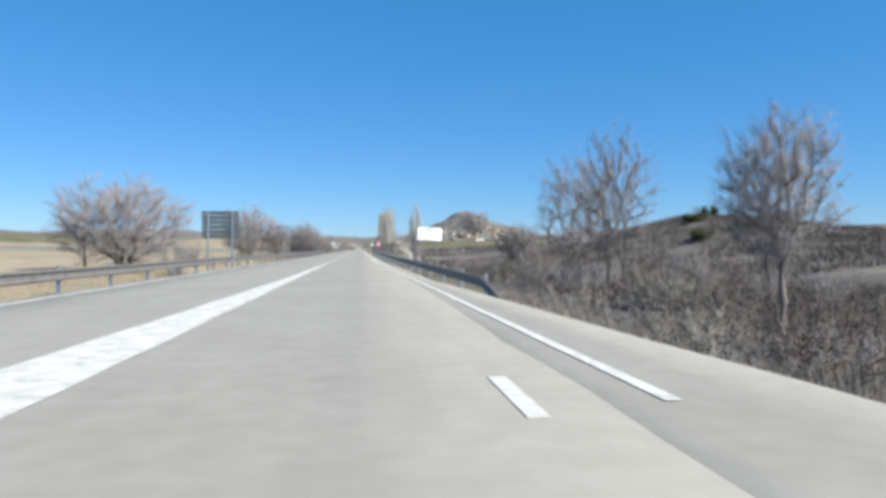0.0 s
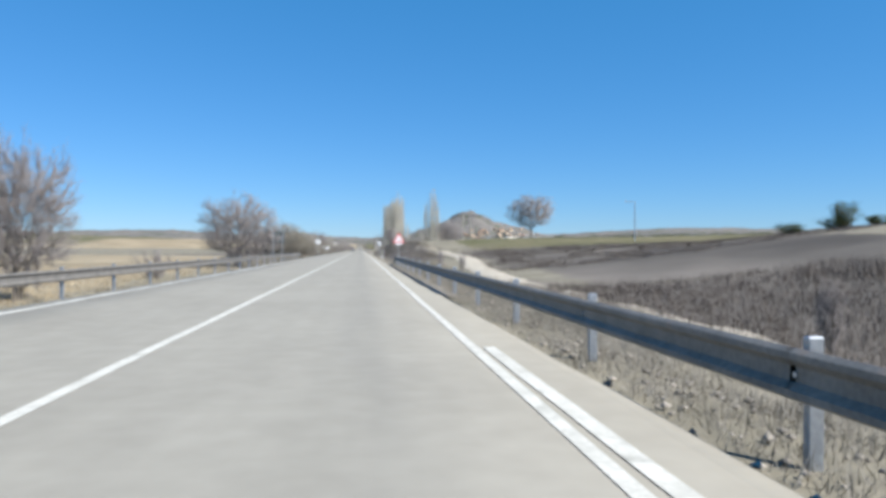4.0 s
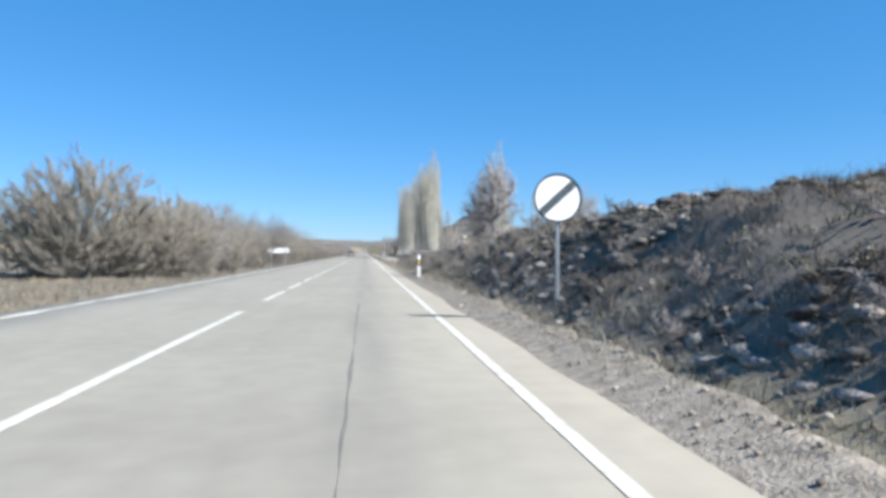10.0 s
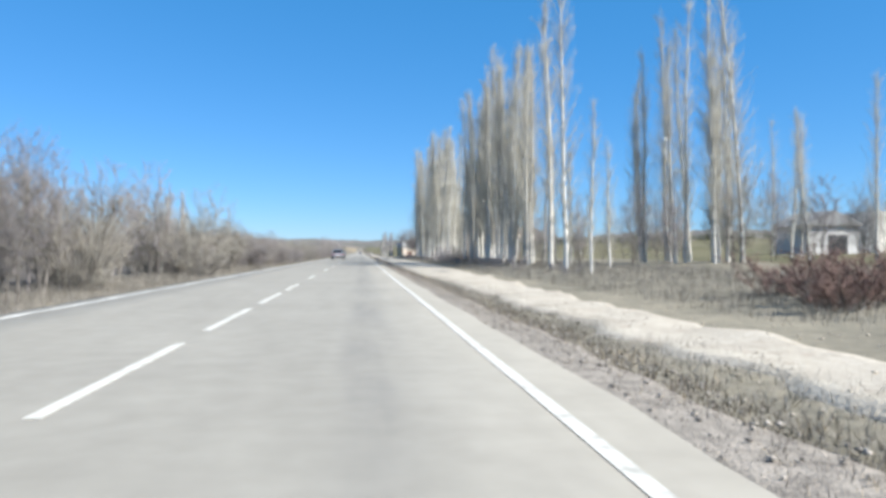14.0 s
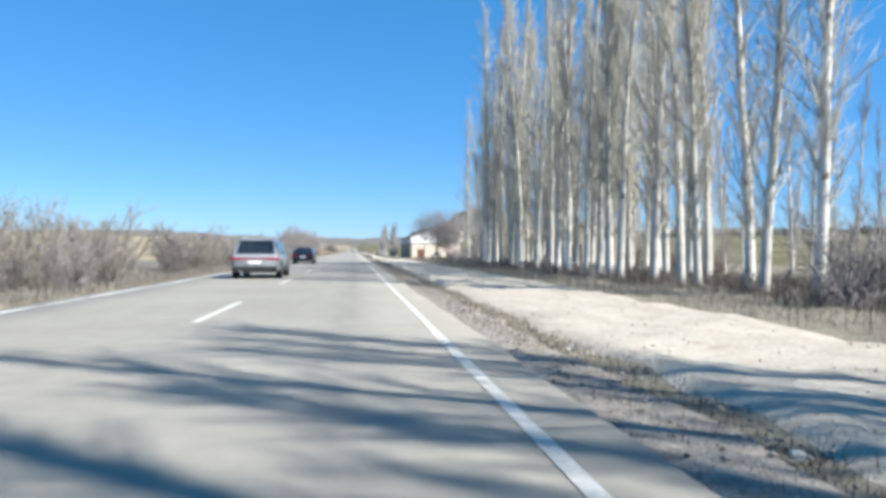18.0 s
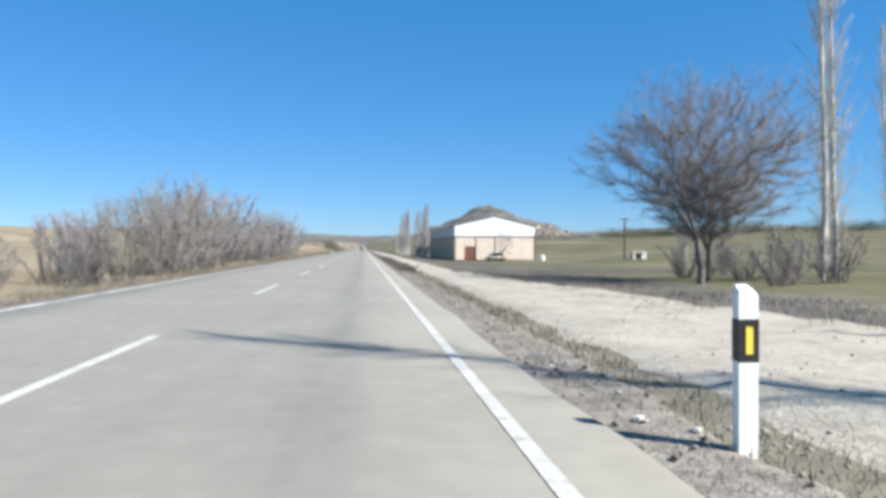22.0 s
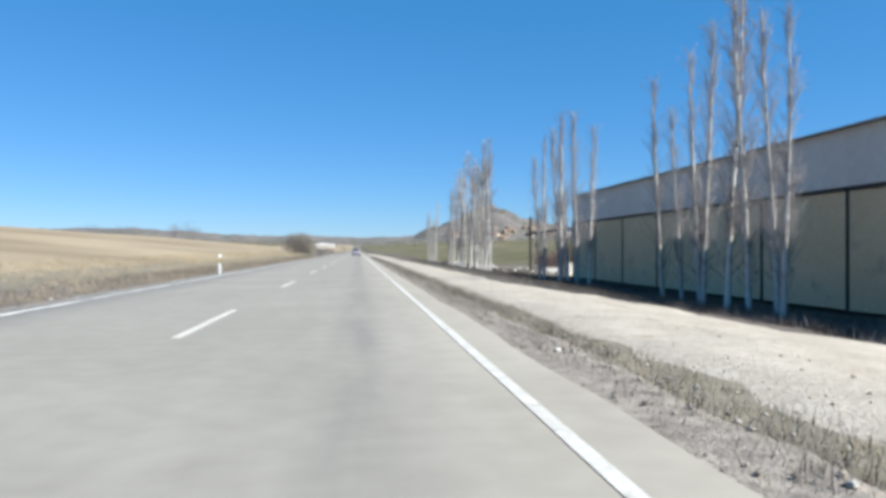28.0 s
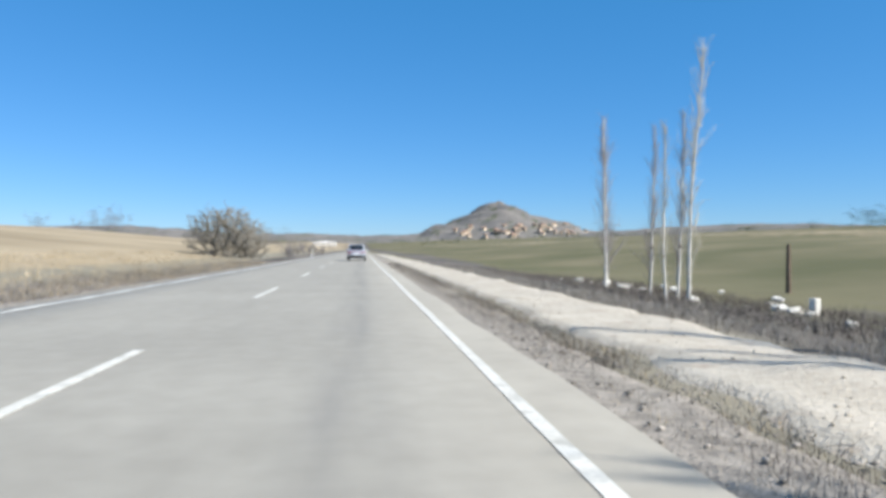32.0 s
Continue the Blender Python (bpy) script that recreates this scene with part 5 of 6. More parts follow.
tufts("weeds", "tall grey weeds before the roadside trees", 11000, (4.6, 14), (4, 62), (.15, .55), .005, GREY_WEED, 1.0, 9, .2, 19)
tufts("brush", "dark dry brush below the poplars", 9000, (9.8, 15), (328, 446), (.25, .8), .008, DARK_BRUSH, .6, 9, .2, 20, lambda x, y: x > 10.4 + .5 * np.sin(y * .6))
tufts("weeds", "low brown clumps between road and track", 9000, (2.1, 3.2), (262, 456), (.04, .2), .006, DARK_BRUSH, .9, 8, .08, 27)
tufts("weeds", "rough grassy clumps on the verge", 2600, (2.7, 4.4), (262, 300), (.05, .22), .007, GREY_WEED, 1.3, 9, .12, 28)
tufts("brush", "brown dead brush around the rubble", 7000, (8, 17), (588, 690), (.15, .55), .007, DARK_BRUSH, .7, 9, .15, 29)
tufts("tussocks", "grey grass tussocks on the cut bank", 3400, (2.9, 9.5), (146, 266), (.08, .28), .005, GREY_WEED, 1.1, 34, .17, 30)
tufts("tussocks", "dark dead tussocks on the cut bank", 1200, (3.0, 9.5), (146, 266), (.05, .2), .008, DARK_BRUSH, 1.4, 40, .18, 31)
tufts("grass", GRASS, 6000, (2.3, 3.6), (146, 262), (.06, .24), .006, GREY_WEED, .8, 8, .1, 32)
tufts("brush", "brown weeds at the foot of the warehouse poplars", 5000, (10.8, 16.6), (571, 613), (.12, .5), .007, DARK_BRUSH, .8, 9, .16, 33)
tufts("brush", "dense brown scrub over the low hump", 11000, (22, 62), (42, 106), (.3, 1.0), .02, DARK_BRUSH, .8, 8, .3, 41, lambda x, y: np.sin(x * .7 + np.sin(y * .4)) + np.sin(y * .5) > -1.2)
tufts("brush", "dark stubble on the ploughed strip", 9000, (11, 44), (126, 158), (.08, .4), .014, DARK_BRUSH, 1.2, 8, .25, 42, lambda x, y: np.sin(x * .9 + np.sin(y * .6)) + np.sin(y * .8) > -.6)
tufts("brush", "grey brush under the far guardrail", 9000, (-9.0, -7.45), (-30, 176), (.1, .42), .007, GREY_WEED, .9, 9, .12, 43, lambda x, y: x < -np.interp(y, [45, 75], [7.75, 7.2]))
tufts("brush", "dark brush under the far guardrail", 4000, (-9.4, -7.6), (-30, 200), (.08, .34), .008, DARK_BRUSH, 1.0, 9, .14, 44)
tufts("grass", "dry grass at the edge of the stubble", 16000, (-22, -8.2), (-20, 226), (.1, .38), .009, DRY_GRASS, .7, 7, .2, 45, lambda x, y: np.sin(x * .5 + y * .07) + np.sin(y * .21) > -1.0)
tufts("brush", "grey brush at the edge of the stubble", 9000, (-15, -8.2), (130, 232), (.1, .42), .009, GREY_WEED, .9, 9, .2, 46)
tufts("weeds", "dull green weeds among the clods", 3000, (3.0, 9), (168, 236), (.05, .2), .010, GREEN_LEAF, 1.1, 8, .14, 47, lambda x, y: np.sin(x * 1.7 + y * .5) + np.sin(y * .9) > .6)
tufts("brush", "brown brush between the far verge and the stubble", 9000, (-9.8, -7.1), (430, 700), (.08, .3), .007, GREY_WEED, 1.0, 9, .13, 48)
tufts("brush", "dark brush between the far verge and the stubble", 6000, (-9.4, -7.1), (430, 700), (.06, .24), .007, DARK_BRUSH, 1.1, 9, .13, 49)
tufts("reeds", "tall pale reeds by the ditch", 450, (4.6, 7.4), (108, 140), (.25, .8), .006, DRY_GRASS, .25, 8, .15, 12)
tufts("crop", "short green crop in the field", 5000, (13, 45), (140, 300), (.05, .14), .02, GREEN_LEAF, .6, 6, .2, 13)


# ---- guardrails ----
def rail_profile(x, side):
    """The folded outline of a W-beam, facing the road on the given side."""
    pts = [(0, -.155), (.045, -.13), (.045, -.09), (0, -.045), (0, .045), (.045, .09), (.045, .13), (0, .155)]
    out = [(x - side * a, z) for a, z in pts]
    return out + [(p[0] + side * 0.006, p[1]) for p in out[::-1]]


def guardrail(name, label, x, y0, y1, side, top, dip_first, dip_last, flare=((0, 0, 0), (1, 0, 0))):
    """Beams of 4 m on posts; the ends run down into the ground. flare: y, sideways shift and drop of the line near its start."""
    root = thing(name, label, "guardrail", pose(x, y0, 0))
    prof = rail_profile(0, side)
    beam = Geo().loft([[(a, 0.0, z) for a, z in prof], [(a, 4.06, z) for a, z in prof]]).mesh("beam", RAIL)
    post = Geo().box((side * .11, 0, -.28), (.10, .06, 1.0), .008).mesh("post", STEEL)
    block = Geo().box((side * .04, 0, 0), (.07, .09, .2), .006).mesh("spacer", STEEL)
    bolt = Geo().tube([(-side * .012, 0, 0), (side * .004, 0, 0)], [.018, .02], 8).mesh("bolt", STEEL)
    n = int((y1 - y0) / 4)
    fy, fx, fz = zip(*flare)
    line = [(float(np.interp(y0 + 4 * k, fy, fx)), 4.0 * k, top - .155 - float(np.interp(y0 + 4 * k, fy, fz))) for k in range(n + 1)]
    if dip_first:
        line[0] = (line[0][0], 0.0, line[0][2] - .7)
    if dip_last:
        line[n - 1] = (line[n - 1][0], 4.0 * (n - 1), line[n - 1][2] - .5)
        line[n] = (line[n][0], 4.0 * n, line[n][2] - 1.0)
    for k in range(n):
        (xa, ya, za), (xb, yb, zb) = line[k], line[k + 1]
        part("beam", beam, RAIL, root, at=pose(xa, ya, za, math.degrees(math.atan2(zb - za, 4)), 0, -math.degrees(math.atan2(xb - xa, 4))))
        if not (k == 0 and dip_first) and not (k >= n - 1 and dip_last):
            part("post", post, STEEL, root, at=(xa, ya, za))
            part("spacer", block, STEEL, root, at=(xa, ya, za))
            part("bolt", bolt, STEEL, root, at=(xa, ya, za))
    return root


guardrail("guardrail", "grey galvanised steel guardrail on posts beside the slip lane", 2.55, 15.9, 132.5, 1, .55, True, True, ((16, 1.1, .25), (25, .85, .19), (36, .45, .10), (47, .15, .035), (58, 0, 0)))
guardrail("guardrail", "weathered steel guardrail along the far verge", -7.8, -40, 172, -1, .58, False, True)


# ---- road signs and posts ----
def tube_leg(x, z0, z1, r=.04):
    return Geo().tube([(x, 0, z0), (x, 0, z1)], [r, r], 10)


def rounded(w, h, r, n=5):
    pts = []
    for cx, cz, a0 in ((w / 2 - r, h / 2 - r, 0), (-w / 2 + r, h / 2 - r, 90), (-w / 2 + r, -h / 2 + r, 180), (w / 2 - r, -h / 2 + r, 270)):
        pts += [(cx + r * math.cos(radians(a0 + 90 * k / n)), cz + r * math.sin(radians(a0 + 90 * k / n))) for k in range(n + 1)]
    return pts


def ring(outer, inner, y0, y1):
    """A flat frame between two outlines with equal counts."""
    n = len(outer)
    g = Geo()
    v = [(p[0], y, p[1]) for y in (y0, y1) for o in (outer, inner) for p in o]
    f = []
    for k in range(n):
        j = (k + 1) % n
        f += [(k, j, n + j, n + k), (2 * n + k, 3 * n + k, 3 * n + j, 2 * n + j), (k, 2 * n + k, 2 * n + j, j), (n + k, n + j, 3 * n + j, 3 * n + k)]
    return g.add(v, f)


s = thing("direction_sign", "white rectangular distance sign with black lettering on two steel legs", "road sign", pose(4.33, 43.3, 0.08, 0, 0, 13))
panel = part("panel", Geo().prism(rounded(1.62, .84, .09), 1, -.012, .012), SIGN_WHITE, s, at=pose(0, 0, 1.92, 0, 2.5, 0))
part("rim", ring(rounded(1.62, .84, .09), rounded(1.57, .79, .07), -.02, .02), BLACK, panel, "black rim of the panel")
for x in (-.54, .46):
    part("leg", Geo().box((x, .06, .5), (.09, .05, 2.6), .006), RAIL, s)
part("route_box", Geo().box((.02, -.016, .23), (.56, .006, .15), .002), SIGN_GREEN, panel, "green route box")
for k in range(7):
    part("bar", Geo().box((-.20 + k * .073, -.021, .23), (.045, .004, .08)), SIGN_WHITE, panel, "pale bar for writing too small to read")
for text, x, z, size in (("HITA", -.71, .01, .175), ("JADRAQUE", -.71, -.24, .175), ("23", .49, -.24, .175)):
    me = lettering(text, size)
    me.materials.clear()
    me.materials.append(BLACK)
    part("lettering", me, BLACK, panel, at=pose(x, -.018, z, 90))
part("bar", Geo().box((.61, -.016, .07), (.045, .004, .12)), BLACK, panel, "black bar for a number too small to read")

s = thing("warning_sign", "red-bordered triangular warning sign on a steel pole", "road sign", pose(3.6, 139.5, float(land(3.6, 139.5))))
zt = -s.location.z + 1.70
tri = lambda h: [(-h * .577, -h / 3), (h * .577, -h / 3), (0, h * 2 / 3)]
part("panel", Geo().prism(tri(.92), 1, -.01, .01), SIGN_WHITE, s, at=(0, 0, zt + .31))
part("border", ring(tri(.98), tri(.70), -.022, .006), SIGN_RED, s, "red border of the triangle", at=(0, 0, zt + .31))
part("symbol", Geo().prism([(-.15, .02), (-.12, .06), (-.10, .12), (-.07, .17), (-.06, .12), (-.03, .15), (-.04, .08), (-.02, .03), (.06, 0), (.13, -.02), (.17, .02), (.16, -.04), (.13, -.08), (.17, -.16), (.14, -.16), (.08, -.09), (0, -.07), (-.06, -.06), (-.14, -.13), (-.16, -.11), (-.09, -.02), (-.08, .02)], 1, -.018, -.011), BLACK, s, "black symbol of a leaping deer", at=(0, 0, zt + .25))
part("pole", tube_leg(0, -.4, zt + .75, .035), STEEL, s, at=(0, .05, 0))
part("plate", Geo().prism(rounded(.62, .13, .02), 1, -.04, -.03), SIGN_WHITE, s, "small pale plate under the triangle", at=(0, 0, zt - .12))

s = thing("round_sign", "round white end-of-restriction sign with a black diagonal on a pole", "road sign", pose(3.16, 194.4, float(land(3.16, 194.4)), 0, 0, -4))
disc = lambda r, n=28: [(r * math.cos(2 * math.pi * k / n), r * math.sin(2 * math.pi * k / n)) for k in range(n)]
zc = 2.02 - s.location.z
part("panel", Geo().prism(disc(.4), 1, -.012, .0), SIGN_WHITE, s, at=(0, 0, zc))
part("rim", ring(disc(.40), disc(.372), -.02, .004), BLACK, s, "thin black rim", at=(0, 0, zc))
part("diagonal", Geo().box((0, -.016, 0), (.72, .004, .13)), SIGN_DARK, s, "dark grey diagonal band", at=pose(0, 0, zc, 0, -42, 0))
part("pole", tube_leg(0, -.3, zc + .3, .035), STEEL, s, at=(0, .04, 0))

s = thing("round_sign", "pale back of a round road sign on a pole", "road sign", pose(-7.2, 194.7, float(land(-7.2, 194.7))))
zc = 2.3 - s.location.z
part("panel", Geo().prism(disc(.45), 1, -.012, .012), POST_WHITE, s, at=(0, 0, zc))
part("rim", ring(disc(.45), disc(.43), -.025, .015), STEEL, s, "folded metal rim", at=(0, 0, zc))
part("pole", tube_leg(0, -.4, zc + .35, .035), STEEL, s, at=(0, -.05, 0))
for dz in (-.18, .18):
    part("clamp", Geo().box((0, -.05, zc + dz), (.5, .03, .04), .004), STEEL, s)


def sign_back(label, x0, x1, y, z0, z1, slats, material):
    root = thing("road_sign", label, "road sign", pose((x0 + x1) / 2, y, 0))
    w, h = x1 - x0, (z1 - z0) / slats
    for k in range(slats):
        part("slat", Geo().box((0, 0, z0 + h * (k + .5)), (w, .035, h * .88), .006), material, root)
    g = float(land((x0 + x1) / 2, y))
    for x in (-w * .33, w * .33):
        part("leg", Geo().box((x, -.06, (z1 + g - .4) / 2), (.11, .07, z1 - g + .4 - .05), .008), STEEL, root)
    return root


sign_back("back of a large slatted road sign on two legs", -9.5, -7.3, 44.6, 1.7, 3.4, 6, SIGN_DARK)
sign_back("back of a slatted road sign on two legs", -9.1, -7.75, 146, 1.65, 2.9, 5, SIGN_DARK)
s = sign_back("long low white sign panel on two legs before the wood", -10.55, -8.3, 262.6, 1.05, 1.62, 1, SIGN_WHITE)

delineator = thing("delineator_post", "white plastic roadside marker post with a black band", "marker post", group="marker posts")
tri_post = [(-.06, -.05), (.06, -.05), (.045, .05), (-.045, .05)]
part("post", Geo().loft([[(x, y, z) for x, y in tri_post] for z in (-.3, 1.0)] + [[(x * .8, y * .8, 1.03 + (y + .05) * .4) for x, y in tri_post]]), POST_WHITE, delineator)
part("band", Geo().loft([[(x * 1.05, y * 1.08, z) for x, y in tri_post] for z in (.62, .87)]), BLACK, delineator, "black band")
part("reflector", Geo().box((0, -.057, .745), (.045, .006, .16), .002), YELLOW, delineator, "amber reflector")
delineator.matrix_basis = pose(2.6, 437.5, float(land(2.6, 437.5)) - .05)
for x, y in ((2.55, 157.2), (2.42, 214.6)):
    copy_thing(delineator, pose(x, y, float(land(x, y)) - .05))
for x, y in ((-6.87, 595.0), (-6.9, 743)):
    copy_thing(delineator, pose(x, y, float(land(x, y)) - .03))


# ---- power and lamp poles ----
def pole(name, label, x, y, top, r, arm):
    g = float(land(x, y))
    root = thing(name, label, "pole", pose(x, y, g))
    part("mast", Geo().tube([(0, 0, -.5), (0, 0, (top - g) * .5), (0, 0, top - g)], [r, r * .85, r * .65], 9), STEEL if arm == "lamp" else WOOD, root)
    if arm == "cross":
        part("crossarm", Geo().box((0, 0, top - g - .25), (2.2, .14, .16), .02), DARK_STEEL, root)
        for k in (-.95, 0, .95):
            part("insulator", Geo().tube([(k, 0, top - g - .17), (k, 0, top - g + .02), (k, 0, top - g + .15)], [.05, .09, .04], 8), POST_WHITE, root)
    elif arm == "lamp":
        part("arm", Geo().tube([(0, 0, top - g - .05), (-.5, 0, top - g + .12), (-1.1, 0, top - g + .12)], [.04, .035, .03], 7), STEEL, root)
        part("lantern", Geo().box((-1.25, 0, top - g + .11), (.5, .2, .12), .03), STEEL, root)
    return root


pole("lamp_post", "thin street lamp standing by the field", 38.6, 168.7, 7.7, .09, "lamp")
pole("power_pole", "dark power pole with a crossarm in the field", 50.1, 564.8, 7.0, .22, "cross")
pole("power_pole", "far power pole with a crossarm", 174, 760, 16, .18, "cross")
pole("wooden_post", "dark wooden post standing in the weeds", 20.3, 673, 1.35, .14, "")
pole("wooden_post", "slim dark pole behind the guardrail", -13.5, 88, 3.8, .07, "")
pole("wooden_post", "slim dark pole at the field edge", -19, 52, 4.4, .08, "")

# ---- small transformer hut in the field ----
s = thing("hut", "small white hut with dark openings in the field", "building", pose(51.8, 562.6, float(land(51.8, 562.6)) - .05))
part("wall", Geo().box((-.95, 0, .65), (.5, 1.6, 1.3), .02), PLASTER, s)
part("wall", Geo().box((.95, 0, .65), (.9, 1.6, 1.3), .02), PLASTER, s)
# STONE_WALL instead of PLASTER puts the recess's shade into the colour.
part("wall", Geo().box((0, .6, .65), (1.4, .3, 1.3), .02), STONE_WALL, s, "back wall toned darker for shade")
part("roof", Geo().box((.05, 0, 1.38), (2.9, 1.9, .14), .02), PLASTER, s)

# ---- low white building behind the poplars ----
z0 = float(land(66, 340)) - .3
s = thing("farm_building", "long white farm building with dark flat canopies", "building", pose(66, 340, z0))
part("block", Geo().box((-8.6, 0, 2.3), (4.2, 7, 4.6), .05), PLASTER, s, "pale rendered block at the end")
part("back_wall", Geo().box((.4, 3.2, 1.5), (13.6, .3, 3.0), .03), PLASTER, s, "pale wall behind the open bays")
for x0, x1, z in ((-6.4, .4, 4.0), (.5, 7.4, 4.35)):
    part("canopy", Geo().prism([(x0, z), (x1, z + .25), (x1 + .3, z + .75), (x1 - 1.2, z + 1.2), (x0 + .6, z + .8), (x0 - .3, z + .4)], 1, -3.6, 3.6), ROOF_SHEET, s, "dark flat canopy")
for x in (-6.0, -2.6, .4, 3.8, 7.0):
    part("post", Geo().box((x, -3.2, 2.1), (.28, .28, 4.2), .03), DARK_STEEL, s)
part("counter", Geo().box((2.2, 1.5, .8), (5.5, 1.2, 1.6), .05), TRIM, s, "dark stacked goods under the canopy")
s = thing("farm_building", "small white shed with a dark gable roof", "building", pose(49, 338, float(land(49, 338)) - .3))
part("wall", Geo().box((0, 0, 1.7), (6, 6, 3.4), .05), GREY_SHEET, s)
part("roof", Geo().prism([(-3.5, 3.3), (3.5, 3.3), (0, 4.9)], 1, -3.4, 3.4), ROOF_SHEET, s)
part("opening", Geo().box((.6, -3.0, 1.3), (2.2, .1, 2.0), .03), TRIM, s, "dark doorway")

# ---- old house behind the grove's end ----
s = thing("house", "old low masonry house with a red clay tile roof", "building", pose(26.5, 430, float(land(26.5, 430)) - .2))
part("wall", Geo().box((0, 0, 1.55), (7.6, 10, 3.1), .04), STONE_WALL, s)
for side in (-1, 1):
    part("roof", Geo().prism([(side * 4.2, 3.02), (0, 4.35), (0, 4.5), (side * 4.2, 3.17)], 1, -5.3, 5.3), TILE, s)
part("gable", Geo().prism([(-3.8, 3.1), (3.8, 3.1), (0, 4.33)], 1, -4.98, 4.98), STONE_WALL, s)
part("chimney", Geo().box((1.4, 1, 4.6), (.6, .6, 1.1), .03), STONE_WALL, s)
for y in (-3, 0, 3):
    part("window", Geo().box((-3.8, y, 1.7), (.08, .9, 1.1), .02), TRIM, s, "dark window opening")
s = thing("garden_wall", "grey masonry wall behind the trees", "wall", pose(21.5, 424, float(land(21.5, 424)) - .2))
part("wall", Geo().box((0, 0, .95), (.35, 20, 1.9), .03), STONE_WALL, s)

# ---- warehouse ----
WX, WY, WZ, WW, WD, BAND, EAVE, APEX = 17.3, 565.3, -1.05, 15.3, 49.0, 4.35, 6.55, 8.35
s = thing("warehouse", "large shed with a white metal gable over beige panels", "building", pose(WX, WY, WZ))
gap = .02
for x0, x1, has_door in ((.12, 3.9, True), (4.1, 7.55, False), (7.75, 15.18, False)):
    if has_door:
        part("wall_panel", Geo().box(((x0 + 1.85) / 2, .14, BAND / 2), (1.85 - x0, .22, BAND - .1), .01), CONCRETE, s)
        part("wall_panel", Geo().box(((1.87 + x1) / 2, .14, (2.55 + BAND - .05) / 2), (x1 - 1.87, .22, BAND - .05 - 2.57), .01), CONCRETE, s)
    else:
        part("wall_panel", Geo().box(((x0 + x1) / 2, .14, BAND / 2), (x1 - x0, .22, BAND - .1), .01), CONCRETE, s)
door = part("door", Geo().box((2.87, .16, 1.27), (1.98, .12, 2.5), .01), RUST_DOOR, s, "rust-brown double door")
for x in (1.92, 2.87, 3.82):
    part("door_frame", Geo().box((x, .08, 1.28), (.06, .06, 2.52), .01), DARK_STEEL, door)
part("handle", Geo().box((2.75, .07, 1.2), (.04, .05, .25), .01), STEEL, door)
for x in (.04, 4.0, 7.65, 15.26):
    part("column", Geo().box((x, .05, BAND / 2), (.18, .16, BAND), .015), DARK_STEEL, s, "dark steel column")
part("band", Geo().box((WW / 2, .02, BAND + .04), (WW + .2, .16, .14), .015), DARK_STEEL, s, "dark steel beam under the gable")
half = WW / 2
for k in range(15):
    xa, xb = k * 1.02 + .01, k * 1.02 + 1.01
    za, zb = (EAVE + (APEX - EAVE) * (1 - abs(x - half) / half) for x in (xa, xb))
    part("gable_sheet", Geo().prism([(xa, BAND + .12), (xb, BAND + .12), (xb, zb)] + ([(half, APEX)] if xa < half < xb else []) + [(xa, za)], 1, .03 + .012 * (k % 2), .1), WHITE_SHEET, s)
# wall along the road, bay by bay, shade put into its colours
side_panel = Geo().box((.16, 2.56, BAND / 2), (.22, 5.22, BAND - .1), .012).mesh("wall_panel", SHADE_PANEL)
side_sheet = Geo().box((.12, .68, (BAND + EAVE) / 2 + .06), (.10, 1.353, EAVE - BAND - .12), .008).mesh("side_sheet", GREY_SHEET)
side_col = Geo().box((.05, 0, BAND / 2), (.06, .13, BAND), .01).mesh("column", DARK_STEEL)
for k in range(9):
    y = .15 + k * 5.42
    part("wall_panel", side_panel, CONCRETE, s, at=(0, y + .1, 0))
    part("column", side_col, DARK_STEEL, s, at=(0, y + 5.37, 0))
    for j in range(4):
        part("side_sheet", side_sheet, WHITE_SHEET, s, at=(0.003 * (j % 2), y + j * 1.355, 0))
part("band", Geo().box((.03, WD / 2, BAND + .03), (.14, WD, .12), .015), DARK_STEEL, s, "dark steel beam along the wall")
part("wall", Geo().box((WW - .1, WD / 2, EAVE / 2), (.2, WD - .6, EAVE), .02), CONCRETE, s)
part("wall", Geo().prism([(.15, .0), (WW - .15, .0), (WW - .15, EAVE), (half, APEX - .05), (.15, EAVE)], 1, WD - .2, WD), CONCRETE, s)
for side in (-1, 1):
    for k in range(18):
        y = -.15 + k * (WD + .3) / 18
        o = side * (half + .22)
        part("roof_sheet", Geo().prism([(half + o, EAVE - .03), (half, APEX + .05), (half, APEX + .12 + .01 * (k % 2)), (half + o, EAVE + .04 + .01 * (k % 2))], 1, y, y + (WD + .3) / 18 - .01), ROOF_SHEET, s)
part("ridge_cap", Geo().prism([(half - .3, APEX + .06), (half, APEX + .17), (half + .3, APEX + .06), (half, APEX + .2)], 1, -.2, WD + .2), ROOF_SHEET, s)
for x in (1.0, 2.6, 4.2, 9.8, 11.6, 13.6):
    part("roof_clip", Geo().box((x, -.1, EAVE + (APEX - EAVE) * (1 - abs(x - half) / half) + .13), (.22, .2, .12), .02), DARK_STEEL, s)

# ---- unfinished steel frame ----
s = thing("steel_frame", "unfinished dark steel frame of columns and beams beside the warehouse", "building frame", pose(19.45, 618.0, -1.25))
for k in range(4):
    part("column", Geo().box((0, k * 6.35, 3.0), (.24, .26, 6.4), .015), DARK_STEEL, s)
    if k < 3:
        part("beam", Geo().box((0, k * 6.35 + 3.18, 4.35), (.18, 6.06, .28), .015), DARK_STEEL, s)
        part("bracket", Geo().box((0, k * 6.35 + .4, 4.12), (.1, .5, .22), .01), DARK_STEEL, s)

# ---- rubble and blocks ----
rocks = []
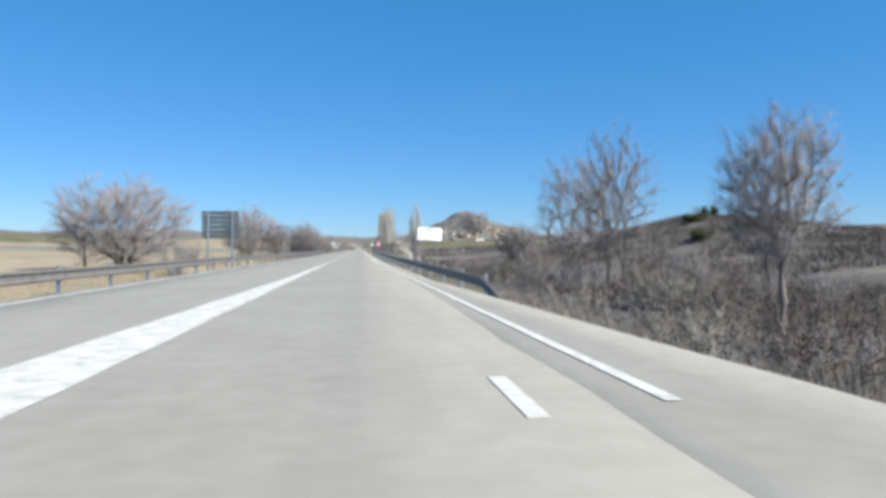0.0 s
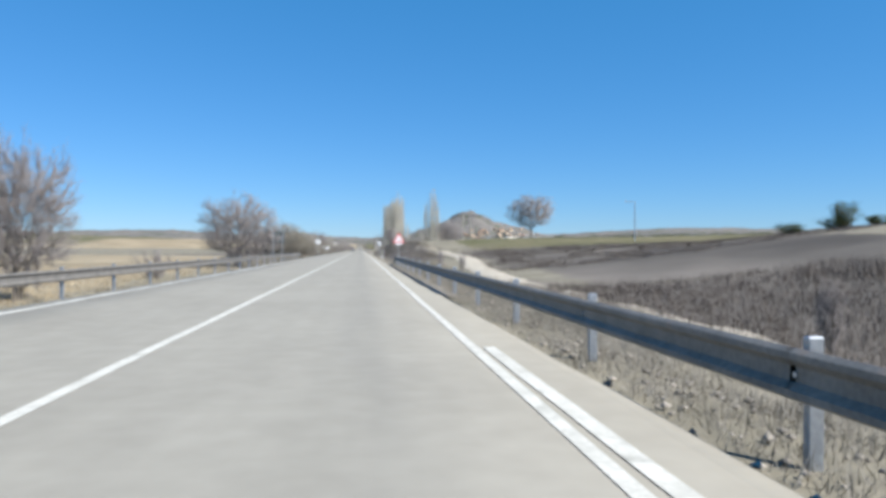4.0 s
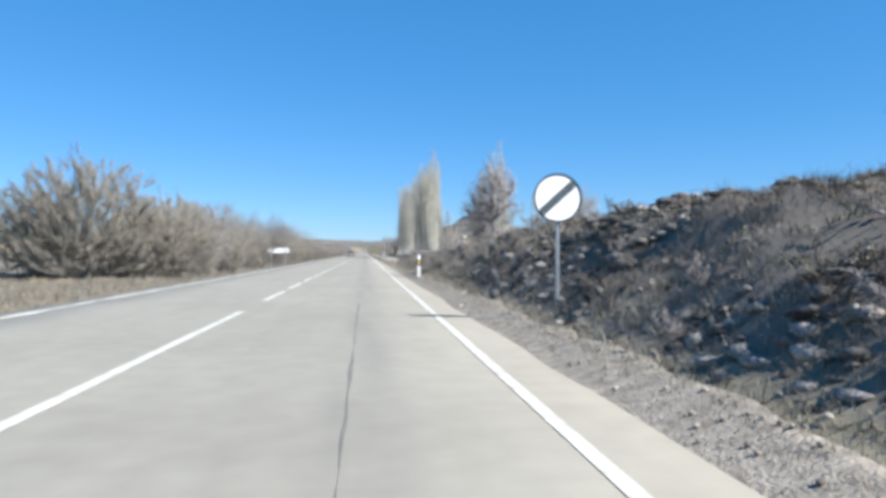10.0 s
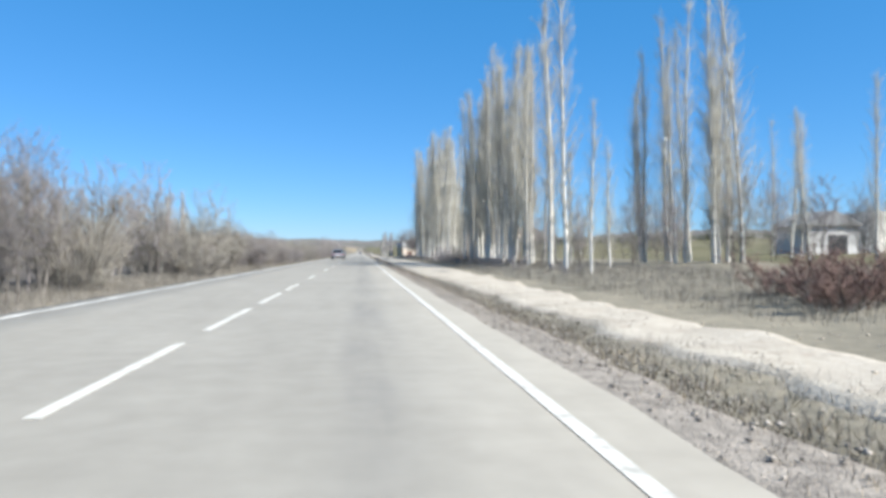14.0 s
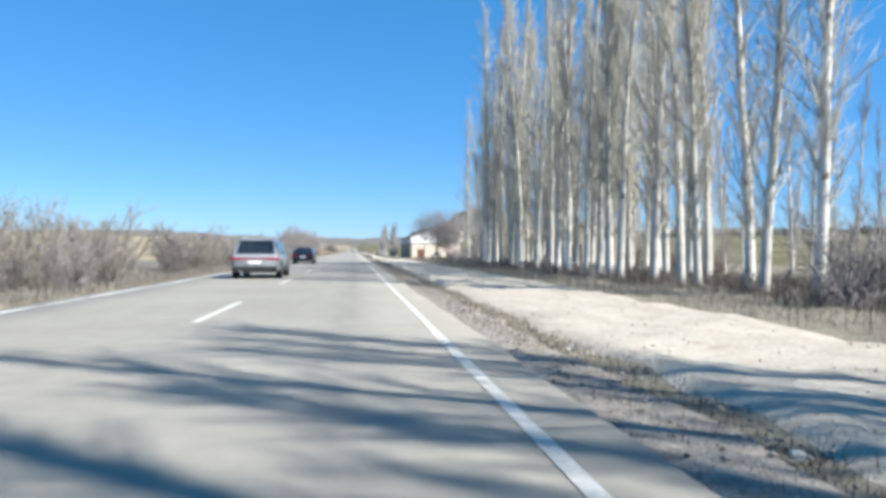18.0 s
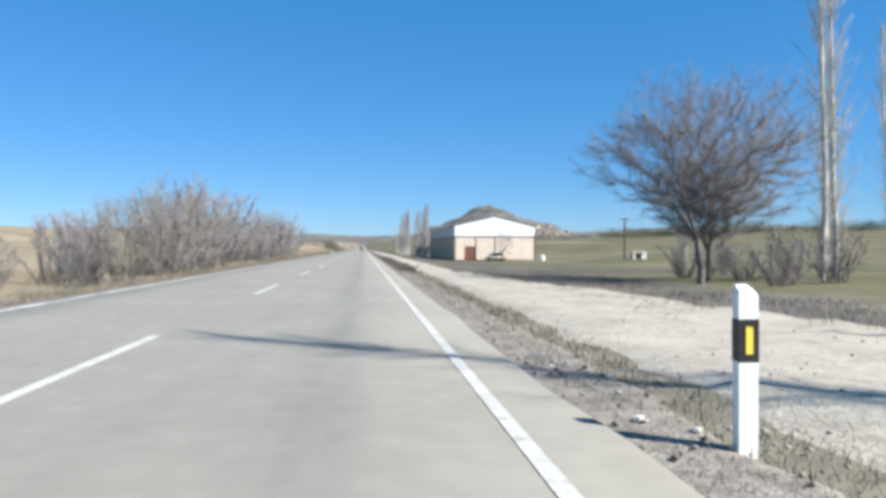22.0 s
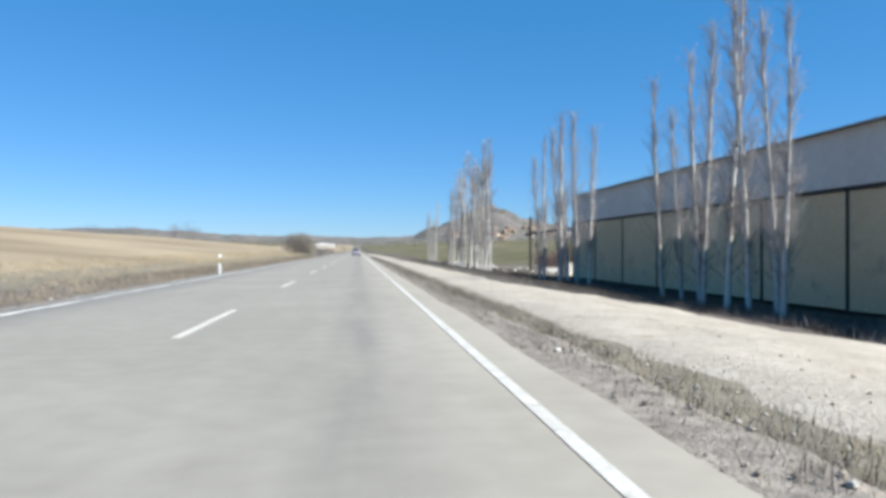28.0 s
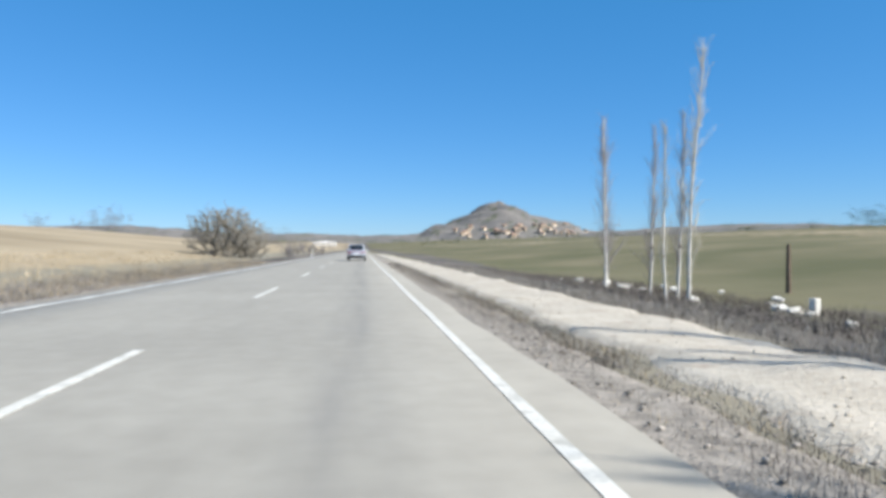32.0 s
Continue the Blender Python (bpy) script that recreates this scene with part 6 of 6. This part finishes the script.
for k in range(7):
    bm = bmesh.new()
    bmesh.ops.create_icosphere(bm, subdivisions=2, radius=.5)
    for v in bm.verts:
        v.co = Vector((round(v.co.x * 2.2) / 2.2, round(v.co.y * 2.2) / 2.2, round(v.co.z * 2.2) / 2.2)).lerp(v.co, .45) * rng.uniform(.85, 1.1)
        v.co.z *= .62
    me = bpy.data.meshes.new("rubble_block")
    bm.to_mesh(me)
    bm.free()
    me.materials.append(RUBBLE)
    rocks.append(me)
for k in range(85):
    y = rng.uniform(618, 686)
    x = rng.uniform(12, 18) if y > 645 else rng.uniform(14.5, 26)
    sc = rng.uniform(.15, .55)
    ob = new("rubble_block", rng.choice(rocks))
    ob.matrix_basis = Matrix.LocRotScale((x, y, float(land(x, y)) + sc * .16), Euler((rng.uniform(-.2, .2), rng.uniform(-.2, .2), rng.uniform(0, 6))), (sc * rng.uniform(.7, 1.3), sc, sc))
    tagged(ob, "pale broken block of builders' rubble in the weeds", "rubble", "rubble heap")
for x, y, w, h in ((19.3, 621.5, .9, 1.2), (16.5, 658, .35, .6), (14.5, 662.5, .3, .6)):
    ob = part("concrete_block", Geo().box((0, 0, h / 2 - .05), (w, w * .8, h), .03), RUBBLE, None, at=pose(x, y, float(land(x, y)), 0, 3, 25))
    tagged(ob, "upright pale concrete block among the rubble", "rubble")
slab_mesh = Geo().box((0, 0, .08), (2.0, .34, .2), .02).mesh("concrete_slab", RUBBLE)
for x, y, turn, long in ((21.2, 634, 8, 1.0), (22.4, 635.5, -14, 1.2), (21.6, 637.4, 25, .8), (23.4, 637, -4, 1.1), (22.8, 639, 40, .7), (20.6, 631, -20, .8)):
    ob = new("concrete_slab", slab_mesh)
    ob.matrix_basis = Matrix.LocRotScale((x, y, float(land(x, y)) + .02), Euler((.05, .06, radians(turn))), (long, 1, 1))
    tagged(ob, "long pale concrete slab lying in the rubble", "rubble", "rubble slabs")
for x, y in ((23.5, 645), (25.2, 646.5), (26.8, 645.4), (28.3, 647), (24.4, 648), (27.4, 649), (30, 646)):
    plant(red_bush[0], "bush", "tall brown leafless bush behind the rubble", "bush", x, y, rng.uniform(.85, 1.15), "bushes behind the rubble", rng.uniform(.9, 1.1))
s = thing("water_tank", "small white tank beside the warehouse corner", "tank", pose(33.6, 563.5, float(land(33.6, 563.5))))
part("body", Geo().tube([(0, 0, -.1), (0, 0, .1), (0, 0, .9), (0, 0, 1.05)], [.42, .5, .5, .35], 14), POST_WHITE, s)
part("lid", Geo().tube([(0, 0, 1.04), (0, 0, 1.12)], [.2, .18], 12), TRIM, s)
# loose stones on the road's edges
for k in range(170):
    right = rng.random() < .75
    y = rng.uniform(130, 640)
    x = rng.uniform(2.05, 2.9) if right else rng.uniform(-7.4, -6.75)
    sc = rng.uniform(.04, .10)
    ob = new("stone", rng.choice(rocks))
    ob.matrix_basis = Matrix.LocRotScale((x, y, float(land(x, y)) + .05 + sc * .1), Euler((0, 0, rng.uniform(0, 6))), (sc, sc, sc))
    tagged(ob, "small pale stone lying on the gravel verge", "stone", "verge stones")
ob = part("litter", Geo().box((0, 0, .06), (.2, .15, .09), .03), SIGN_WHITE, None, at=pose(2.9, 252, float(land(2.9, 252)) + .05, 12, 8, 30))
tagged(ob, "crumpled white litter on the bank", "litter")


# ---- vehicles ----
def car(name, label, m, L, W, hb, hr, cab, paint, suv=True, group=""):
    """A car with its rear at y = 0, its nose at y = L. hb: waist, hr: roof; cab: y of the rear glass's foot and head, the windscreen's head and foot."""
    root = thing(name, label, "car", m, group)
    zb, w = .24 if suv else .18, W / 2

    def section(y, ww, zw, lo=0.0):
        half_ring = [(ww * .70, zb + lo), (ww * .90, zb + lo + .02), (ww * .98, zb + lo + .10), (ww, zb + .26), (ww * .99, zb + .40), (ww, zw - .30), (ww * .985, zw - .17), (ww * .955, zw - .08), (ww * .905, zw - .02), (ww * .80, zw)]
        return [(x, y, z) for x, z in half_ring] + [(-x, y, z) for x, z in half_ring[::-1]]

    def rounded_off(geo, material, name, angle=38):
        me = geo.mesh(name, material, True)
        me.set_sharp_from_angle(angle=radians(angle))
        return me

    nose = hb - (.10 if suv else .16)
    body = Geo().loft([section(0.0, w * .80, hb - .13, .20), section(.03, w * .88, hb - .07, .10), section(.10, w * .94, hb - .025, .05), section(.25, w * .985, hb), section(L * .3, w, hb + .01), section(L * .62, w, hb), section(cab[3] + .1, w * .99, hb - .02), section(L - .75, w * .965, nose + .03), section(L - .45, w * .94, nose), section(L - .2, w * .88, nose - .06, .02), section(L - .06, w * .80, nose - .13, .06), section(L, w * .68, nose - .22, .1)])
    part("body", rounded_off(body, paint, "body"), paint, root)
    a0, a1, a2, a3 = cab
    wl, wt = w * .90, w * (.74 if suv else .68)

    low = [(wl, a0, hb - .03), (wl, a3, hb - .05), (-wl, a3, hb - .05), (-wl, a0, hb - .03)]
    mid = [(wt * 1.04, a1 - .03, hr - .09), (wt * 1.04, a2 + .06, hr - .09), (-wt * 1.04, a2 + .06, hr - .09), (-wt * 1.04, a1 - .03, hr - .09)]

    def hoop(y0, y1, ww, z, r, crown=0.0):
        """A level ring of the cabin with rounded corners, its middle raised by crown."""
        out = []
        for sx, y, a in ((1, y0, -90), (1, y1, 0), (-1, y1, 90), (-1, y0, 180)):
            cx, cy = sx * (ww - r), y + (r if y == y0 else -r)
            for k in range(5):
                t = radians(a + 22.5 * k)
                out.append((cx + r * math.cos(t), cy + r * math.sin(t), z + crown * (1 - abs(cx) / ww)))
        return out

    shell = [hoop(a0, a3, wl, hb - .04, .07), hoop(a0 + (a1 - .03 - a0) * .5, a3 + (a2 + .06 - a3) * .5, (wl + wt * 1.04) / 2 + .012, (hb + hr) / 2 - .065, .08), hoop(a1 - .03, a2 + .06, wt * 1.04, hr - .09, .10), hoop(a1 + .0, a2 - .0, wt * .98, hr - .045, .12), hoop(a1 + .08, a2 - .1, wt * .88, hr - .015, .14), hoop(a1 + .3, a2 - .35, wt * .6, hr, .18)]
    part("cabin", rounded_off(Geo().loft(shell), paint, "cabin", 50), paint, root)

    def pane(name, p, q, r, t, inset=.08, lift=.016):
        """A window within the quad p q r t of the cabin."""
        p, q, r, t = (Vector(v) for v in (p, q, r, t))
        c = (p + q + r + t) / 4
        nrm = (q - p).cross(t - p).normalized()
        if nrm.dot(c - Vector((0, (a0 + a3) / 2, (hb + hr) / 2))) < 0:
            nrm = -nrm
        corners = [v + (c - v).normalized() * inset + nrm * lift for v in (p, q, r, t)]
        g = Geo().add(corners + [v - nrm * .02 for v in corners], [(0, 1, 2, 3), (7, 6, 5, 4), (0, 4, 5, 1), (1, 5, 6, 2), (2, 6, 7, 3), (3, 7, 4, 0)])
        part(name, g, GLASS, root)

    pane("rear_window", low[0], low[3], mid[3], mid[0], .13)
    pane("windscreen", low[1], low[2], mid[2], mid[1], .1)
    for sx in (0, 3):
        e0, e1 = (low[0], low[1]) if sx == 0 else (low[3], low[2])
        u0, u1 = (mid[0], mid[1]) if sx == 0 else (mid[3], mid[2])
        cuts = (.13, .55, .98) if suv else (.0, .12, .55, 1.0)
        for k in range(len(cuts) - 1):
            f = lambda a, b, t: Vector(a).lerp(Vector(b), t)
            pane("side_window", f(e0, e1, cuts[k] + .01), f(e0, e1, cuts[k + 1] - .01), f(u0, u1, cuts[k + 1] - .01), f(u0, u1, cuts[k] + .01), .035)
    tyre_mesh, rim_mesh = Geo(), Geo()
    R = .36 if suv else .32
    rad = [(R * .62, -.105), (R * .93, -.115), (R, -.08), (R, .08), (R * .93, .115), (R * .62, .105)]
    n = 20
    tyre_mesh.loft([[(x, r * math.cos(2 * math.pi * k / n), r * math.sin(2 * math.pi * k / n)) for k in range(n)] for r, x in rad])
    rim_mesh.tube([(-.10, 0, 0), (.10, 0, 0)], [R * .60, R * .60], 16)
    for k in range(5):
        a = 2 * math.pi * k / 5
        for sx in (-1, 1):
            rim_mesh.box((sx * .107, math.cos(a) * R * .33, math.sin(a) * R * .33), (.02, .07, .07))
    tm, rm = tyre_mesh.mesh("tyre", TYRE, True), rim_mesh.mesh("rim", RIM)
    for sx in (-1, 1):
        for y in (L * .20, L * .80):
            arch = part("wheel_arch", Geo().tube([(sx * (w - .16), y, R), (sx * (w + .006), y, R)], [R * 1.14, R * 1.12], 18), TRIM, root)
            wheel = part("wheel", tm, TYRE, root, at=(sx * (w - .10), y, R))
            part("rim", rm, RIM, wheel)
        part("tail_lamp", Geo().box((sx * w * .72, .035, hb - .20), (w * .48, .10, .10 if suv else .13), .02), LAMP_RED, root)
        part("mirror", Geo().box((sx * (w + .09), a3 - .35, hb + .06), (.2, .12, .15), .03), paint, root)
        part("headlamp", Geo().box((sx * w * .70, L - .22, nose - .16), (w * .4, .16, .14), .03), GLASS, root)
        part("sill", Geo().box((sx * (w - .005), L * .5, zb + .13), (.06, L * .42, .2), .02), TRIM, root, "black lower cladding")
        if suv:
            part("roof_rail", Geo().tube([(sx * wt * .84, a1 + .2, hr), (sx * wt * .86, a1 + .4, hr + .05), (sx * wt * .86, a2 - .4, hr + .05), (sx * wt * .84, a2 - .2, hr - .01)], [.02] * 4, 6), STEEL, root)
    if suv:
        part("spoiler", Geo().loft([[(x, y, z) for x, y, z in ((-wt * .92, a1 + .1, hr - .03), (wt * .92, a1 + .1, hr - .03), (wt * .92, a1 + .1, hr - .075), (-wt * .92, a1 + .1, hr - .075))], [(x, y, z) for x, y, z in ((-wt * .9, a1 - .14, hr - .06), (wt * .9, a1 - .14, hr - .06), (wt * .9, a1 - .14, hr - .085), (-wt * .9, a1 - .14, hr - .085))]]), paint, root)
        part("lamp_bar", Geo().box((0, .012, hb - .19), (w * 1.05, .06, .05), .012), LAMP_RED, root, "thin red strip between the tail lamps")
        part("tailgate_trim", Geo().box((0, .03, zb + .40), (W * .62, .05, .035), .01), RIM, root, "bright strip above the bumper")
        part("rear_wiper", Geo().box((.12, a0 + .02, hb + .05), (.42, .03, .025), .008), TRIM, root)
    for sx in (-1, 1):
        part("door_handle", Geo().box((sx * (w + .004), L * .42, hb - .13), (.03, .2, .035), .01), paint, root)
        part("door_handle", Geo().box((sx * (w + .004), L * .62, hb - .13), (.03, .2, .035), .01), paint, root)
    part("bumper", Geo().box((0, .05, zb + .15), (W * .90, .16, .24), .04), TRIM if suv else paint, root, "rear bumper")
    part("number_plate", Geo().box((0, -.035 if not suv else -.005, zb + .42), (.5, .02, .11), .003), SIGN_WHITE, root, "pale plate with no writing")
    part("exhaust", Geo().tube([(-w * .6, -.05, zb + .06), (-w * .6, .2, zb + .06)], [.035, .035], 8), STEEL, root)
    return root


car("suv", "silver-white sport utility car with dark glass and roof rails", pose(-3.78, 378.7, 0), 4.9, 1.95, 1.0, 1.62, (.22, .62, 3.0, 3.75), CAR_WHITE)
car("sedan_car", "dark blue-black sedan with a low roof", pose(-4.2, 411, 0), 4.7, 1.82, .96, 1.43, (.75, 1.45, 2.75, 3.6), CAR_BLACK, False)
car("hatchback_car", "silver compact car with a dark rear window", pose(-.35, 709, 0), 4.3, 1.78, 1.02, 1.58, (.15, .5, 2.6, 3.3), CAR_SILVER)
car("parked_van", "cream-coloured van parked before the warehouse", pose(26.6, 563.2, float(land(24.5, 563.2)), 0, 0, 90), 3.9, 1.7, .95, 1.6, (.12, .35, 2.7, 3.2), CAR_CREAM)

# ---- village below the far hill ----
house = thing("village_house", "pale village house with a tiled roof on the hillside", "house", group="hill village")
part("wall", Geo().box((0, 0, 2.2), (11, 9, 9), .1), VILLAGE, house)
for sx in (-1, 1):
    part("roof", Geo().prism([(sx * 6.2, 6.3), (0, 9.4), (0, 9.9), (sx * 6.2, 6.9)], 1, -5.2, 5.2), VILLAGE_ROOF, house)
part("window", Geo().box((-2.5, -4.52, 3.5), (1.4, .1, 1.8)), TRIM, house)
part("window", Geo().box((2.5, -4.52, 3.5), (1.4, .1, 1.8)), TRIM, house)


def hill_height(x, y):
    r = min(1.0, math.hypot((x - 430) / 290, (y - 2840) / 380))
    return float(land(x, y)) + 118 * (1 - r ** .98)


spots = []
for k in range(46):
    a, r = rng.gauss(-1.45, .5), rng.uniform(.72, .97)
    spots.append((430 + 290 * r * math.cos(a), 2840 + 380 * r * math.sin(a)))
house.matrix_basis = pose(*spots[0], hill_height(*spots[0]), 0, 0, 20)
for x, y in spots[1:]:
    copy_thing(house, pose(x, y, hill_height(x, y), 0, 0, rng.uniform(-60, 60)))
s = thing("farm_building", "far white shed beside the road ahead", "building", pose(-55, 1720, float(land(-55, 1720))))
part("wall", Geo().box((0, 0, 3), (34, 14, 6), .1), PLASTER, s)
part("roof", Geo().prism([(-17.5, 5.8), (17.5, 5.8), (17.5, 6.4), (0, 8.5), (-17.5, 6.4)], 1, -7.5, 7.5), WHITE_SHEET, s)
far_tree = shrub_meshes(4, 2.8, 7, GREEN_LEAF, 1, 4)[1]


def far_stand(name, label, spots, material):
    """Trees too far off to tell apart, as one mesh."""
    n = len(far_tree.vertices)
    v, f = np.empty(n * 3), np.empty(len(far_tree.polygons) * 3, int)
    far_tree.vertices.foreach_get("co", v), far_tree.polygons.foreach_get("vertices", f)
    v, f = v.reshape(-1, 3), f.reshape(-1, 3)
    vs, fs = [], []
    for k, (x, y, w, h) in enumerate(spots):
        a = rng.uniform(0, 6.28)
        q = np.stack([(v[:, 0] * math.cos(a) - v[:, 1] * math.sin(a)) * w + x, (v[:, 0] * math.sin(a) + v[:, 1] * math.cos(a)) * w + y, v[:, 2] * h + float(land(x, y))], -1)
        vs.append(q), fs.append(f + n * k)
    tagged(new(name, mesh_np(name, np.concatenate(vs), np.concatenate(fs), material)), label, "vegetation", kind="stuff")


far_stand("far_trees", "dark tree clumps scattered over the far plain", [(rng.uniform(60, 900), rng.uniform(1500, 2600), rng.uniform(2, 4), rng.uniform(1.2, 2.2)) for k in range(70)], GREEN_LEAF)
far_stand("far_treeline", "dark treeline along the far field edge", [(130 + k * 3 + rng.uniform(-4, 4), 800 + rng.uniform(-30, 30) - k * 1.2, rng.uniform(2.6, 4.4), rng.uniform(.8, 1.4)) for k in range(130)], GREEN_LEAF)
far_stand("far_treeline", "dark scrub on the far slope", [(rng.uniform(175, 700), rng.uniform(790, 1140), rng.uniform(1.5, 3), rng.uniform(.4, .8)) for k in range(110)], GREEN_LEAF)
far_stand("far_scrub", "grey scrub beside the road far ahead", [(-rng.uniform(14, 160), rng.uniform(820, 1500), rng.uniform(1, 2), rng.uniform(.8, 1.6)) for k in range(40)], TWIG)
